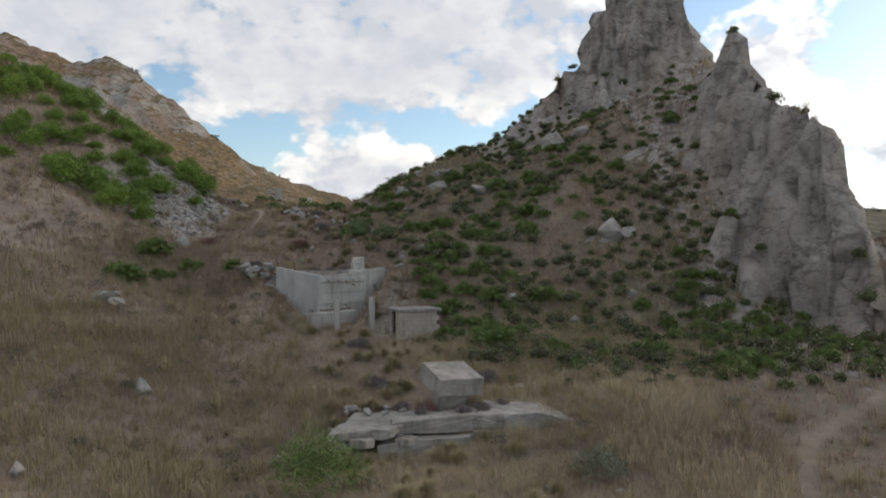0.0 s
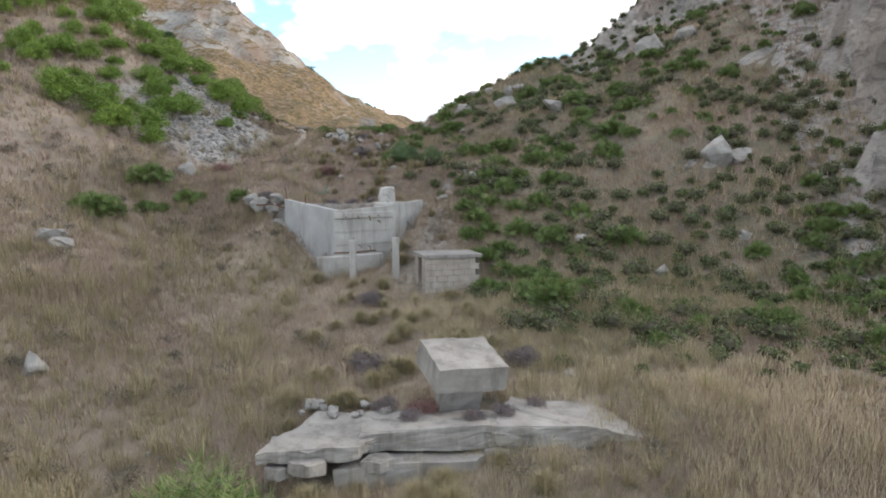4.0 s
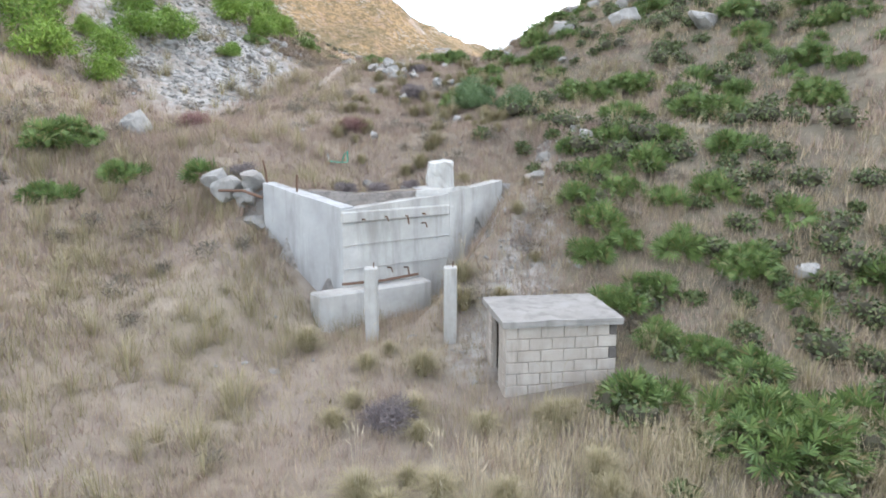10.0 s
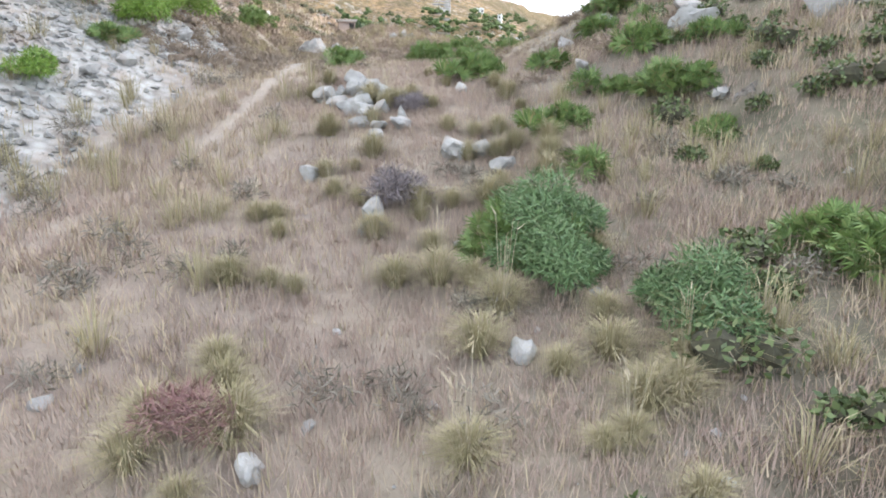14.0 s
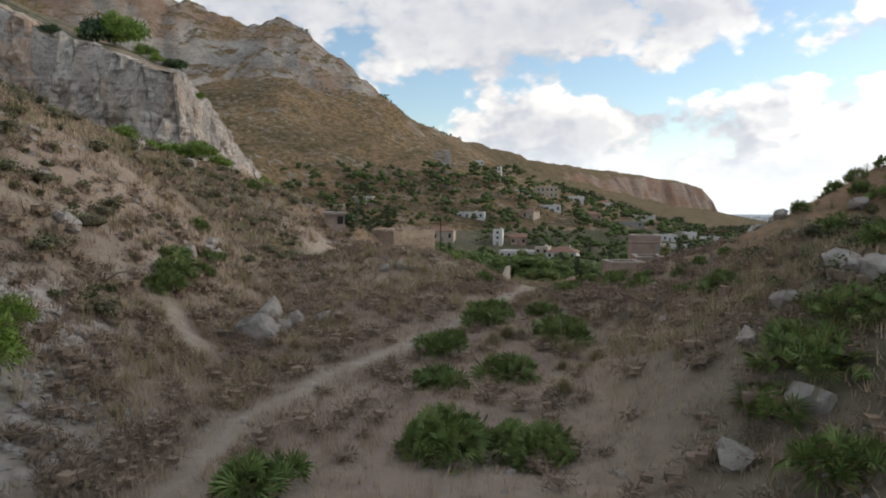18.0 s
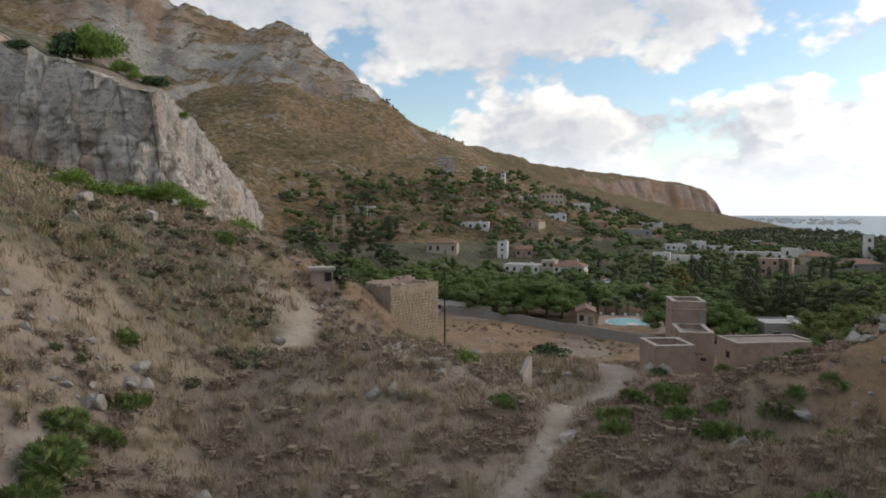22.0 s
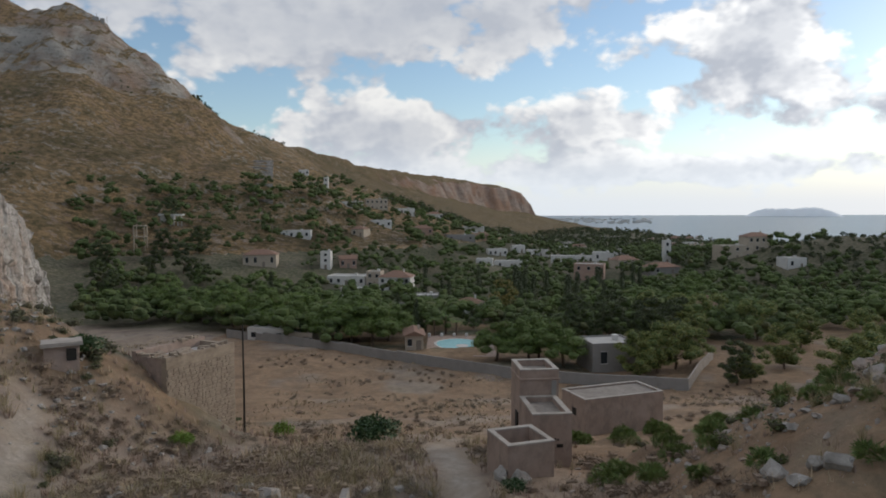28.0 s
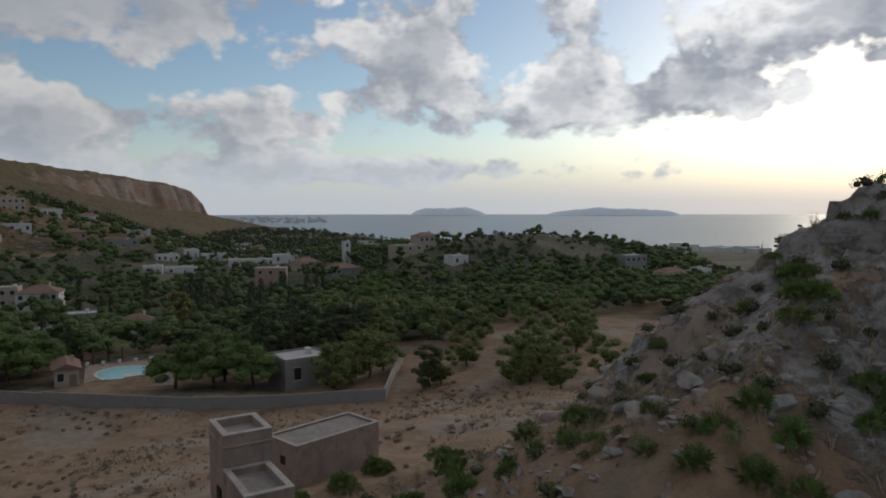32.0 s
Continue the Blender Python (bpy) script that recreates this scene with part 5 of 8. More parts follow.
part("low_stub", prism([(-2.6, -0.15), (-0.9, -0.12), (-0.9, 0.25), (-2.6, 0.25)], -0.8, 0, [0.15, 0.8, 0.7, 0.1], 3, 0.06), RUIN_TOP, pw)

# wooden pole with a cross bar on the saddle
px, py = -6.8, 82.4
pz = zg(px, py)
pole = thing("pole", frame_at(px, py, pz, 0), "thin grey leaning pole with a short cross bar", "pole")
part("shaft", pipe([(0, 0, -0.3), (0.03, -0.1, 1.4), (0.05, -0.2, 8.9 - pz)], [0.05, 0.045, 0.035], 7), WOOD, pole)
part("cross_bar", pipe([(-0.28, -0.2, 8.82 - pz), (0.4, -0.2, 8.90 - pz)], 0.03, 6), RUST, pole)
part("lamp_head", pipe([(0.32, -0.2, 8.9 - pz), (0.5, -0.22, 8.84 - pz)], [0.05, 0.03], 6), RUST, pole)

cable_pole = thing("pole", frame_at(-28.9, 128.9, zg(-28.9, 128.9), 0), "thin dark pole standing beside the stone house", "pole")
part("shaft", pipe([(0, 0, -0.4), (0.02, 0, 4.0), (0, 0, 8.6)], [0.09, 0.08, 0.06], 7), BLACK_AND_SHADE, cable_pole)


# ---- plants and stones ----
def dirs(rs, n, low=-0.2):
    """Random unit vectors, none steeper down than low."""
    z = rs.uniform(low, 1, n)
    a = rs.uniform(0, math.tau, n)
    r = np.sqrt(1 - z * z)
    return np.stack([r * np.cos(a), r * np.sin(a), z], 1)


def unit(v):
    return v / np.maximum(np.linalg.norm(v, axis=-1, keepdims=True), 1e-9)


def leaf_quads(rs, places, normals, length, width, droop=0.0):
    """A diamond for each leaf: base, two sides and tip, lying along a random way near the normal's plane."""
    n = len(places)
    side = unit(np.cross(normals, rs.normal(size=(n, 3))))
    along = unit(np.cross(side, normals) + 0.55 * normals + np.array([0, 0, -droop]))
    ln = np.asarray(length).reshape(-1, 1) * rs.uniform(0.65, 1.25, (n, 1))
    wd = np.asarray(width).reshape(-1, 1) * rs.uniform(0.7, 1.3, (n, 1))
    a = places
    b = places + along * ln * 0.5 + side * wd * 0.5
    c = places + along * ln
    d = places + along * ln * 0.5 - side * wd * 0.5
    co = np.stack([a, b, c, d], 1).reshape(-1, 3)
    return co, np.arange(4 * n).reshape(-1, 4)


def join(chunks):
    cos, fs, base = [], [], 0
    for co, f in chunks:
        cos.append(co)
        fs.append(f + base)
        base += len(co)
    return np.concatenate(cos), np.concatenate(fs)


def clump_crown(rs, clumps, per, leaf, width, squash=0.8):
    """Leaves on the shells of many small clumps (centre x, y, z, radius)."""
    chunks = []
    for x, y, z, r in clumps:
        d = dirs(rs, per, -0.5)
        p = np.array([x, y, z]) + d * r * rs.uniform(0.55, 1.05, (per, 1)) * np.array([1, 1, squash])
        chunks.append(leaf_quads(rs, p, unit(d + 0.4 * rs.normal(size=(per, 3))), leaf, width))
    return join(chunks)


def foliage(rs, clumps, per, leaf, ratio, squash=0.75, hull=2, core_size=(0.55, 0.82)):
    """Leafy clumps (x, y, z, radius): leaves on a shell over a rough dark core that closes the view through."""
    c = np.asarray(clumps, float)
    m = len(c)
    d = dirs(rs, m * per, -0.55)
    cc = np.repeat(c, per, 0)
    p = cc[:, :3] + d * cc[:, 3:] * rs.uniform(0.72, 1.08, (m * per, 1)) * np.array([1, 1, squash])
    size = np.broadcast_to(np.asarray(leaf, float), (m,))
    size = np.repeat(size, per)
    chunks = [leaf_quads(rs, p, unit(d + 0.5 * rs.normal(size=d.shape)), size, size * ratio)]
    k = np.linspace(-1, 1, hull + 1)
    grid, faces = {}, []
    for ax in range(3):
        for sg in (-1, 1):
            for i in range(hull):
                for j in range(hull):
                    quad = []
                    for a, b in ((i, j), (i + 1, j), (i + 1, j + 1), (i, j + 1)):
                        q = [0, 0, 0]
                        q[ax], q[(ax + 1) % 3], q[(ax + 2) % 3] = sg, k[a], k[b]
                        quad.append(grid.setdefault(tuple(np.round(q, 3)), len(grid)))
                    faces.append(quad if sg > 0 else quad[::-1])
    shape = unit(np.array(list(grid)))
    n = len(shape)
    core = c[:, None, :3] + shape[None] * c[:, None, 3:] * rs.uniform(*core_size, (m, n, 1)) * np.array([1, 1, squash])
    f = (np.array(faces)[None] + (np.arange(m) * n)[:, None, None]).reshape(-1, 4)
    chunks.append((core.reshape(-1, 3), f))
    return join(chunks)


def palm_meshes(seed, dia):
    """A dwarf palm clump: fan leaves of narrow leaflets on stalks, one mesh for each of its heads."""
    rs = np.random.RandomState(seed)
    if dia < 1.3:
        domes = [(0.06 * dia, 0, dia * 0.47), (-0.14 * dia, 0.08 * dia, dia * 0.36)]
    else:
        domes = [(rs.uniform(-0.28, 0.28) * dia, rs.uniform(-0.28, 0.28) * dia, dia * rs.uniform(0.24, 0.34)) for _ in range(3 if dia < 2 else 6)]
    heads = []
    for cx0, cy0, r in domes:
        n = max(12, int((30 if dia < 1.3 else 48) * r / 0.6))
        d = dirs(rs, n, 0.02)
        reach = r * rs.uniform(0.62, 1.0, (n, 1))
        hub = np.array([cx0, cy0, 0.05]) + d * reach * np.array([1, 1, 1.05])
        size = 0.34 * rs.uniform(0.8, 1.2, n)
        up = unit(d + 0.35 * rs.normal(size=(n, 3)) + np.array([0, 0, 0.25]))
        side = unit(np.cross(up, rs.normal(size=(n, 3))))
        third = np.cross(side, up)
        chunks = []
        for k in range(11):
            a = (k - 5) * 0.30 + rs.uniform(-0.08, 0.08, n)
            way = unit(np.cos(a)[:, None] * (0.75 * up + 0.35 * third) + np.sin(a)[:, None] * side)
            ln = (size * (1 - 0.02 * (k - 5) ** 2))[:, None]
            flat = unit(np.cross(way, third)) * 0.021
            p = np.stack([hub, hub + way * ln * 0.55 + flat, hub + way * ln + np.array([0, 0, -0.04]), hub + way * ln * 0.55 - flat], 1).reshape(-1, 3)
            chunks.append((p, np.arange(4 * n).reshape(-1, 4)))
        me = raw_mesh("palm_head", *join(chunks), smooth_shade=False)
        me.materials.append(PALM)
        heads.append(me)
    return heads


def shrub_mesh(seed, dia, material, leaf, width, clumps=11, per=70, tall=0.8, name="shrub"):
    rs = np.random.RandomState(seed)
    cl = []
    for _ in range(clumps):
        a, q = rs.uniform(0, math.tau), math.sqrt(rs.uniform(0, 1)) * dia * 0.36
        r = dia * rs.uniform(0.16, 0.26)
        cl.append((q * math.cos(a), q * math.sin(a), max(r * 0.5, (dia * 0.5 * tall) * (1 - (q / dia * 1.9) ** 2) * rs.uniform(0.55, 1.0)), r))
    me = raw_mesh(name, *clump_crown(rs, cl, per, leaf, width), smooth_shade=False)
    me.materials.append(material)
    return me


def tussock_parts(rs, x, y, z, size, blades):
    """Arching blades from one foot."""
    n = blades
    a = rs.uniform(0, math.tau, n)
    lean = np.abs(rs.normal(0.55, 0.36, n)).clip(0.05, 1.35)
    out = np.stack([np.cos(a), np.sin(a), np.zeros(n)], 1)
    ln = (size * rs.uniform(0.55, 1.1, n))[:, None]
    foot = np.array([x, y, z]) + out * (rs.uniform(0.0, 0.16, n)[:, None] * size)
    mid = foot + (out * np.sin(lean)[:, None] * 0.45 + np.array([0, 0, 1]) * np.cos(lean)[:, None] * 0.62) * ln
    tip = foot + (out * (np.sin(lean)[:, None] * 1.0 + 0.12) + np.array([0, 0, 1]) * (np.cos(lean)[:, None] * 0.85 - 0.12)) * ln
    w = np.cross(out, np.array([0, 0, 1.0])) * (0.0030 + 0.0020 * size)
    co = np.stack([foot - w, foot + w, mid + w * 0.8, tip, mid - w * 0.8], 1).reshape(-1, 3)
    k = np.arange(n)[:, None] * 5
    return co, np.concatenate([k + [0, 1, 2], k + [0, 2, 4], k + [4, 2, 3]])


def stalk_parts(rs, x, y, z, size, n):
    a = rs.uniform(0, math.tau, n)
    out = np.stack([np.cos(a), np.sin(a), np.zeros(n)], 1)
    ln = (size * rs.uniform(1.3, 1.9, n))[:, None]
    lean = rs.uniform(0.05, 0.35, n)[:, None]
    foot = np.array([x, y, z]) + out * 0.05
    top = foot + (out * lean + np.array([0, 0, 1.0])) * ln
    tip = top + (out * 0.16 + np.array([0, 0, 0.10])) * 0.9
    w = np.cross(out, np.array([0, 0, 1.0])) * 0.0035
    h = w * 2.6
    co = np.stack([foot - w, foot + w, top + w, top - w, top - h, top + h, tip + w, tip - w], 1).reshape(-1, 3)
    k = np.arange(n)[:, None] * 8
    return co, np.concatenate([k + [0, 1, 2], k + [0, 2, 3], k + [4, 5, 6], k + [4, 6, 7]])


TRACK = [(x, y, 0) for _, x, y, *_ in PATH[::4]]
FOOTPRINTS = [(-1.6, 36.5, 1.25), (0.6, 25.2, 1.0), (-1.0, 24.2, 1.0), (2.6, 25.1, 1.0), (-2.8, 23.6, 0.9), (-7.5, 121, 2.6), (-7.8, 117.3, 2.2), (-9.2, 112.2, 2.0), (1.2, 133, 4.6), (-31.5, 127, 4.0), (-7.4, 39.2, 1.2), (-5.5, 40.3, 1.2)]


def free_ground(x, y, gap=0.0):
    """1 where plants may grow: off the paths and the footings."""
    ok = np.ones(np.shape(x))
    for fx0, fy0, r in FOOTPRINTS:
        ok *= np.hypot(x - fx0, y - fy0) > r + gap
    a, _ = to_line(x, y, FOOTPATH)
    b, _ = to_line(x, y, SIDEPATH)
    return ok * (a > np.interp(y, [50, 60, 84, 95, 112, 150], [0.10, 0.25, 0.32, 0.5, 1.2, 1.0]) + gap) * (b > np.interp(y, [78, 82, 86, 97, 102, 105, 110, 115], [0.3, 0.2, -9, -9, 0.4, 1.3, 0.9, 0.4]) + gap) * (to_line(x, y, LOWPATH)[0] > 0.3)


def steepness(x, y):
    return np.hypot(height(x + 0.4, y) - height(x - 0.4, y), height(x, y + 0.4) - height(x, y - 0.4)) / 0.8


def scatter(rs, n, x0, x1, y0, y1, density):
    x, y = rs.uniform(x0, x1, n), rs.uniform(y0, y1, n)
    w = 0.18 * min(x1 - x0, y1 - y0)
    edge = np.minimum(np.minimum(x - x0, x1 - x), np.minimum(y - y0, y1 - y)) + 0.5 * w * fbm(x, y, 0.12, 3)
    keep = rs.uniform(0, 1, n) < density(x, y) * smooth(0, min(w, 6), edge)
    return x[keep], y[keep]


palm_sizes = [0.9, 0.9, 1.6, 1.6, 2.6, 2.6]
palm_kinds = [palm_meshes(100 + i, s) for i, s in enumerate(palm_sizes)]
rnd = random.Random(21)


def put_palm(x, y, size):
    best = min(range(6), key=lambda i: (abs(math.log(palm_sizes[i] / size)), rnd.random()))
    best = best ^ (rnd.random() < 0.5)
    k = min(max(size / palm_sizes[best], 0.6), 1.7)
    ob = new("dwarf_palm")
    ob.matrix_world = Matrix.Translation((x, y, zg(x, y) - 0.04)) @ Matrix.Rotation(rnd.uniform(0, 6.28), 4, "Z") @ Matrix.Diagonal((k, k, k * rnd.uniform(0.85, 1.1), 1))
    for me in palm_kinds[best]:
        new("palm_head", me).parent = ob
    return tagged(ob, "green dwarf palm clump on the dry slope" if size < 1.5 else "broad green dwarf palm thicket on the dry slope", "shrub", "dwarf palms")


PALMS_SADDLE = [(-16.1, 66.6, 1.4), (-16.2, 79.9, 2.0), (-13.3, 77.2, 2.0), (-10.2, 61.4, 2.0), (-9.6, 62.2, 1.4), (-7.7, 63.2, 1.2), (-6.3, 59.6, 1.0), (-7.0, 56.6, 2.0), (-4.8, 65.0, 1.3), (-5.5, 68.6, 1.9),
                (-4.8, 60.4, 1.7), (-3.1, 59.8, 1.4), (-28.4, 81.2, 2.4), (-5.5, 59.0, 1.3), (-4.2, 58.3, 2.2), (-3.5, 56.0, 1.4), (-5.9, 53.9, 0.9), (-17.6, 95.0, 1.5), (-20.9, 59.8, 1.8)]
PALMS_HUT = [(-1.3, 42.5, 1.5), (-0.2, 42.6, 1.5), (-0.9, 40.3, 1.4), (0.1, 40.7, 1.4), (-0.2, 38.6, 1.4), (0.6, 39.2, 1.3), (-1.6, 44.8, 1.3), (-0.6, 45.2, 1.5), (0.9, 41.9, 1.5), (0.7, 37.8, 1.3), (-15.8, 38.6, 1.6), (-12.6, 41.2, 1.1), (-1.0, 43.7, 1.7), (-0.7, 41.3, 1.6), (-0.4, 39.6, 1.7), (0.5, 35.5, 1.7), (2.1, 35.1, 1.9), (1.6, 37.2, 1.3), (2.5, 36.7, 1.6), (0.5, 43.9, 1.7), (3.1, 44.6, 1.8), (2.2, 42.4, 1.5), (2.6, 40.0, 2.1),
             (1.3, 40.4, 1.6), (4.0, 41.7, 1.2), (-17.5, 40.7, 2.4), (-14.9, 40.7, 1.6), (-6.8, 50.9, 2.2), (-5.6, 53.7, 2.2), (-2.0, 51.0, 2.4), (-0.1, 51.6, 2.4), (2.3, 47.9, 2.6), (-16.7, 36.1, 2.8), (2.5, 34.3, 2.6)]
PALMS_DOWN = [(-12.8, 96.3, 1.8), (-11.9, 99.5, 1.5), (-10.0, 99.0, 2.2), (-29.7, 86.4, 1.8), (-10.4, 101.7, 1.6), (-9.8, 95.8, 1.9), (-8.6, 95.9, 1.5), (-8.6, 93.2, 1.8), (-7.2, 93.3, 1.6), (-5.7, 95.5, 0.8), (-4.2, 96.2, 0.9),
              (-5.0, 92.3, 1.3), (-6.5, 94.8, 1.3), (-43.9, 114.8, 2.0), (-29.6, 83.2, 1.8), (-33.0, 90.2, 1.5), (-28.2, 80.2, 2.0), (-29.3, 84.8, 2.4), (-16.4, 81.5, 1.6), (-15.4, 85.0, 2.1), (-13.1, 86.3, 1.5), (-11.7, 83.5, 2.4)]
PALMS_FIELD = [(-14.9, 75.8, 1.8), (-8.6, 93.9, 2.2), (-7.1, 85.2, 1.6), (-6.1, 83.0, 1.5), (-9.9, 95.2, 2.2), (-44.4, 115.8, 2.2), (-12.7, 94.3, 1.7), (-0.5, 126.4, 2.6), (-4.0, 125.6, 2.2), (2.8, 128.8, 2.4), (-4.4, 113.5, 2.4),
               (-5.3, 111.1, 2.0), (-2.0, 110.3, 1.7), (0.0, 111.2, 2.0), (-1.8, 102.0, 1.1), (-4.2, 107.5, 1.9), (-3.2, 104.1, 1.4), (0.6, 108.2, 1.2), (-1.2, 114.4, 1.8), (-1.6, 107.0, 1.6), (1.5, 115.0, 2.0), (3.5, 119.0, 2.2)]
PALMS_EAST = [(2.6, 105.2, 1.0), (2.2, 102.2, 0.8), (3.2, 100.1, 1.1), (4.6, 100.0, 1.1), (4.8, 98.7, 1.2), (3.7, 111.6, 1.2), (2.5, 106.7, 1.0), (-0.2, 98.2, 1.0), (2.9, 98.5, 1.1), (3.6, 97.5, 1.2), (2.0, 99.9, 1.0), (7.5, 128.4, 2.2), (5.8, 123.0, 2.0)]
PALMS_TOP = [(-16.6, 68.2, 2.0), (-15.2, 76.1, 2.0), (-13.7, 71.3, 2.4), (-12.1, 71.6, 2.2), (-16.3, 81.2, 1.5), (-15.2, 83.6, 1.8), (-11.8, 82.7, 2.8), (-6.0, 72.3, 2.6), (-7.0, 71.5, 2.0), (-6.3, 68.9, 1.8), (-9.2, 94.0, 1.6), (-6.2, 82.0, 1.8), (-27.7, 79.6, 2.0), (-28.9, 84.0, 1.5), (-7.3, 85.5, 1.4), (-4.6, 73.2, 2.2), (-2.0, 85.1, 2.0), (-5.6, 69.1, 2.2)]
placed = []
for group in (PALMS_TOP, PALMS_SADDLE, PALMS_HUT, PALMS_DOWN, PALMS_FIELD, PALMS_EAST):
    for x, y, s in group:
        if all((x - a) ** 2 + (y - b) ** 2 > 0.8 for a, b in placed):
            put_palm(x, y, s)
            placed.append((x, y))

rs = np.random.RandomState(31)
hx, hy = scatter(rs, 2600, -6, 36, 28, 116, lambda x, y: 0.9 * smooth(-0.25, 0.12, fbm(x, y, 0.13, 3)) * (x > np.interp(y, [28, 36, 46, 60, 80, 96, 116], [7, 3, -1.5, -3.5, -3.5, -1.5, 1])) * (steepness(x, y) < 0.95) * free_ground(x, y, 0.6) * np.interp(y, [28, 45, 66, 116], [1, 1, 0.75, 0.12]))
count, rest = 0, []
for x, y in zip(hx, hy):
    if count >= 340:
        break
    if all((x - a) ** 2 + (y - b) ** 2 > 1.2 for a, b in placed):
        if count < 175:
            put_palm(float(x), float(y), 0.75 + 1.5 * rnd.random() ** 1.8)
        else:
            rest.append((float(x), float(y)))
        placed.append((float(x), float(y)))
        count += 1

# the palms past those that can be told apart
chunks = []
for j, (x, y) in enumerate(rest):
    a, k = rnd.uniform(0, 6.28), rnd.uniform(0.7, 1.2)
    for me in palm_kinds[j % 4]:
        co = np.empty(len(me.vertices) * 3, np.float32)
        me.vertices.foreach_get("co", co)
        co = co.reshape(-1, 3) * k
        spin = np.stack([co[:, 0] * math.cos(a) - co[:, 1] * math.sin(a) + x, co[:, 0] * math.sin(a) + co[:, 1] * math.cos(a) + y, co[:, 2] + zg(x, y) - 0.04], 1)
        chunks.append((spin, np.arange(len(co)).reshape(-1, 4)))
me = raw_mesh("palm_scrub", *join(chunks), smooth_shade=False)
me.materials.append(PALM)
tagged(new("palm_scrub", me), "more green dwarf palms scattered over the slope", "scrub", kind="stuff")

# dark and grey low scrub, too many to tell apart
def scrub_stuff(name, material, seed, xs0, ys0, sizes, leaf, width, per, label, sink=0.25):
    r = np.random.RandomState(seed)
    chunks = []
    for x, y, s, z in zip(xs0, ys0, sizes, height(xs0, ys0)):
        cl = [(x + r.uniform(-0.3, 0.3) * s, y + r.uniform(-0.3, 0.3) * s, z + s * r.uniform(0.0, 0.3) - 0.02, s * r.uniform(0.22, 0.4)) for _ in range(4)]
        chunks.append(clump_crown(r, cl, per, leaf, width, 0.75))
    me = raw_mesh(name, *join(chunks), smooth_shade=False)
    me.materials.append(material)
    return tagged(new(name, me), label, "scrub", kind="stuff")


sx, sy = scatter(rs, 8000, -58, 44, 12, 172, lambda x, y: np.where(y > 122, 0.28, 0.55) * smooth(-0.15, 0.25, fbm(x + 40, y, 0.10, 3)) * free_ground(x, y, 0.3) * (steepness(x, y) < 1.0))
scrub_stuff("thorn_scrub", GREYSHRUB, 5, sx, sy, rs.uniform(0.4, 1.05, len(sx)), 0.20, 0.022, 42, "low grey-brown thorny cushion scrub on the slopes")


def bush_field(name, material, seed, xs0, ys0, sizes, label, per=38, leaf=0.15, ratio=0.45, tall=0.85, hull=2, core=SHADED_TWIGS):
    """Round low bushes, each of three leafy clumps."""
    r = np.random.RandomState(seed)
    m = len(xs0)
    x, y, s, z = [np.repeat(v, 3) for v in (xs0, ys0, sizes, height(xs0, ys0))]
    a, q = r.uniform(0, math.tau, 3 * m), r.uniform(0.05, 0.30, 3 * m)
    c = np.stack([x + q * s * np.cos(a), y + q * s * np.sin(a), z + s * r.uniform(0.10, 0.26, 3 * m), s * r.uniform(0.24, 0.36, 3 * m)], 1)
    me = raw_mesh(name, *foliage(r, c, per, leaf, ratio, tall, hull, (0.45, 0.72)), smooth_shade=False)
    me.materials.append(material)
    # core slot; its default dark colour is painted shade between the leaves
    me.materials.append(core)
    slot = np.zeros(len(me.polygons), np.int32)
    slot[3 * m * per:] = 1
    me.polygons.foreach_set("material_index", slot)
    return tagged(new(name, me), label, "scrub", kind="stuff")


def apart(x, y, gap):
    """Drops places that crowd an earlier one."""
    keep, cells = [], {}
    for i, (a, b) in enumerate(zip(x, y)):
        k = (int(a // gap), int(b // gap))
        near = [c for u in (-1, 0, 1) for v in (-1, 0, 1) for c in cells.get((k[0] + u, k[1] + v), ())]
        if all((a - p) ** 2 + (b - q) ** 2 > gap * gap for p, q in near):
            cells.setdefault(k, []).append((a, b))
            keep.append(i)
    return x[keep], y[keep]


sx, sy = apart(*scatter(rs, 5200, -7, 26, 26, 92, lambda x, y: smooth(-0.30, 0.05, fbm(x, y - 70, 0.11, 3)) * smooth(-6, 2, x - np.interp(y, [26, 36, 46, 60, 92], [7, 3, -2, -4, -3])) * free_ground(x, y, 0.4) * (steepness(x, y) < 1.5)), 0.8)
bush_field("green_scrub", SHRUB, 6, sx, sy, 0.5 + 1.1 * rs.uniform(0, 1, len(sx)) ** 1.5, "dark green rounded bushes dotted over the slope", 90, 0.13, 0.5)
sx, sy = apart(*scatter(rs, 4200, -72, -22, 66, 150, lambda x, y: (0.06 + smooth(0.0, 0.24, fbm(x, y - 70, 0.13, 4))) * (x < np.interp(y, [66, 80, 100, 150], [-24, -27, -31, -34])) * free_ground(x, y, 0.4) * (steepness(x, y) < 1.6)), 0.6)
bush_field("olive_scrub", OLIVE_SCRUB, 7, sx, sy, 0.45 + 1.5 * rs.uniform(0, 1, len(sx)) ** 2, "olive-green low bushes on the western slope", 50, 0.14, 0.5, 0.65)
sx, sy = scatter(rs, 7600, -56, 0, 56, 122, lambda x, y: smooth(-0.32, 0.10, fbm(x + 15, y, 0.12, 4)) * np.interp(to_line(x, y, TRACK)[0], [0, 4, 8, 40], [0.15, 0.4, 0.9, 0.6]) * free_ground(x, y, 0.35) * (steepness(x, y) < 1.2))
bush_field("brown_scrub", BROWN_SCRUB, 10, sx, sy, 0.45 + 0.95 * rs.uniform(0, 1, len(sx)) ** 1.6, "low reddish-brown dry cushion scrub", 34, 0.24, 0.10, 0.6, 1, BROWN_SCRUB)
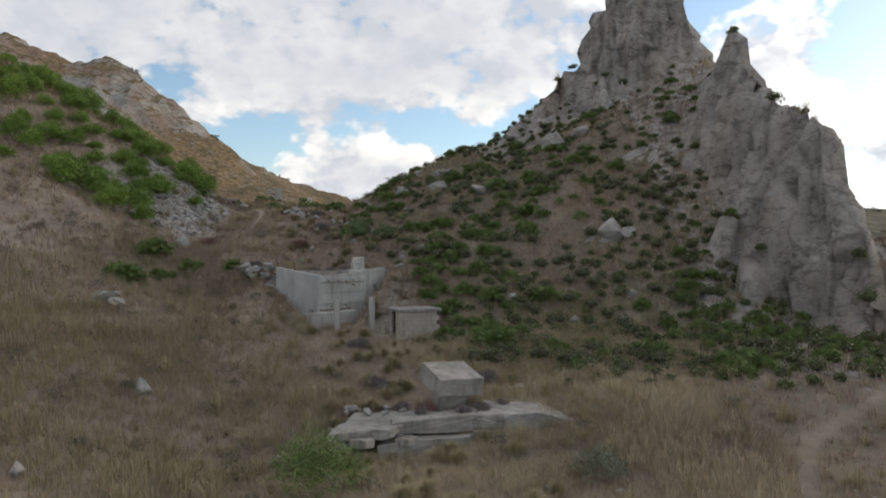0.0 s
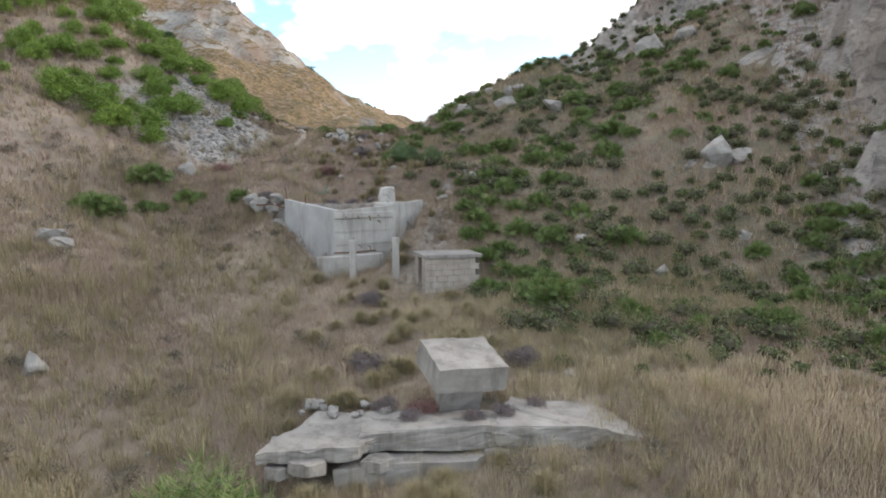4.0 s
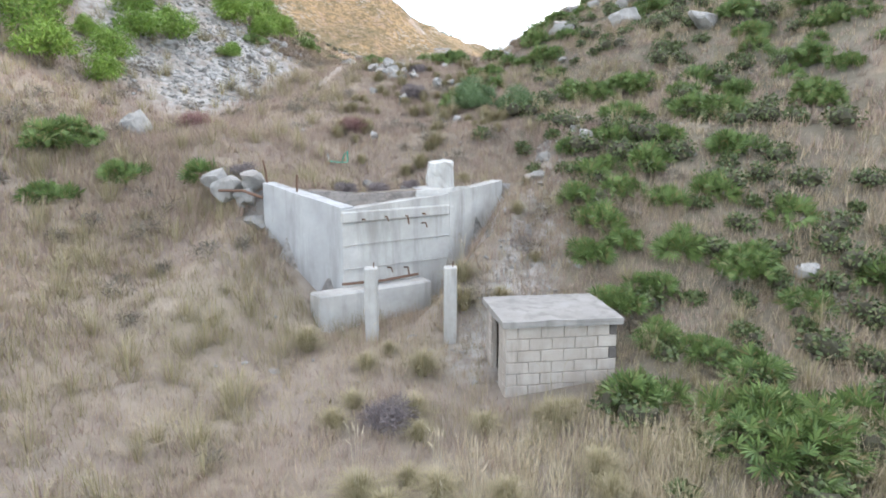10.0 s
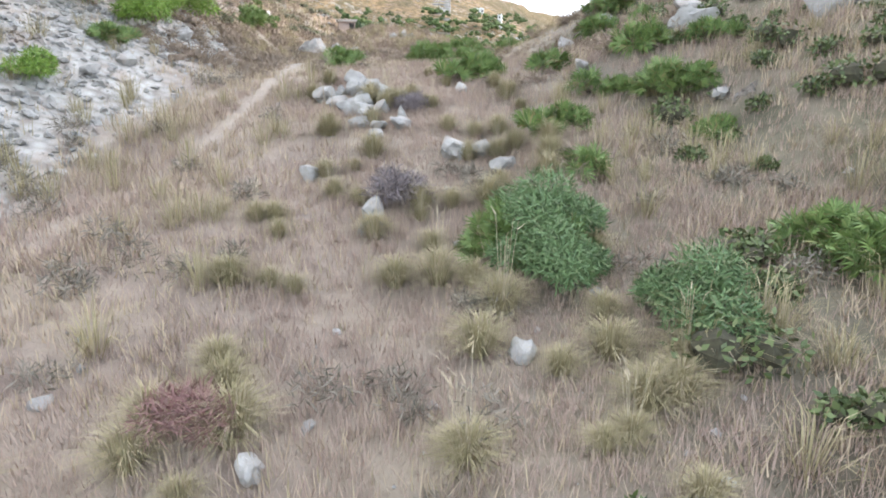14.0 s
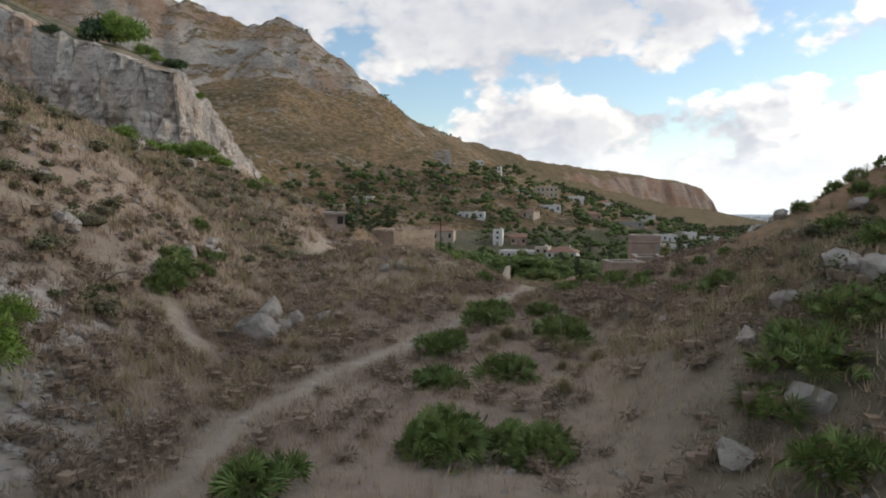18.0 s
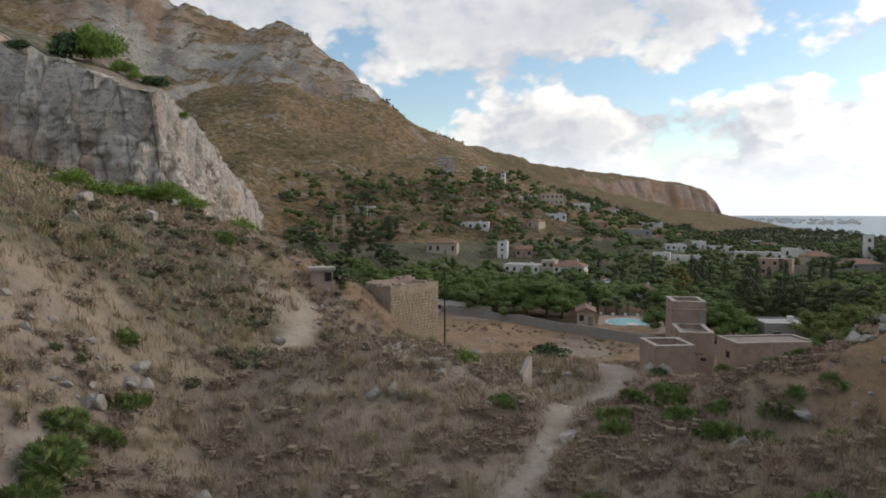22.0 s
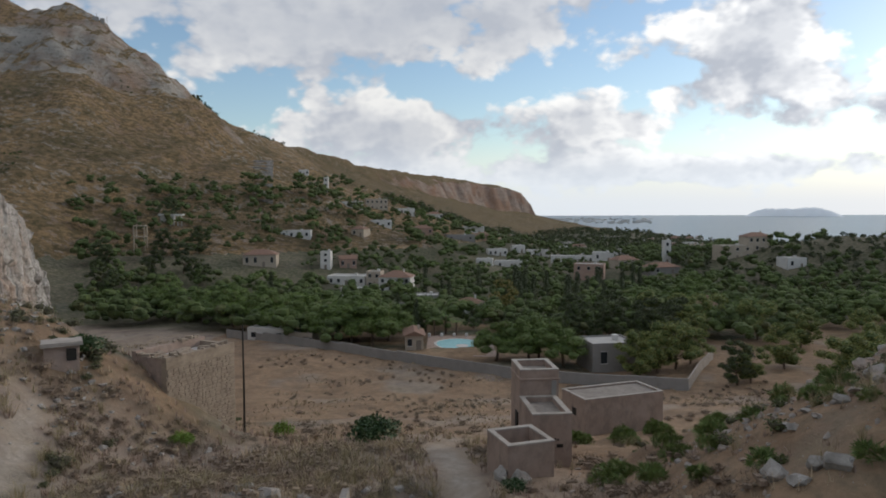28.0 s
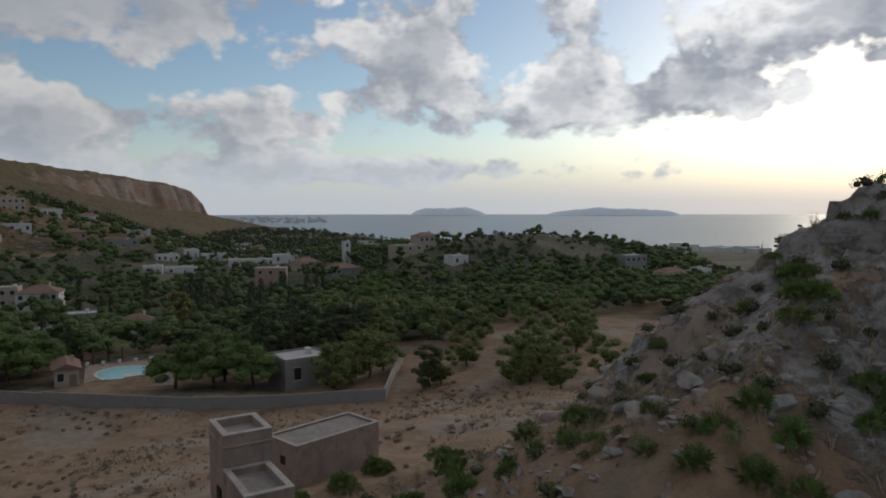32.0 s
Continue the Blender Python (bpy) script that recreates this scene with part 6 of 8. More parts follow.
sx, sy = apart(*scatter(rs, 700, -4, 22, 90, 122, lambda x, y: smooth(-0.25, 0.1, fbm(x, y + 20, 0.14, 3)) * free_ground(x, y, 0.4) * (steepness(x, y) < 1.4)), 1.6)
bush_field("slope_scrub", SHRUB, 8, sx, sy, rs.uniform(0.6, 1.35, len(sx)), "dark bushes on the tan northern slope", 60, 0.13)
sx, sy = apart(*scatter(rs, 1500, -45, 40, 128, 200, lambda x, y: 0.8 * smooth(0.02, 0.22, fbm(x, y + 20, 0.06, 3)) * (y < garden_edge(x) - 2) * free_ground(x, y, 0.4)), 1.1)
bush_field("field_weeds", BROWN_SCRUB, 9, sx, sy, rs.uniform(0.5, 1.3, len(sx)), "low brown weeds in patches over the dry field", 40, 0.16, 0.3, 0.6, core=BROWN_SCRUB)

# young pines on the western bank
pine_kinds = [shrub_mesh(200 + i, 2.2, YOUNG_PINE, 0.24, 0.034, 13, 250, 1.3, "young_pine") for i in range(4)]
sx, sy = scatter(rs, 2600, -46, -19, 44, 76, lambda x, y: smooth(1.5, 4, np.interp(y, [45, 60, 75, 90], [-17, -18, -23, -28]) - x) * smooth(-0.34, -0.12, fbm(x, y, 0.16, 2)) * smooth(88, 70, y + 0.25 * (x + 30)))
count, put = 0, []
for x, y in zip(sx, sy):
    if count < 150 and all((x - a) ** 2 + (y - b) ** 2 > 3.2 for a, b in put):
        k = rnd.uniform(0.55, 1.2)
        ob = new("young_pine", pine_kinds[count % 4])
        ob.matrix_basis = Matrix.Translation((x, y, zg(x, y) - 0.05)) @ Matrix.Rotation(rnd.uniform(0, 6.28), 4, "Z") @ Matrix.Diagonal((k, k, k * rnd.uniform(0.9, 1.25), 1))
        tagged(ob, "bright green bushy young pine on the stony bank", "shrub", "young pines")
        put.append((x, y))
        count += 1
# single bushes
broad = shrub_mesh(300, 3.0, make_leaf("fig_leaves", (0.022, 0.050, 0.020), (0.055, 0.095, 0.035), (0.1, 0.1, 0.04), 0.05), 0.26, 0.17, 14, 110, 0.8, "bush")
bright = shrub_mesh(301, 1.5, YOUNG_PINE, 0.24, 0.05, 9, 120, 0.8, "bush")
fennel = shrub_mesh(302, 2.4, make_leaf("feathery_green", (0.07, 0.115, 0.025), (0.145, 0.20, 0.055), (0.2, 0.2, 0.08), 0.1), 0.34, 0.016, 14, 170, 1.15, "bush")
grey_bush = shrub_mesh(303, 2.2, make_leaf("grey_feathery_leaves", (0.085, 0.10, 0.065), (0.16, 0.175, 0.12), (0.2, 0.2, 0.14), 0.1), 0.26, 0.018, 12, 150, 0.8, "bush")
for me, x, y, k, lab in ((broad, -18.6, 126.6, 1.25, "dark green broad bush in the dry field"), (bright, -29.8, 118.6, 1.0, "bright green round bush on the slope"), (bright, -20.5, 101.0, 0.9, "bright green round bush among rubble"),
                         (broad, -37.0, 121.2, 0.9, "dark bush beside the ruined shelter"), (bright, -27.2, 134.2, 1.3, "green bush beside the stone house"), (fennel, -3.7, 19.6, 1.25, "feathery green bush in dry grass"),
                         (grey_bush, 4.9, 21.4, 0.9, "grey-green feathery bush in dry grass"), (broad, -10.2, 109.3, 0.45, "small dark bush at the pen"), (bright, -53.0, 131.5, 2.2, "bright green bush under the cliff"), (bright, -57.0, 135.5, 2.4, "bright green bush under the cliff"),
                         (bright, -50.0, 128.5, 1.8, "bright green bush under the cliff")):
    ob = new("bush", me)
    ob.matrix_basis = Matrix.Translation((x, y, zg(x, y) - 0.05)) @ Matrix.Rotation(x, 4, "Z") @ Matrix.Scale(k, 4)
    tagged(ob, lab, "bush")
for i, (px0, py0, k) in enumerate(((-94, 157.5, 2.6), (-92, 158.5, 3.2), (-96.5, 157, 2.2), (-90, 160, 2.0), (-87, 159, 1.3), (-85, 161, 1.4), (-99, 156, 1.5), (-83.5, 166, 1.0), (-102, 152, 1.2))):
    ob = new("cliff_bush", broad if i % 3 == 2 else pine_kinds[i % 4])
    ob.matrix_basis = Matrix.Translation((px0, py0, zg(px0, py0) - 0.3)) @ Matrix.Rotation(i, 4, "Z") @ Matrix.Diagonal((k, k, k * (1.5 if i < 3 else 0.9), 1))
    tagged(ob, "green pine bush on the cliff ledge", "bush", "bushes on the cliff ledge")
for i, (x, y, k) in enumerate(((-53.3, 124.5, 1.6), (-68.3, 149.9, 2.1), (-66.3, 152.2, 2.6), (-64.2, 154.3, 1.6), (-53.0, 120.3, 2.1), (-55.6, 118.6, 2.6), (-56.3, 112.5, 1.6), (-56.0, 115.9, 2.1))):
    ob = new("bush", bright if i % 2 else pine_kinds[i % 4])
    ob.matrix_basis = Matrix.Translation((x, y, zg(x, y) - 0.1)) @ Matrix.Rotation(i * 1.7, 4, "Z") @ Matrix.Diagonal((k, k, k * 0.7, 1))
    tagged(ob, "bright green bush at the foot of the cliff", "bush", "bushes at the cliff foot")
# reddened and purplish dry shrubs, grey-green big bushes by the track
red = shrub_mesh(310, 1.3, RED_SHRUB, 0.22, 0.012, 10, 190, 0.8, "red_shrub")
purple = shrub_mesh(311, 1.3, PURPLE_SHRUB, 0.20, 0.014, 10, 190, 0.75, "dry_shrub")
grey_green = shrub_mesh(312, 2.0, make_leaf("grey_green_leaves", (0.045, 0.082, 0.032), (0.125, 0.185, 0.072), (0.18, 0.19, 0.1), 0.15), 0.14, 0.020, 9, 900, 0.9, "leafy_bush")
for me, x, y, k, lab in ((red, -0.55, 25.2, 0.85, "reddened dry shrub beside the concrete block"), (red, -15.4, 45.0, 1.1, "reddened dry shrub in pale grass"), (red, -9.7, 46.1, 0.95, "reddened dry shrub among stones"), (purple, -9.4, 52.6, 1.1, "purplish dry shrub beside a boulder"),
                         (purple, -10.6, 57.6, 0.8, "purplish dry shrub in pale grass"), (purple, -4.2, 34.0, 0.9, "purplish dry shrub in pale grass"), (purple, -2.6, 27.5, 1.0, "purplish dry shrub in pale grass"), (purple, 1.8, 28.4, 0.9, "purplish dry shrub in pale grass"),
                         (grey_green, -6.7, 51.4, 1.15, "grey-green leafy bush among tall grass"), (grey_green, -6.3, 49.9, 0.95, "grey-green leafy bush among tall grass"), (grey_green, -4.0, 49.0, 1.0, "grey-green leafy bush among tall grass"),
                         (purple, -11.5, 41.5, 0.8, "purplish dry shrub by the wall end"), (purple, -6.6, 40.2, 0.55, "low purplish dry shrub on the wall top"), (purple, -7.6, 40.3, 0.6, "low purplish dry shrub on the wall top"), (purple, -5.9, 40.9, 0.5, "low purplish dry shrub on the wall top")):
    ob = new(me.name.split(".")[0], me)
    ob.matrix_basis = Matrix.Translation((x, y, zg(x, y) - 0.05)) @ Matrix.Rotation(x, 4, "Z") @ Matrix.Scale(k, 4)
    tagged(ob, lab, "shrub")

for x, y, k in ((0.75, 24.55, 0.5), (1.45, 24.95, 0.55), (-0.75, 24.35, 0.5), (2.2, 25.55, 0.5), (-1.5, 24.9, 0.6)):
    ob = new("dry_shrub", purple)
    ob.matrix_basis = Matrix.Translation((x, y, -5.86)) @ Matrix.Rotation(x * 7, 4, "Z") @ Matrix.Scale(k, 4)
    tagged(ob, "low dry shrub growing on the broken slab", "shrub")

# ---- grass ----
def tuft_field(name, material, seed, n, x0, x1, y0, y1, density, tall, blades, label, wide=0.0115):
    r = np.random.RandomState(seed)
    x, y = scatter(r, n, x0, x1, y0, y1, density)
    d, _ = to_line(x, y, TRACK)
    grow = np.interp(d, [0, 3, 8, 30, 60], [0.62, 0.7, 1.0, 2.2, 3.6])
    z = height(x, y)
    cos, fs, base = [], [], 0
    for k in range(blades):
        m = len(x)
        a = r.uniform(0, math.tau, m)
        lean = r.uniform(0.1, 0.75, m)
        ln = tall * r.uniform(0.5, 1.25, m) * np.sqrt(grow) * (0.75 + 0.8 * np.clip(fbm(x, y, 0.35, 2) + 0.2, 0, 0.6))
        out = np.stack([np.cos(a), np.sin(a), 0 * a], 1)
        foot = np.stack([x + r.uniform(-0.12, 0.12, m), y + r.uniform(-0.12, 0.12, m), z - 0.02], 1)
        w = np.cross(out, np.array([0, 0, 1.0])) * (wide * grow * r.uniform(0.7, 1.3, m))[:, None]
        tip = foot + (out * (np.sin(lean) * 1.0)[:, None] + np.array([0, 0, 1]) * (np.cos(lean) * 0.9)[:, None]) * ln[:, None]
        cos.append(np.stack([foot - w, foot + w, tip + w * 0.3, tip - w * 0.3], 1).reshape(-1, 3))
        fs.append(np.arange(4 * m).reshape(-1, 4) + base)
        base += 4 * m
    me = raw_mesh(name, np.concatenate(cos), np.concatenate(fs), smooth_shade=False)
    me.materials.append(material)
    return tagged(new(name, me), label, "grass", kind="stuff")


def grass_density(x, y):
    d, _ = to_line(x, y, TRACK)
    bare = smooth(0.30, 0.05, fbm(x, y, 0.13, 3)) * smooth(0.42, 0.1, fbm(x + 9, y, 0.45, 2))
    bank = 0.06 + smooth(3.2, 4.8, to_line(x, y, [(-20.3, 51, 1), (-22.3, 58, 1), (-24.5, 66, 1)])[0] + 1.5 * fbm(x, y, 0.3, 2))
    open_soil = 1 - 0.9 * smooth(-6, 2, x - np.interp(y, [86, 100, 120], [2, -6, -8])) * smooth(86, 94, y) - 0.5 * smooth(114, 124, y)
    open_soil = open_soil * (1 - 0.45 * smooth(-20, -30, x) * smooth(66, 78, y))
    return open_soil * np.interp(d, [0, 9, 26, 55], [1.0, 1.0, 0.42, 0.25]) * (0.5 + 0.5 * bare) * bank * free_ground(x, y) * (steepness(x, y) < 0.9)


def pinkness(x, y):
    return smooth(-0.10, 0.16, fbm(x + 100, y + 30, 0.10, 3))


tuft_field("dry_grass", DRY_GRASS, 41, 230000, -70, 34, -4, 130, lambda x, y: grass_density(x, y) * (1 - 0.75 * pinkness(x, y)), 0.36, 6, "tall dry straw-coloured grass on the slope")
tuft_field("reddish_grass", PINK_GRASS, 42, 220000, -70, 34, -4, 130, lambda x, y: grass_density(x, y) * (0.25 + 0.75 * pinkness(x, y)), 0.30, 6, "fine reddish-brown dry grass on the slope")
tuft_field("field_grass", DRY_GRASS, 43, 30000, -90, 60, 112, 226, lambda x, y: 0.9 * (y < garden_edge(x) - 1) * smooth(0.02, 0.30, fbm(x, y, 0.10, 4)) * free_ground(x, y), 0.17, 3, "brown dry weeds in the lower field", 0.022)

tuft_field("tall_grass", TUSSOCK, 44, 42000, -22, 13, 3, 44, lambda x, y: smooth(-0.12, 0.20, fbm(x + 60, y, 0.22, 3)) * free_ground(x, y), 0.52, 9, "tall soft olive-straw grass round the ruins", 0.006)
tuft_field("pale_grass", DRY_GRASS, 45, 56000, -22, 14, 2, 46, lambda x, y: 0.75 * smooth(0.22, -0.05, fbm(x + 60, y, 0.22, 3)) * free_ground(x, y), 0.36, 8, "pale dry grass round the ruins", 0.0065)
tuft_field("pink_grass", PINK_GRASS, 46, 36000, -18, 13, 4, 38, lambda x, y: smooth(-0.05, 0.2, fbm(x, y + 25, 0.25, 3)) * free_ground(x, y), 0.34, 8, "fine pinkish dry grass round the slab", 0.006)
tuft_field("fine_grass", PINK_GRASS, 48, 52000, -19, 3, 37, 68, lambda x, y: np.interp(to_line(x, y, TRACK)[0], [0, 7, 12], [1, 0.9, 0.35]) * (0.35 + 0.65 * smooth(-0.2, 0.12, fbm(x - 50, y, 0.4, 3))) * free_ground(x, y), 0.30, 7, "fine pinkish-grey grass covering the saddle", 0.0075)
tuft_field("straw_grass", PALE_STRAW, 47, 15000, -4, 11, 17, 36, lambda x, y: smooth(-0.12, 0.12, fbm(x + 20, y, 0.28, 3)) * free_ground(x, y), 0.55, 8, "pale straw-yellow grass beside the slab", 0.007)
rs = np.random.RandomState(77)
tx, ty = scatter(rs, 9000, -52, 28, 6, 126, lambda x, y: smooth(-0.25, 0.15, fbm(x - 30, y, 0.09, 3)) * np.interp(to_line(x, y, TRACK)[0], [0, 10, 40], [0.75, 0.7, 0.4]) * free_ground(x, y, 0.25) * (steepness(x, y) < 0.8))
tz = height(tx, ty)
near_track = to_line(tx, ty, TRACK)[0]
order = np.argsort(near_track)
tussock_kinds = []
for i in range(6):
    r = np.random.RandomState(500 + i)
    me = raw_mesh("tussock_grass", *tussock_parts(r, 0, 0, 0, 0.85, 620), smooth_shade=False)
    me.materials.append(TUSSOCK)
    st = raw_mesh("seed_stalks", *stalk_parts(r, 0, 0, 0, 0.75, 9), smooth_shade=False)
    st.materials.append(STALK)
    tussock_kinds.append((me, st))
for j, i in enumerate(order[:240]):
    me, st = tussock_kinds[j % 6]
    k = rnd.uniform(0.5, 1.0)
    ob = new("tussock_grass", me)
    ob.matrix_basis = Matrix.Translation((tx[i], ty[i], tz[i] - 0.03)) @ Matrix.Rotation(rnd.uniform(0, 6.28), 4, "Z") @ Matrix.Scale(k, 4)
    tagged(ob, "arching olive and straw tussock of tall grass", "grass tussock", "grass tussocks")
    if j % 3 == 0:
        part("seed_stalks", st, STALK, ob, "pale nodding seed stalks")
chunks = [tussock_parts(rs, tx[i], ty[i], tz[i] - 0.03, rs.uniform(0.65, 1.35), 62) for i in order[240:2700]]
me = raw_mesh("tussock_meadow", *join(chunks), smooth_shade=False)
me.materials.append(TUSSOCK)
tagged(new("tussock_meadow", me), "scattered olive-straw tussocks covering the slopes", "grass", kind="stuff")

# ---- stones ----
boulder_kinds = [stone_mesh(300 + i, 1.0, 0.72, 3) for i in range(7)]
for me in boulder_kinds:
    me.materials.append(ROCK)
outcrop_kinds = [me.copy() for me in boulder_kinds]
for me in outcrop_kinds:
    me.materials[0] = PINK_ROCK
ROCKS_A = [(-0.5, 59.9, 1.7), (3.2, 57.1, 1.8), (10.8, 66.7, 3.0), (13.8, 68.0, 2.5), (11.5, 46.9, 2.6), (12.6, 47.6, 1.8), (4.1, 39.9, 0.8), (11.4, 40.9, 0.8), (-15.5, 31.4, 1.3), (-16.6, 43.4, 1.3), (-22.0, 53.1, 0.9), (-20.0, 58.9, 0.9), (-1.6, 47.3, 0.75),
           (-1.8, 46.0, 0.6), (-2.7, 43.6, 0.6), (-3.0, 43.7, 0.5), (-2.6, 44.6, 0.5), (-6.3, 48.2, 0.45), (-5.2, 42.3, 0.7), (-6.4, 42.2, 0.45), (-11.7, 46.3, 0.4), (-6.1, 42.0, 0.45), (-12.1, 45.2, 0.4), (-9.8, 44.1, 0.35), (-8.8, 45.9, 0.5), (-8.1, 43.4, 0.5), (-1.4, 45.6, 0.6)]
ROCKS_B = [(-9.4, 51.4, 0.6), (-12.2, 57.5, 1.0), (-3.7, 60.8, 1.3), (-24.7, 83.1, 1.8), (-8.8, 54.9, 0.9), (-8.3, 55.0, 0.7), (-7.6, 54.2, 0.7), (-10.8, 55.5, 0.5), (-11.6, 56.4, 0.6), (-10.4, 56.3, 0.7), (-12.9, 59.7, 0.9), (-13.2, 58.6, 0.6), (-11.9, 58.9, 0.9), (-11.7, 57.3, 0.8), (-12.7, 58.0, 0.8),
           (-11.3, 58.6, 0.7), (-6.5, 60.7, 0.8), (-9.8, 59.8, 0.5), (-21.9, 64.6, 1.2), (2.2, 80.4, 2.4), (3.5, 81.6, 2.0), (-2.6, 73.3, 1.1), (-4.3, 66.7, 0.8), (-23.8, 81.0, 1.7), (-23.0, 82.2, 1.2), (-30.8, 87.9, 0.9), (-6.9, 73.8, 0.8), (-8.5, 81.2, 0.8)]
ROCKS_C = [(-7.1, 81.0, 0.9), (-29.8, 84.2, 1.1), (-22.3, 83.3, 0.9), (-30.5, 78.2, 1.1), (-31.5, 89.1, 0.9), (-30.7, 88.5, 0.9), (-30.2, 85.2, 1.0), (-20.8, 104.6, 1.2), (-22.1, 105.6, 1.1), (-19.4, 105.2, 1.1), (-22.1, 93.4, 0.9), (-22.8, 92.8, 0.8), (-21.5, 93.2, 0.7), (-49.8, 106.5, 1.8), (-47.7, 110.9, 1.8),
           (-18.0, 91.7, 0.5), (-14.6, 92.7, 1.2), (-8.3, 91.9, 1.1), (-33.3, 103.9, 1.1), (-2.2, 100.2, 1.2), (-2.1, 98.8, 1.0), (-1.2, 99.3, 1.1), (-1.1, 98.5, 1.2), (-10.7, 111.0, 1.3), (-9.8, 110.4, 1.3), (1.9, 103.6, 0.9), (6.4, 104.1, 1.3), (5.5, 105.0, 1.3), (2.6, 97.4, 1.4), (5.3, 99.6, 1.1), (5.5, 107.0, 1.1)]

ROCKS_D = [(-23.5, 80.0, 2.20), (-23.3, 81.8, 1.10), (-7.7, 70.4, 0.90), (-7.0, 72.7, 0.70), (-6.2, 71.4, 1.20), (-8.3, 80.8, 1.00), (-30.7, 87.7, 0.80), (-7.2, 80.8, 0.80), (-5.9, 75.3, 0.80), (-18.8, 75.1, 0.25), (-44.6, 99.8, 0.90), (-30.9, 78.2, 1.00), (-4.5, 75.3, 1.40), (-4.0, 74.7, 1.40), (-10.8, 24.5, 0.85), (-14.9, 31.2, 1.0), (-12.1, 19.4, 0.6), (3.1, 27.8, 0.5)]


HEAP = [(-12.98, 59.7, 0.75), (-12.4, 59.4, 0.6), (-11.77, 58.8, 0.65), (-13.3, 58.3, 0.8), (-12.6, 58.8, 0.7), (-11.95, 57.4, 0.75), (-10.95, 56.1, 0.5), (-10.6, 56.8, 0.5), (-12.1, 58.2, 0.55), (-11.3, 57.2, 0.55), (-12.2, 59.0, 0.5),
        (-12.7, 59.2, 0.45), (-12.0, 59.3, 0.4), (-11.5, 58.5, 0.4), (-13.0, 58.8, 0.45), (-11.6, 57.0, 0.4), (-12.9, 57.9, 0.4)]
SINGLE = [(-9.6, 51.9, 0.8), (-3.6, 61.5, 1.0), (-0.7, 70.2, 1.3), (0.6, 69.9, 1.5), (-0.2, 70.9, 1.1), (-11.5, 53.4, 0.55), (-3.2, 57.1, 0.6)]


def put_rock(x, y, s, kind, label, group, lift=0.14):
    ob = new("boulder", boulder_kinds[kind % 7])
    ob.matrix_basis = Matrix.Translation((x, y, zg(x, y) + lift * s)) @ Matrix.Rotation(rnd.uniform(0, 6.28), 4, "Z") @ Matrix.Diagonal((s, s * rnd.uniform(0.65, 0.95), s * rnd.uniform(0.75, 1.1), 1))
    return tagged(ob, label, "boulder", group)


for j, (x, y, s) in enumerate(ROCKS_A + ROCKS_B + ROCKS_C + ROCKS_D):
    put_rock(x, y, s, j, "pale grey weathered limestone boulder in dry grass", "boulders")
state = rnd.getstate()
for j, (x, y, s) in enumerate(HEAP):
    put_rock(x, y, s, j + 2, "pale broken limestone block in a heap among grass", "heap of pale blocks", 0.36)
for j, (x, y, s) in enumerate(SINGLE):
    put_rock(x, y, s, j, "pale grey limestone boulder among low scrub", "boulders", 0.24)
rnd.setstate(state)
bx, by = scatter(rs, 900, -55, 34, 30, 122, lambda x, y: 0.30 * smooth(0.0, 0.3, fbm(x, y + 50, 0.12, 3)) * (to_line(x, y, TRACK)[0] > 5) * free_ground(x, y, 0.5))
for j, (x, y) in enumerate(list(zip(bx, by))[:120]):
    put_rock(float(x), float(y), 0.3 + 1.0 * rnd.random() ** 2.5, j, "small pale limestone boulder on the slope", "small boulders")

bx, by = scatter(rs, 500, 1, 26, 86, 116, lambda x, y: smooth(-0.1, 0.2, fbm(x + 7, y, 0.16, 4)) * smooth(1, 7, x))
for j, (x, y) in enumerate(list(zip(bx, by))[:80]):
    s0 = 0.6 + 1.9 * rnd.random() ** 2
    ob = new("rock_outcrop", outcrop_kinds[j % 7])
    ob.matrix_basis = Matrix.Translation((x, y, zg(x, y) - 0.10 * s0)) @ Matrix.Rotation(rnd.uniform(0, 6.28), 4, "Z") @ Matrix.Rotation(rnd.uniform(-0.4, 0.4), 4, "X") @ Matrix.Diagonal((s0, s0 * rnd.uniform(0.5, 0.9), s0 * rnd.uniform(0.6, 1.0), 1))
    tagged(ob, "rough pinkish-grey limestone outcrop in the slope", "rock", "outcrops")

pebble = bmesh.new()
bmesh.ops.create_icosphere(pebble, subdivisions=1, radius=0.5)
pv = np.array([v.co[:] for v in pebble.verts])
pf = np.array([[v.index for v in f.verts] for f in pebble.faces])
pebble.free()


def pebble_field(seed, n, x0, x1, y0, y1, density, lo, hi, label, material=ROCK):
    r = np.random.RandomState(seed)
    x, y = scatter(r, n, x0, x1, y0, y1, density)
    z, s = height(x, y), lo + (hi - lo) * r.uniform(0, 1, len(x)) ** 3
    m = len(x)
    shape = pv[None] * r.uniform(0.6, 1.2, (m, 1, 3)) * (1 + 0.35 * r.normal(size=(m, len(pv), 1)))
    a = r.uniform(0, math.tau, m)
    rx = shape[..., 0] * np.cos(a)[:, None] - shape[..., 1] * np.sin(a)[:, None]
    ry = shape[..., 0] * np.sin(a)[:, None] + shape[..., 1] * np.cos(a)[:, None]
    co = np.stack([rx * s[:, None] + x[:, None], ry * s[:, None] + y[:, None], shape[..., 2] * s[:, None] * 0.7 + z[:, None] + 0.1 * s[:, None]], -1).reshape(-1, 3)
    f = (pf[None] + (np.arange(m) * len(pv))[:, None, None]).reshape(-1, 3)
    me = raw_mesh("stones", co, f, smooth_shade=False)
    me.materials.append(material)
    return tagged(new("stones", me), label, "stones", kind="stuff")


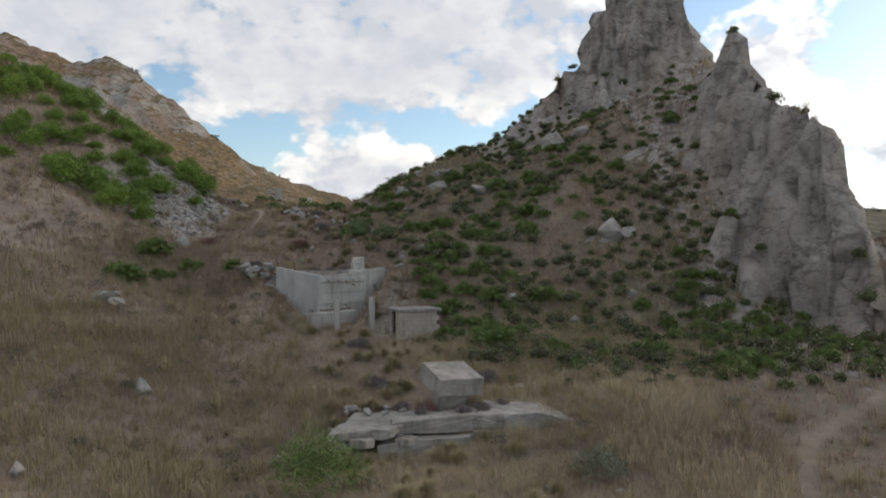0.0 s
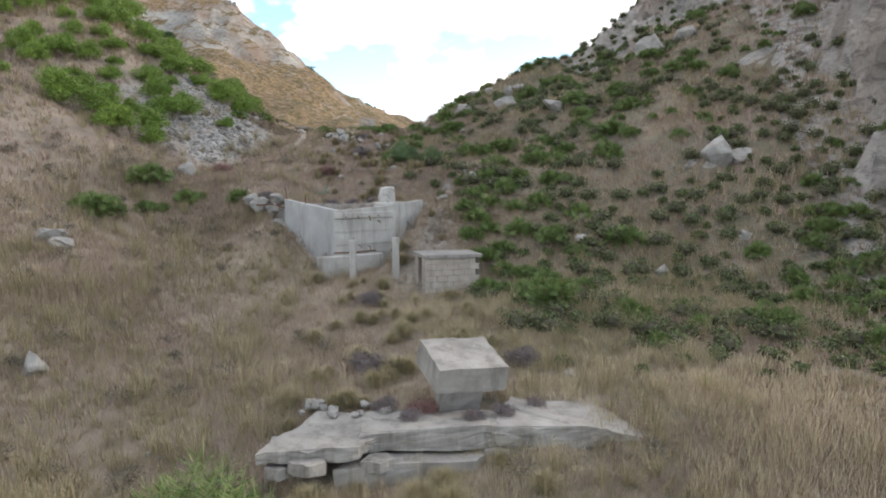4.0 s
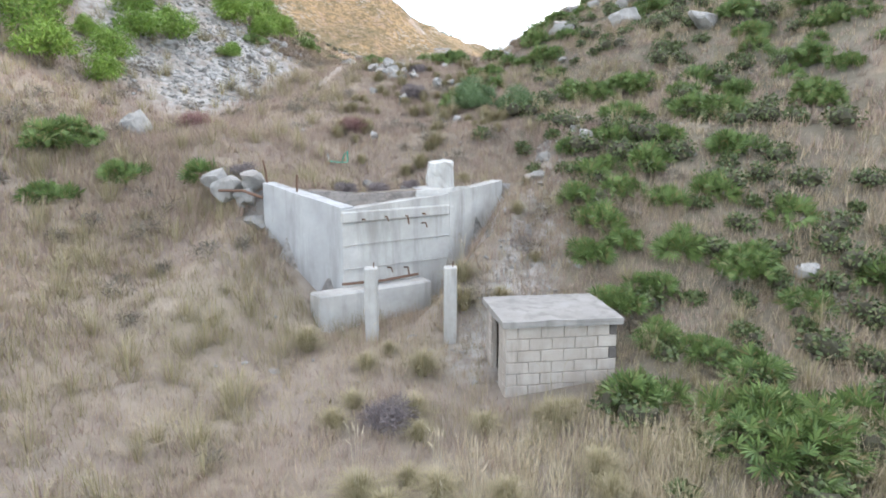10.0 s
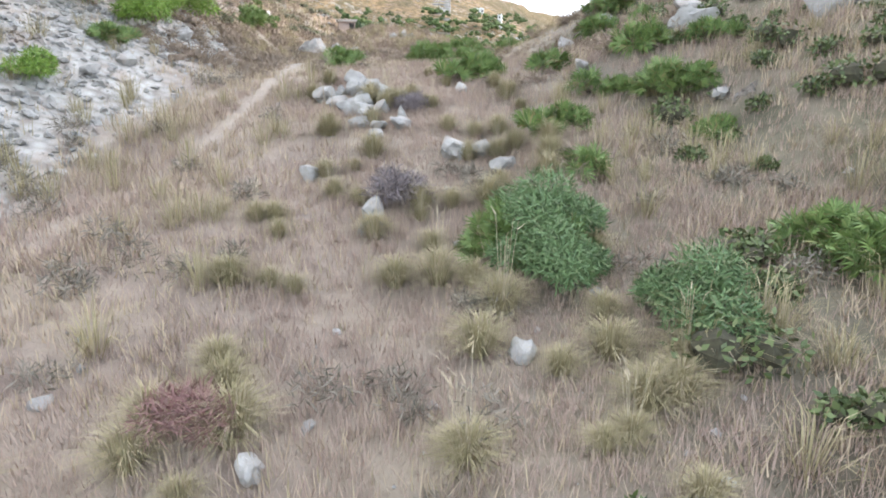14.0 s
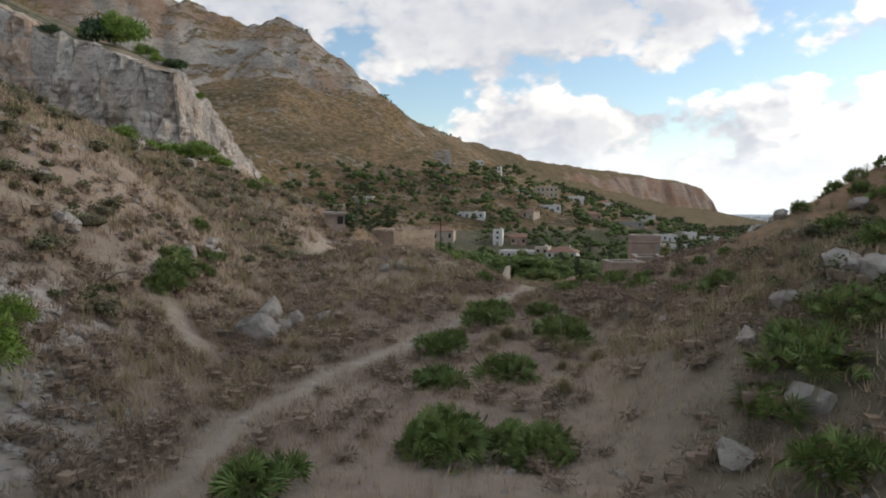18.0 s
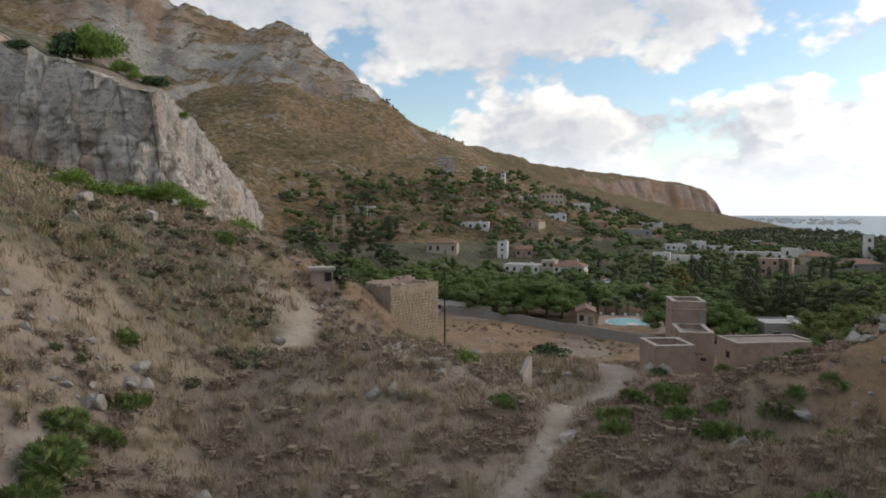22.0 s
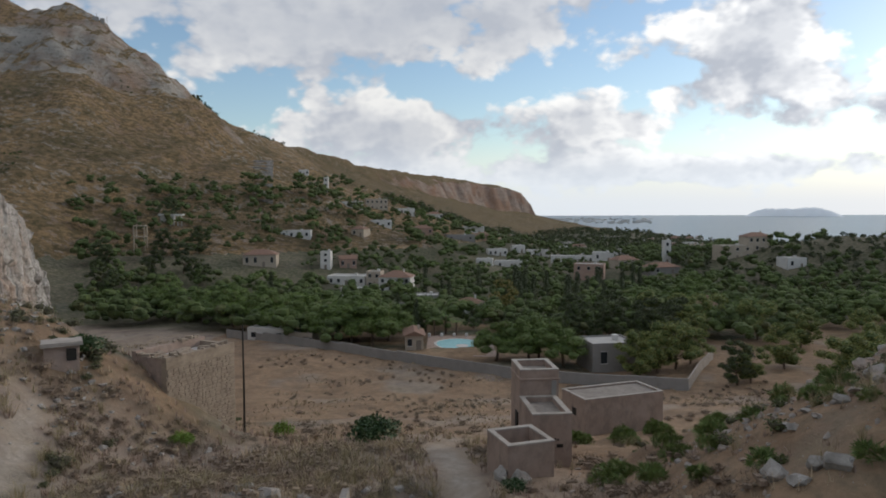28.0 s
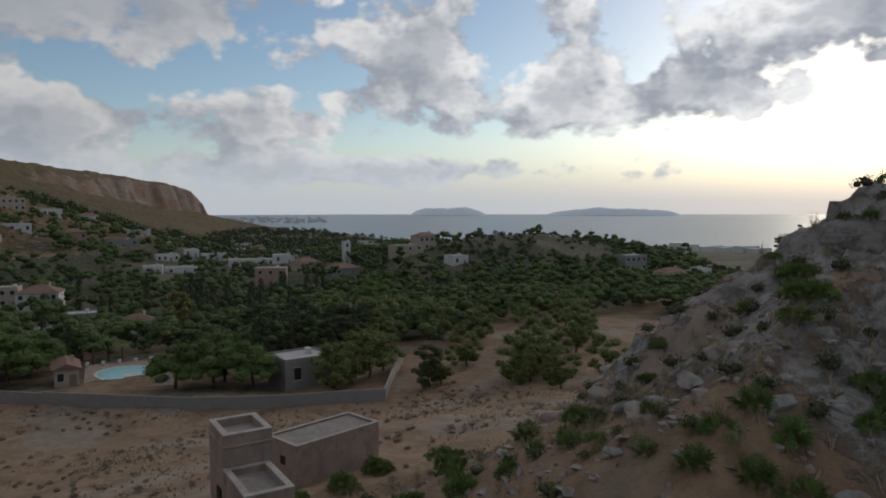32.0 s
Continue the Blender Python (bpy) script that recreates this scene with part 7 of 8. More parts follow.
pebble_field(81, 14000, -30, -15, 46, 74, lambda x, y: smooth(4.8, 2.0, to_line(x, y, [(-20.3, 51, 1), (-22.3, 58, 1), (-24.5, 66, 1), (-26.5, 72, 1)])[0]), 0.05, 0.36, "white angular scree on the bank")
pebble_field(82, 3500, -32, -14, 90, 112, lambda x, y: smooth(7, 2, np.hypot(x + 22, (y - 103) / 1.3)), 0.06, 0.5, "pale rubble beside the path")
pebble_field(83, 22000, -46, 30, 12, 120, lambda x, y: 0.45 * np.interp(to_line(x, y, TRACK)[0], [0, 15, 40], [1, 0.6, 0.2]) * smooth(-0.05, 0.25, fbm(x, y, 0.2, 3)), 0.03, 0.24, "scattered small pale stones")
pebble_field(84, 4000, -8, 2, 34, 50, lambda x, y: smooth(1.4, 0.3, to_line(x, y, [(-2.4, 44.0, 1), (-2.3, 42, 1), (-2.3, 40.6, 1), (-2.8, 37.6, 1)])[0]) + 0.05, 0.03, 0.22, "white crushed stones on a worn track")
pebble_field(86, 3800, -8, 24, 88, 122, lambda x, y: 0.25 + 0.75 * smooth(-0.1, 0.2, fbm(x + 7, y, 0.16, 4)), 0.05, 0.50, "broken limestone strewn over the northern slope", PINK_ROCK)
pebble_field(87, 5000, -60, -24, 70, 128, lambda x, y: smooth(0.05, 0.3, fbm(x, y, 0.12, 3)), 0.06, 0.6, "pale stones scattered over the western slope")
pebble_field(85, 3500, -24, -12, 78, 112, lambda x, y: smooth(1.6, 0.2, to_line(x, y, FOOTPATH)[0]) * 0.8, 0.03, 0.14, "gravel on the footpath")

# torn plastic strip lying in the grass
tarp = thing("plastic_strip", frame_at(-9.6, 43.9, zg(-9.6, 43.9), 0), "torn green plastic strip lying on the stony ground", "litter")
for k, pts in enumerate((((-0.5, 0, 0.06), (-0.1, 0.12, 0.12), (0.25, 0.05, 0.08), (0.6, -0.05, 0.1)), ((0.35, 0.1, 0.08), (0.45, 0.15, 0.4), (0.55, 0.1, 0.45), (0.6, 0.0, 0.1)))):
    bm = bmesh.new()
    vs = [(bm.verts.new((x, y - 0.07, z)), bm.verts.new((x, y + 0.07, z + 0.03))) for x, y, z in pts]
    for u, v in zip(vs, vs[1:]):
        bm.faces.new((u[0], v[0], v[1], u[1]))
    bmesh.ops.solidify(bm, geom=bm.faces[:], thickness=0.006)
    part("strip", bm, TARP, tarp)
# bleached dead branches
dead = thing("dead_branches", frame_at(-28.0, 77.0, zg(-28, 77), 0), "bleached dead branches lying on the slope", "branches")
for k in range(9):
    a = rnd.uniform(0, 6.28)
    q = [(0, 0, 0.05), (0.5 * math.cos(a), 0.5 * math.sin(a), 0.3 + 0.2 * rnd.random()), (1.1 * math.cos(a + 0.3), 1.1 * math.sin(a + 0.3), 0.35 + 0.3 * rnd.random())]
    part("branch", pipe(q, [0.04, 0.028, 0.012], 5), WOOD, dead)


# ---- the village below ----
def trunk_mesh(seed, tall, base, lean=0.6, forks=4, spread=2.2):
    rs = random.Random(seed)
    bm = pipe([(0, 0, -0.3), (lean * 0.2, 0.1, tall * 0.35), (lean * 0.6, -0.1, tall * 0.7), (lean, 0, tall)], [base, base * 0.8, base * 0.6, base * 0.35], 8)
    me = bpy.data.meshes.new("trunk")
    for k in range(forks):
        a = math.tau * k / forks + rs.uniform(-0.4, 0.4)
        z0 = tall * rs.uniform(0.55, 0.9)
        q = pipe([(lean * z0 / tall, 0, z0), (lean + 0.55 * spread * math.cos(a), 0.55 * spread * math.sin(a), z0 + tall * 0.22), (lean + spread * math.cos(a), spread * math.sin(a), z0 + tall * 0.34)], [base * 0.4, base * 0.28, base * 0.1], 6)
        tmp = bpy.data.meshes.new("t")
        q.to_mesh(tmp)
        q.free()
        bm.from_mesh(tmp)
        bpy.data.meshes.remove(tmp)
    bm.to_mesh(me)
    bm.free()
    me.materials.append(BARK)
    return me


def shaded_cores(me, leaves):
    """Gives the cores behind the leaves a needle-and-twig colour with the crown's inner shade painted in."""
    me.materials.append(SHADED_FOLIAGE)
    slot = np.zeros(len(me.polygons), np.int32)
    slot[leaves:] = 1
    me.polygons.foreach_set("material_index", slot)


def crown_mesh(seed, tall, wide, thick, material, clumps, per, leaf, ratio, lean=0.6, flat=True):
    rs = np.random.RandomState(seed)
    cl = []
    for _ in range(clumps):
        a, q = rs.uniform(0, math.tau), math.sqrt(rs.uniform(0, 1))
        z = tall + thick * ((1 - q * q) * rs.uniform(0.2, 1.0) - 0.32) if flat else tall + thick * rs.uniform(-0.5, 0.5)
        q = q if flat else q * math.sqrt(max(0.05, 1 - (2 * (z - tall) / thick) ** 2))
        cl.append((lean + q * wide * math.cos(a), q * wide * math.sin(a), z, wide * rs.uniform(0.18, 0.34)))
    me = raw_mesh("crown", *foliage(rs, cl, per, leaf, ratio, 0.7, 3), smooth_shade=False)
    me.materials.append(material)
    shaded_cores(me, clumps * per)
    return me


kinds = {
    "pine": [(trunk_mesh(i, 3.2, 0.22, 0.5, 5, 2.0), crown_mesh(400 + i, 3.5, 3.9, 3.8, PINE, 46, 200, 0.20, 0.45)) for i in range(3)],
    "broadleaf": [(trunk_mesh(10 + i, 1.8, 0.16, 0.3, 5, 1.5), crown_mesh(420 + i, 3.0, 2.6, 4.6, BROADLEAF, 30, 170, 0.20, 0.5, 0.3, False)) for i in range(3)],
    "dark": [(trunk_mesh(20 + i, 2.4, 0.18, 0.3, 4, 1.4), crown_mesh(440 + i, 3.5, 2.5, 5.8, DARK_TREE, 36, 140, 0.24, 0.5, 0.3, False)) for i in range(3)],
    "golden": [(trunk_mesh(30, 2.6, 0.16, 0.2, 4, 1.4), crown_mesh(450, 4.2, 2.5, 5.4, make_leaf("yellowing_leaves", (0.13, 0.11, 0.03), (0.27, 0.22, 0.06), (0.32, 0.22, 0.07), 0.2), 30, 64, 0.30, 0.5, 0.2, False))],
}
LABELS = {"pine": "umbrella pine with a broad green crown by the wall", "broadleaf": "light green leafy tree at the field edge", "dark": "dark evergreen tree among the houses", "golden": "yellowing leafy tree behind the pool"}
made_trees = {}


def put_tree(kind, x, y, k, tall=1.0):
    i = rnd.randrange(len(kinds[kind]))
    key = (kind, i)
    m = Matrix.Translation((x, y, zg(x, y))) @ Matrix.Rotation(rnd.uniform(0, 6.28), 4, "Z")
    if key not in made_trees:
        t = thing("tree", m, LABELS[kind], "tree", kind + " trees")
        part("trunk", kinds[kind][i][0], BARK, t)
        part("crown", kinds[kind][i][1], PINE, t)
        made_trees[key] = t
    else:
        t = copy_thing(made_trees[key], m)
    t.scale = (k, k, k * tall)
    return t


# the pines along the garden wall, then leafy trees round the field, then dark ones by the houses
for x, y, k in ((-37, 216, 1.35), (-42, 219, 1.4), (-47, 224, 1.4), (-52, 229, 1.4), (-57, 232, 1.45), (-63, 237, 1.45), (-32, 213, 1.4), (-27.5, 211, 1.45), (-34, 223, 1.5), (-68, 243, 1.5), (-45, 232, 1.5), (-25, 218, 1.3),
                (-75, 249, 1.4), (-82, 255, 1.5), (-4.2, 196, 1.2), (1.2, 193, 1.25), (6.8, 191.5, 1.3), (3.5, 198, 1.2), (-90, 264, 1.5), (-98, 277, 1.5), (-60, 248, 1.6), (-72, 264, 1.6), (52, 262, 1.4), (60, 280, 1.5), (70, 300, 1.5), (45, 240, 1.3)):
    put_tree("pine", x, y, k, 0.95)
for x, y, k in ((17.5, 184, 1.35), (21, 186, 1.5), (24.5, 188, 1.5), (28, 191, 1.25), (32, 177, 1.05), (43, 172, 1.5), (47, 175, 1.6), (51, 178, 1.5), (42, 187, 1.35), (57, 185, 1.5), (38, 222, 1.7), (44, 226, 1.7), (50, 214, 1.6), (35, 240, 1.6), (63, 200, 1.5),
                (47, 167, 1.2), (66, 188, 1.5), (72, 196, 1.5), (58, 170, 1.3), (78, 204, 1.5), (54, 205, 1.4), (34, 210, 1.4), (84, 215, 1.5), (62, 160, 1.2)):
    put_tree("broadleaf", x, y, k)
for x, y, k in ((29, 205, 1.3), (33, 213, 1.4), (29.5, 176, 1.0), (27, 214, 1.4), (22, 222, 1.5), (14, 218, 1.4), (-110, 330, 1.7), (-118, 322, 1.6), (-124, 345, 1.7), (-136, 385, 1.6), (-112, 352, 1.7), (-100, 318, 1.6), (-128, 302, 1.6), (-118, 290, 1.5), (-140, 330, 1.6), (11, 205, 1.3), (18, 206, 1.4), (24, 202, 1.3)):
    put_tree("dark", x, y, k)
put_tree("golden", 2.0, 252, 1.5)


# cypresses
def cypress_mesh(seed):
    rs = np.random.RandomState(seed)
    cl = [(rs.uniform(-0.12, 0.12), rs.uniform(-0.12, 0.12), z, 0.62 * math.sin(math.pi * min(1, (z + 1.2) / 8.4)) ** 0.6) for z in np.linspace(0.5, 6.9, 15)]
    me = raw_mesh("cypress", *foliage(rs, cl, 60, 0.34, 0.35, 1.2), smooth_shade=False)
    me.materials.append(DARK_TREE)
    return me


cyp = cypress_mesh(9)
for x, y, k in ((-19.5, 226, 1.1), (-14, 262, 1.3), (4, 262, 1.5), (8, 268, 1.6), (12, 270, 1.5), (-2, 300, 1.6), (18, 285, 1.5), (24, 280, 1.4), (30, 262, 1.3), (-70, 300, 1.4), (-20, 320, 1.6), (38, 300, 1.5), (-12, 268, 1.3), (20, 262, 1.5), (24, 268, 1.6), (28, 274, 1.4), (34, 288, 1.6), (10, 300, 1.7), (14, 306, 1.6), (44, 296, 1.5), (52, 312, 1.6), (56, 318, 1.5), (-24, 232, 1.2)):
    ob = new("cypress", cyp)
    ob.matrix_basis = Matrix.Translation((x, y, zg(x, y))) @ Matrix.Scale(k, 4)
    tagged(ob, "slim dark cypress among the houses", "cypress", "cypresses")


# palm trees by the pool
def feather_palm(x, y, tall):
    t = thing("palm_tree", frame_at(x, y, zg(x, y), 40 * x), "feathery palm tree with a ringed trunk by the pool", "palm tree", "palms by the pool")
    part("trunk", pipe([(0, 0, -0.2), (0.05, 0, tall * 0.5), (0, 0.05, tall)], [0.26, 0.22, 0.20], 8), BARK, t)
    rs = np.random.RandomState(int(tall * 10))
    chunks = []
    for k in range(26):
        a, up = k * 2.4, rs.uniform(-0.2, 1.0)
        s = np.linspace(0, 1, 12)
        ln = 2.2
        line = np.stack([np.cos(a) * s * ln, np.sin(a) * s * ln, tall + s * ln * up - 1.7 * s ** 2], 1)
        side = np.array([-np.sin(a), np.cos(a), 0])
        for sgn in (-1, 1):
            tip = line + side * sgn * 0.55 * np.sin(math.pi * (0.15 + 0.85 * s))[:, None] + np.array([np.cos(a), np.sin(a), -0.5]) * 0.25
            w = np.array([np.cos(a), np.sin(a), 0]) * 0.05
            co = np.stack([line - w, line + w, tip, tip], 1).reshape(-1, 3)
            chunks.append((co, np.arange(len(co)).reshape(-1, 4)))
    me = raw_mesh("fronds", *join(chunks), smooth_shade=False)
    part("fronds", me, PINE, t)


for x, y, tall in ((-15.5, 222, 3.6), (-13.0, 224, 4.0), (-10.8, 221, 3.2), (-17.5, 228, 4.4), (-6.5, 236, 3.6), (-3.5, 246, 4.6)):
    feather_palm(x, y, tall)


def wall_window(house_ob, parent, x, z, w, h, y, deep=0.12):
    """A dark window with a frame and sill on the face that looks along -y at y."""
    win = part("window", box(x - w / 2, x + w / 2, y - 0.03, y + 0.05, z, z + h, 0.0), WINDOW_DARK, parent)
    part("frame", box(x - w / 2 - 0.08, x + w / 2 + 0.08, y - 0.06, y - 0.02, z + h, z + h + 0.1, 0.0), WHITE_WALL, win)
    part("sill", box(x - w / 2 - 0.1, x + w / 2 + 0.1, y - 0.14, y - 0.02, z - 0.1, z, 0.0), WHITE_WALL, win)


HOUSES = []


def villa(x, y, w, d, h, turn, wall_mat, roof, label, storeys=1, windows=3, drop=0.6):
    """A house: walls, roof (flat with parapet, hipped or gabled), windows and a door on the near faces."""
    z = min(zg(x + a, y + b) for a in (-w / 3, w / 3) for b in (-d / 3, d / 3))
    HOUSES.append((x, y, w))
    t = thing("house", frame_at(x, y, z, turn), label, "house")
    body = part("wall", box(-w / 2, w / 2, -d / 2, d / 2, -2.5, h, 0.02, 0.0), wall_mat, t)
    if roof == "flat":
        r = part("roof", box(-w / 2 + 0.2, w / 2 - 0.2, -d / 2 + 0.2, d / 2 - 0.2, h, h + 0.06, 0.0), FLAT_ROOF, t)
        for a, b, c, e in ((-w / 2, w / 2, -d / 2, -d / 2 + 0.2), (-w / 2, w / 2, d / 2 - 0.2, d / 2), (-w / 2, -w / 2 + 0.2, -d / 2 + 0.2, d / 2 - 0.2), (w / 2 - 0.2, w / 2, -d / 2 + 0.2, d / 2 - 0.2)):
            part("parapet", box(a, b, c, e, h, h + 0.35, 0.0), wall_mat, r)
        part("roof_tank", box(w * 0.15, w * 0.15 + 0.9, 0, 0.9, h + 0.06, h + 1.0, 0.05), WHITE_WALL, r)
    else:
        e, top = 0.45, h + min(w, d) * 0.24
        inset = min(w, d) / 2 if roof == "hip" else 0.0
        bm = bmesh.new()
        lo = [bm.verts.new(p) for p in ((-w / 2 - e, -d / 2 - e, h - 0.1), (w / 2 + e, -d / 2 - e, h - 0.1), (w / 2 + e, d / 2 + e, h - 0.1), (-w / 2 - e, d / 2 + e, h - 0.1))]
        if w >= d:
            hi = [bm.verts.new((-w / 2 - (0 if inset else e) + inset, 0, top)), bm.verts.new((w / 2 + (0 if inset else e) - inset, 0, top))]
            faces = ((lo[0], lo[1], hi[1], hi[0]), (lo[2], lo[3], hi[0], hi[1]), (lo[1], lo[2], hi[1]), (lo[3], lo[0], hi[0]))
        else:
            hi = [bm.verts.new((0, -d / 2 - (0 if inset else e) + inset, top)), bm.verts.new((0, d / 2 + (0 if inset else e) - inset, top))]
            faces = ((lo[1], lo[2], hi[1], hi[0]), (lo[3], lo[0], hi[0], hi[1]), (lo[0], lo[1], hi[0]), (lo[2], lo[3], hi[1]))
        for f in faces:
            bm.faces.new(f)
        bm.faces.new(lo[::-1])
        part("roof", bm, ROOF_TILE if roof != "grey" else FLAT_ROOF, t)
        part("chimney", box(w * 0.2, w * 0.2 + 0.5, 0.2, 0.7, h, top + 0.5, 0.02), wall_mat, t)
    step = h / storeys
    for s in range(storeys):
        for k in range(windows):
            wx = -w / 2 + w * (k + 0.5) / windows
            if s == 0 and k == windows // 2:
                part("door", box(wx - 0.5, wx + 0.5, -d / 2 - 0.04, -d / 2 + 0.05, 0, min(2.1, step * 0.8), 0.0), WOOD, t)
            else:
                wall_window(t, t, wx, s * step + step * 0.35, min(1.1, w / windows * 0.5), step * 0.42, -d / 2)
    return t


# buildings by the boundary wall
g = villa(-19.3, 208.5, 3.4, 6.6, 3.1, 4, CREAM_WALL, "gable", "cream gabled pool house with a terracotta roof", 1, 2)
villa(14.2, 192, 8.0, 7.0, 4.6, 10, GREY_WALL, "flat", "unfinished grey concrete house behind trees", 1, 2)
villa(-49.5, 219, 8.5, 5, 2.5, -14, WHITE_WALL, "flat", "low white flat-roofed outbuilding", 1, 3)
villa(-42.0, 214, 6.0, 4, 2.2, -14, CREAM_WALL, "flat", "low cream annexe beside the wall", 1, 2)
villa(-6.5, 262, 7.5, 6, 3.6, 8, WHITE_WALL, "hip", "white cottage with a hipped roof behind the pool", 1, 3)
villa(-27.5, 258, 8, 6, 3.0, 0, GREY_WALL, "flat", "grey flat-roofed house behind palms", 1, 3)
villa(-31, 333, 12, 9, 6.2, -8, WHITE_WALL, "hip", "two-storey whitish house with a hipped roof", 2, 4)
villa(-39.5, 337, 5.5, 6, 6.4, -8, CREAM_WALL, "flat", "cream square house block", 2, 2)
villa(-50, 342, 15, 9, 3.4, -10, WHITE_WALL, "flat", "long white flat-roofed house", 1, 5)
villa(-44, 322, 12, 6, 2.8, -10, WHITE_WALL, "flat", "low white flat-roofed house", 1, 4)
villa(-19, 290, 8, 7, 3.2, 0, GREY_WALL, "flat", "low grey flat-roofed house among trees", 1, 3)
villa(-62, 360, 4.2, 5, 7.0, 0, WHITE_WALL, "flat", "narrow whitish tower house", 3, 1)
villa(-54, 366, 7, 6, 4.0, 12, PINK_WALL, "gable", "salmon gabled house among trees", 1, 3)
villa(-87, 352, 13, 8, 5.0, 5, CREAM_WALL, "hip", "cream house with a terracotta hipped roof", 1, 4)
villa(-83, 400, 14, 8, 3.5, 5, WHITE_WALL, "flat", "low white house among olive trees", 1, 4)
villa(-59, 542, 15, 9, 7.5, 12, CREAM_WALL, "flat", "large pale terraced villa on the hillside", 2, 5)
villa(-73, 522, 14, 8, 4.5, 12, WHITE_WALL, "flat", "pale terrace wing of the hillside villa", 1, 4)
villa(-94, 550, 3.0, 3.0, 10, 0, WHITE_WALL, "flat", "slim white tower on the hillside", 3, 1)
villa(-114, 573, 7, 6, 4.0, 10, WHITE_WALL, "flat", "white house high on the hillside", 1, 3)
SPREAD = ((-55, 421, 7, 4.0, "hip", 1), (-26, 493, 11, 4.5, "hip", 2), (-20, 591, 11, 4, "hip", 0), (8, 570, 15, 5, "flat", 0), (-3, 503, 18, 4, "flat", 3), (17, 464, 11, 3.5, "flat", 0), (32, 493, 8, 4, "flat", 0), (55, 640, 11, 6, "hip", 2),
          (43, 484, 13, 3.5, "flat", 0), (7, 412, 8, 3.2, "flat", 0), (22, 426, 18, 3.2, "flat", 0), (57, 445, 24, 3.5, "flat", 0), (70, 432, 11, 4.5, "flat", 0), (47, 358, 12, 6.5, "flat", 2), (69, 388, 11, 4, "hip", 1), (78, 364, 14, 3.2, "hip", 3),
          (115, 380, 15, 6, "flat", 1), (128, 386, 12, 7, "hip", 1), (125, 348, 8, 4, "flat", 0), (55, 258, 9, 3.4, "hip", 2), (195, 316, 12, 7, "flat", 3), (193, 290, 12, 4, "hip", 0), (215, 296, 7, 4, "flat", 0), (30, 640, 14, 5, "flat", 0), (-12, 655, 13, 5, "flat", 0),
          (75, 590, 12, 5, "flat", 0), (98, 640, 14, 6, "hip", 0), (112, 560, 10, 5, "flat", 3), (140, 600, 12, 6, "flat", 0), (95, 520, 12, 4, "flat", 0), (-40, 560, 12, 5, "flat", 0), (12, 530, 10, 4, "hip", 2), (-48, 455, 12, 4, "flat", 0), (150, 520, 11, 5, "flat", 1))
HUES = (WHITE_WALL, CREAM_WALL, PINK_WALL, GREY_WALL)
SAY = ("white", "cream", "salmon", "grey")
for k, (x, y, w, h, roof, hue) in enumerate(SPREAD):
    villa(x, y, w, 7.5, h, (k * 37) % 40 - 20, HUES[hue], roof, SAY[hue] + (" flat-roofed village house among trees" if roof == "flat" else " village house with a terracotta roof among trees"), 2 if h > 5.5 else 1, 2 + k % 3)
villa(89, 390, 3.2, 3.2, 10.5, 0, WHITE_WALL, "flat", "pale square water tower", 3, 1)
pav = thing("white_pavilion", frame_at(-135, 383, zg(-135, 383), 8), "open white pavilion with square columns on the hillside", "pavilion")
part("roof", box(-5, 5, -3, 3, 3.3, 3.9, 0.0), WHITE_WALL, pav)
part("back_wall", box(-5, 1, 0.5, 3, -2, 3.3, 0.0), WHITE_WALL, pav)
for k in range(4):
    part("column", box(-0.2 + k * 1.6, 0.25 + k * 1.6, -3, -2.55, -2, 3.3, 0.0), WHITE_WALL, pav)
twf = thing("frame_tower", frame_at(-135, 351, zg(-135, 351), 10), "open concrete frame of an unfinished tower", "frame")
for a in (-2, 2):
    for b in (-2, 2):
        part("column", box(a - 0.2, a + 0.2, b - 0.2, b + 0.2, -2, 9.5, 0.0), CREAM_WALL, twf)
for zz in (5.0, 9.3):
    for a, b, c, d in ((-2.2, 2.2, -2.2, -1.8), (-2.2, 2.2, 1.8, 2.2), (-2.2, -1.8, -1.8, 1.8), (1.8, 2.2, -1.8, 1.8)):
        part("beam", box(a, b, c, d, zz, zz + 0.3, 0.0), CREAM_WALL, twf)
# summit hut on the mountain
fz0 = zg(-279, 611)
top = thing("summit_building", frame_at(-279, 611, fz0, 20), "small ruined stone building with masts on the summit", "building")
part("block", box(-3, 1.5, -2, 2, -8, 2.6, 0.1, 0.0), GREY_WALL, top)
part("block", box(2.5, 5.5, -1.5, 1.5, -8, 1.8, 0.1, 0.0), GREY_WALL, top)
part("mast", pipe([(0, 0, 2), (0, 0, 5)], 0.12, 6), RUST, top)
part("mast", pipe([(7, 0, -6), (7, 0, 3.5)], 0.12, 6), RUST, top)

# many more houses farther off
rs = random.Random(55)
mats = [WHITE_WALL, WHITE_WALL, CREAM_WALL, PINK_WALL, GREY_WALL]
names = {WHITE_WALL: "white", CREAM_WALL: "cream", PINK_WALL: "salmon", GREY_WALL: "grey"}
done = 0
while done < 40:
    y = rs.uniform(660, 1250)
    x = rs.uniform(-0.16, 0.52) * (y - 80)
    if np.hypot(x - 178, y - 372) < 70 or (x < -60 and y < 600):
        continue
    m = rs.choice(mats)
    roof = rs.choice(["flat", "flat", "hip"])
    villa(x, y, rs.uniform(8, 17), rs.uniform(7, 10), rs.choice([3.2, 3.4, 6.2]), rs.uniform(-25, 25), m, roof,
          names[m] + (" flat-roofed village house among trees" if roof == "flat" else " village house with a terracotta roof among trees"), 1, rs.randint(2, 4))
    done += 1

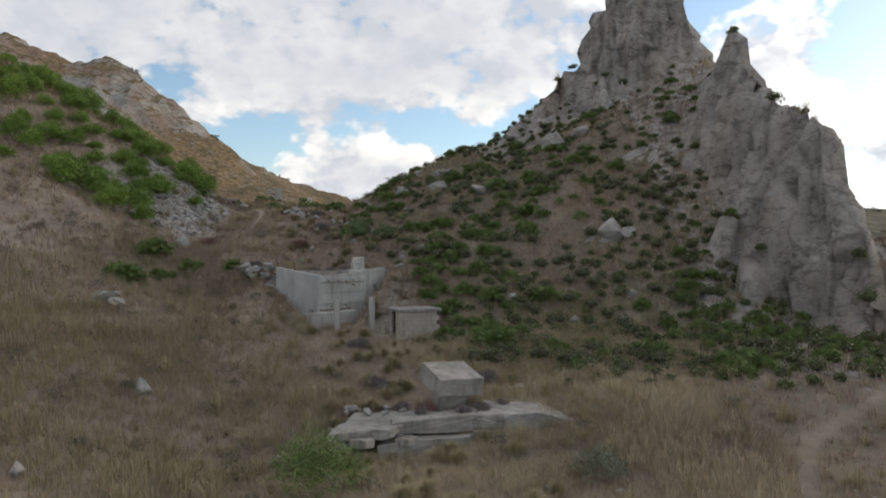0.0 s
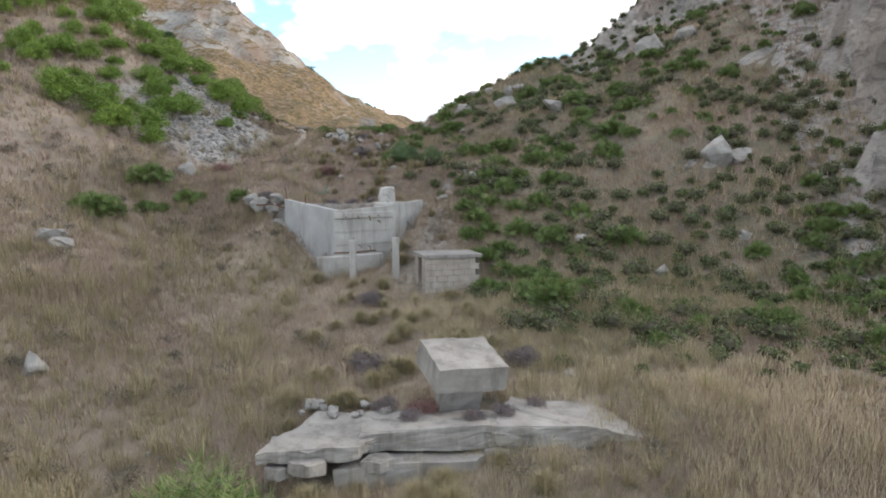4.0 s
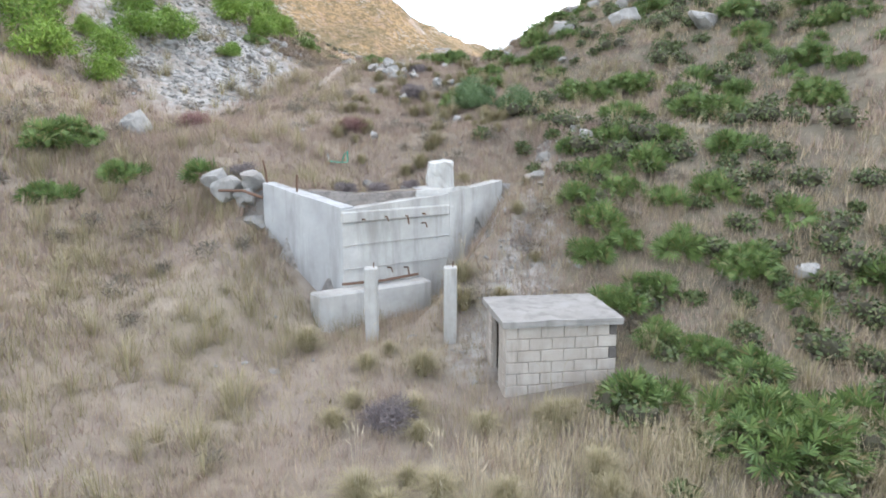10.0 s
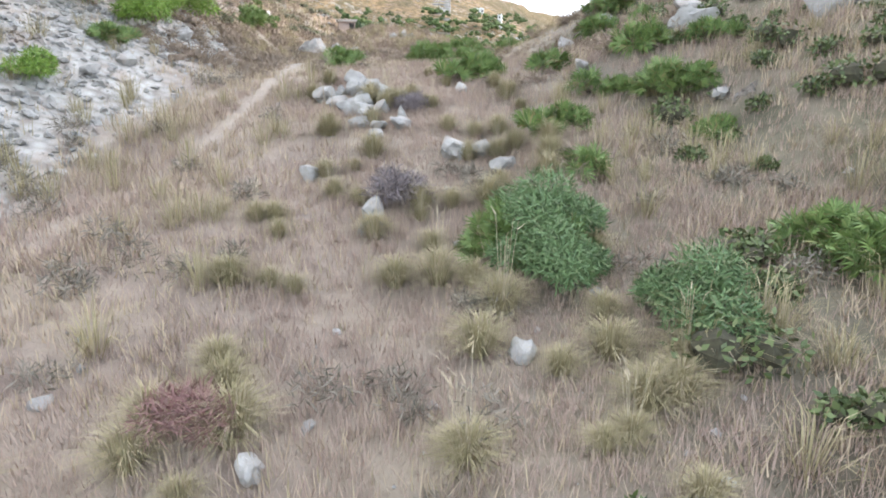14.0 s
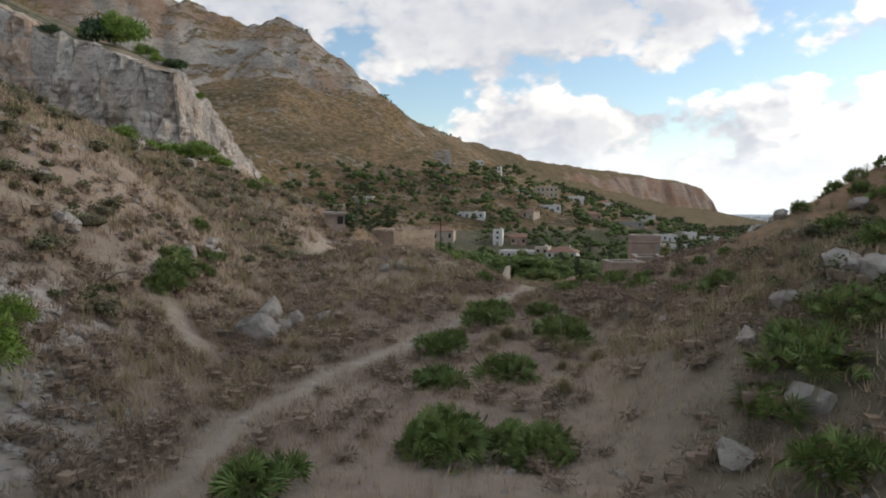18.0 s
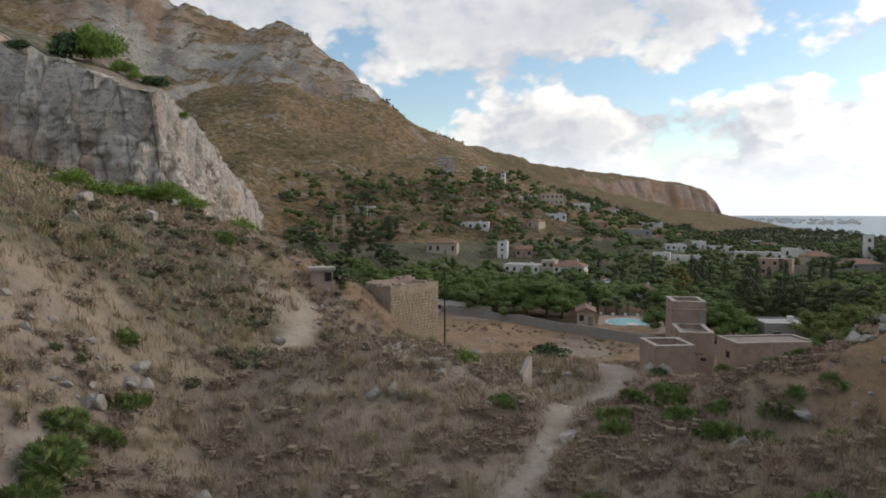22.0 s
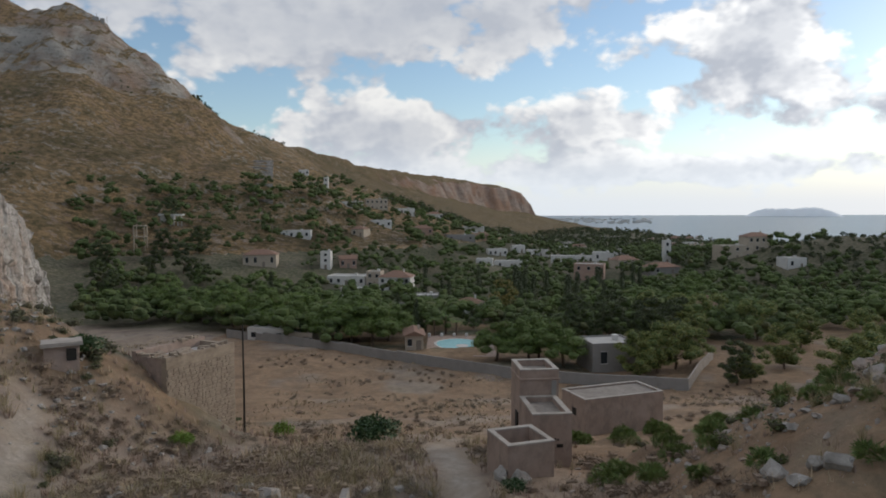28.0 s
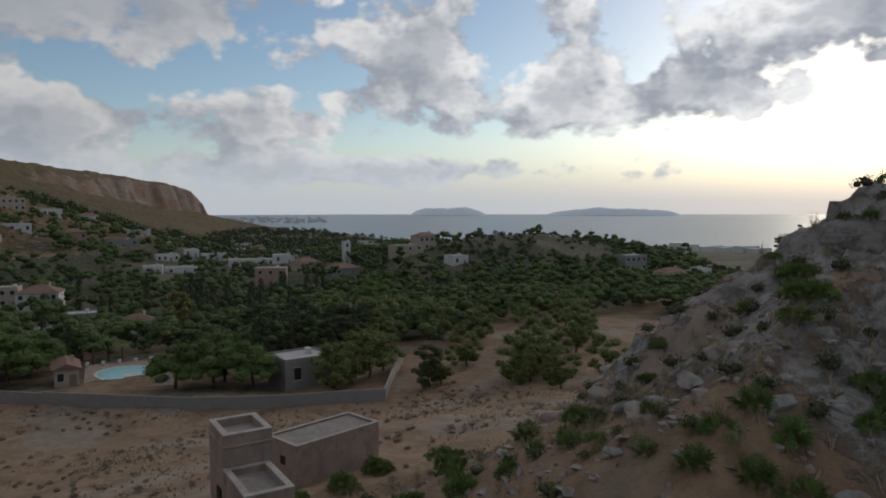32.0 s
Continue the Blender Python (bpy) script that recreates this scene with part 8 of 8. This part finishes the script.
# far town along the shore
def far_town(seed, n, az0, az1, d0, d1, label):
    r = np.random.RandomState(seed)
    chunks = []
    cubef = np.array([[0, 1, 3, 2], [4, 6, 7, 5], [0, 4, 5, 1], [2, 3, 7, 6], [0, 2, 6, 4], [1, 5, 7, 3]])
    for _ in range(n):
        a, d = radians(r.uniform(az0, az1)), r.uniform(d0, d1)
        x, y = -14 + d * math.sin(a), 85 + d * math.cos(a)
        z = max(zg(x, y), -43)
        w, h = r.uniform(7, 20), r.uniform(3, 8)
        co = np.array([[x + i * w, y + j * 8, z - 3 + k * (h + 3)] for i in (-0.5, 0.5) for j in (-0.5, 0.5) for k in (0, 1)])
        chunks.append((co, cubef))
    me = raw_mesh("far_town", *join(chunks), smooth_shade=False)
    me.materials.append(WHITE_WALL)
    return tagged(new("far_town", me), label, "town", kind="stuff")


far_town(91, 170, 8, 17, 2500, 3600, "far pale town along the flat shore")
far_town(92, 70, 30, 52, 560, 900, "pale houses of the shore village")

# boundary wall of the gardens
WALL_LINE = [(-60, 222), (-46, 213), (-32.8, 203), (-18, 191.5), (-3.7, 181), (9, 177), (21.6, 173.8)]
for kx, line in enumerate((WALL_LINE, [(21.6, 173.8), (27, 184), (33.5, 195)])):
    bw = thing("boundary_wall", frame_at(0, 0, 0, 0), "long low grey rendered garden wall" if kx == 0 else "pale return of the garden wall", "wall")
    for (ax, ay), (bx0, by0) in zip(line, line[1:]):
        n = max(1, round(math.hypot(bx0 - ax, by0 - ay) / 5))
        for i in range(n):
            p, q = i / n, (i + 1) / n
            x0, y0, x1, y1 = ax + (bx0 - ax) * p, ay + (by0 - ay) * p, ax + (bx0 - ax) * q, ay + (by0 - ay) * q
            l = math.hypot(x1 - x0, y1 - y0)
            z0 = min(zg(x0, y0), zg(x1, y1))
            m = Matrix.Translation((x0, y0, z0)) @ Matrix.Rotation(math.atan2(y1 - y0, x1 - x0), 4, "Z")
            part("panel", box(0, l - 0.012, 0, 0.22, -1.0, 1.75, 0.015, 0.0), GREY_WALL if kx == 0 else RUIN_TOP, bw, place=m)

# pool terrace
pzz = zg(-10.5, 208)
deck = thing("pool_terrace", frame_at(-10.8, 210, pzz, 0), "paved terrace round a kidney-shaped swimming pool", "terrace")
ring = [(3.7 * math.cos(a) * (1 + 0.12 * math.cos(2 * a)), 5.6 * math.sin(a) + 1.1 * math.cos(a) ** 2) for a in np.linspace(0, math.tau, 41)[:-1]]
part("paving", prism([(-6, -9), (7, -11), (7, 9), (-6, 10)], -1.2, 0.05), RUIN_PLASTER, deck)
part("rim", prism([(x * 1.12, y * 1.08) for x, y in ring], 0.0, 0.14), POOL_RIM, deck, "pale pool rim")
part("water", prism(ring, 0.05, 0.16), POOL_WATER, deck, "pale turquoise water")
part("island", prism([(0.9 + 1.2 * math.cos(a), -1.5 + 1.5 * math.sin(a)) for a in np.linspace(0, math.tau, 17)[:-1]], 0.0, 0.2), POOL_RIM, deck, "round paved island in the pool")
for k in range(5):
    part("deck_pot", box(-6 + 2.6 * k, -5.4 + 2.6 * k, 8.5, 9.1, 0.05, 0.75, 0.05), WHITE_WALL, deck)


# parked cars
def car(x, y, turn, material, label):
    t = thing("car", frame_at(x, y, zg(x, y), turn), label, "car", "parked cars")
    bm = bmesh.new()
    prof = [(-2.0, 0.35), (-1.95, 0.85), (-1.3, 0.95), (-0.8, 1.42), (0.7, 1.45), (1.3, 0.98), (2.0, 0.85), (2.05, 0.4)]
    a = [bm.verts.new((u, -0.85 + 0.12 * (v > 1), v)) for u, v in prof]
    b = [bm.verts.new((u, 0.85 - 0.12 * (v > 1), v)) for u, v in prof]
    bm.faces.new(a)
    bm.faces.new(b[::-1])
    for i in range(8):
        bm.faces.new((a[i], b[i], b[(i + 1) % 8], a[(i + 1) % 8]))
    bmesh.ops.recalc_face_normals(bm, faces=bm.faces)
    part("body", bm, material, t)
    part("windscreen", box(-0.72, 0.62, -0.77, 0.77, 1.02, 1.36, 0.0), WINDOW_DARK, t)
    for u in (-1.25, 1.3):
        for v in (-0.85, 0.72):
            w = part("wheel", pipe([(u, v, 0.32), (u, v + 0.14, 0.32)], 0.32, 12), BLACK_AND_SHADE, t)


CAR_DARK = make_plain("dark_car_paint", (0.03, 0.032, 0.036), 0.3, 0.1)
CAR_BLUE = make_plain("blue_car_paint", (0.05, 0.10, 0.20), 0.3, 0.1)
car(-36.5, 207.5, -35, CAR_DARK, "dark parked car by the garden wall")
car(-40.5, 210.5, -35, CAR_DARK, "dark parked car by the garden wall")
car(-45.5, 214.8, -33, CAR_DARK, "dark parked car by the garden wall")
car(-1.5, 254, 10, CAR_BLUE, "blue car parked beside a white cottage")


# woods: too many trees to count
def in_view(r, x, y):
    """1 where a tree may stand without closing the clearing before a house."""
    ok = np.ones(len(x), bool)
    for hx, hy, w in HOUSES:
        ux, uy = -14 - hx, 80 - hy
        l = math.hypot(ux, uy)
        along = ((x - hx) * ux + (y - hy) * uy) / l
        side = np.abs((x - hx) * uy - (y - hy) * ux) / l
        deep = 26 if hy < 400 else 40
        ok &= ~((along > -6) & (along < deep) & (side < w * 0.5 + 0.5) & (r.uniform(0, 1, len(x)) < 0.88))
    return ok


def wood(name, seed, places, material, tall, label, clumps=5, per=22, leaf=1.0, hull=2, flat=0.75, spread=0.36, low=0.34):
    r = np.random.RandomState(seed)
    x, y = places(r)
    z, h = height(x, y), tall * r.uniform(0.65, 1.25, len(x))
    m = len(x) * clumps
    x, y, z, h = [np.repeat(v, clumps) for v in (x, y, z, h)]
    a, q = r.uniform(0, math.tau, m), np.sqrt(r.uniform(0, 1, m))
    c = np.stack([x + q * spread * h * np.cos(a), y + q * spread * h * np.sin(a), z + h * (low + (0.80 - low) * (1 - q * q) * r.uniform(0.3, 1, m)), h * r.uniform(0.16, 0.28, m)], 1)
    far = np.clip((y - 150) / 250, 1, 6) ** 0.5
    me = raw_mesh(name, *foliage(r, c, per, leaf * far, 0.55, flat, hull), smooth_shade=False)
    me.materials.append(material)
    shaded_cores(me, m * per)
    return tagged(new(name, me), label, "woods", kind="stuff")


def valley(n, lo, hi, left=-0.42, right=0.95, power=1.0, seed=0.0, thin=-0.35):
    def pick(r):
        y = lo + (hi - lo) * r.uniform(0, 1, n) ** power
        x = r.uniform(left, right, n) * (y - 60)
        z = height(x, y)
        open_field = (x > 13) & (x < 62) & (y < 203) | (x > 60) & (x < 118) & (y < 226)
        knoll = np.hypot(x - 178, y - 372) < 45
        pool = (np.hypot(x + 10, y - 208) < 17) | ((np.abs(x + 2) < 17) & (y < 205)) | (y < 222 - np.where(x < -60, 0.30, 0.75) * (x + 60)) & (x < 25)
        grove = fbm(x + seed, y, 0.018, 3) > thin
        ok = ~open_field & ~pool & grove & (z < 20 + 0.045 * (y - 200)) & (z > -40) & (~knoll | (r.uniform(0, 1, n) < 0.12)) & in_view(r, x, y)
        return x[ok], y[ok]
    return pick


OLIVE = make_leaf("olive_leaves", (0.07, 0.085, 0.055), (0.15, 0.165, 0.11), (0.2, 0.2, 0.13), 0.1)
wood("dark_woods", 61, valley(2900, 205, 640, -0.56, 0.9, 1.05, 0.0, -0.5), DARK_TREE, 7.2, "dark evergreen woods between the houses", 5, 32, 0.36)
wood("green_woods", 62, valley(1300, 212, 600, -0.52, 0.95, 1.1, 50, -0.1), PINE, 7.5, "green pine woods between the gardens", 6, 40, 0.36, 2, 0.7, 0.42, 0.5)
wood("far_woods", 63, valley(3600, 600, 2300, -0.10, 0.85, 1.25), DARK_TREE, 9.5, "far dark woods over the coastal plain", 5, 7, 1.3, 1)
wood("olive_grove", 64, valley(700, 215, 460, -0.3, 0.9, 1.0, 90, 0.0), OLIVE, 4.5, "greyish olive trees among the gardens", 4, 30, 0.4)


def slope_scrub(r):
    y = r.uniform(200, 720, 5200)
    x = r.uniform(-0.85, -0.05, 5200) * (y - 40)
    z = height(x, y)
    ok = (z > 4) & (z < 110) & (fbm(x, y, 0.012, 3) > -0.05 + 0.004 * z) & (y > 160)
    return x[ok], y[ok]


wood("mountain_scrub", 65, slope_scrub, SHRUB, 2.0, "dark scrub dotted over the mountain side", 2, 12, 0.6, 1, 0.7, 0.4, 0.2)


def knoll_scrub(r):
    x, y = r.uniform(90, 270, 1500), r.uniform(300, 450, 1500)
    ok = (fbm(x, y, 0.05, 3) > -0.2) & in_view(r, x, y)
    return x[ok], y[ok]


wood("knoll_scrub", 66, knoll_scrub, DARK_TREE, 2.4, "dark scrub on the rocky knoll", 3, 14, 0.7, 1, 0.7, 0.4, 0.2)


def ridge_trees(r):
    k = r.uniform(0, 1, 150) ** 0.8
    line = np.array(RIDGE[8:11], float)
    run = np.linspace(0, 1, 3)
    return np.interp(k, run, line[:, 0]) + r.uniform(-12, 14, 150), np.interp(k, run, line[:, 1])


r = np.random.RandomState(67)
x, y = ridge_trees(r)
z = np.interp(y, [p[1] for p in RIDGE[7:]], [p[2] for p in RIDGE[7:]])
c = np.stack([x, y, z - 6.5, r.uniform(2, 3.6, len(x))], 1)
me = raw_mesh("ridge_trees", *foliage(r, c, 12, 3.0, 0.6, 0.7, 1), smooth_shade=False)
me.materials.append(DARK_TREE)
tagged(new("ridge_trees", me), "row of dark trees along the far ridge", "woods", kind="stuff")

# terraced strip of dry stone walls on the mountain foot
for k in range(9):
    x0, y0 = -109 - 2.4 * k, 436 + 10 * k
    tw0 = thing("terrace_wall", frame_at(x0, y0, zg(x0, y0), 8), "low dry stone terrace wall on the mountain foot", "wall", "terrace walls")
    part("courses", box(-6, 6, -0.4, 0.4, -2.5, 0.7, 0.1, 0.25, k, 3), CRAG, tw0)
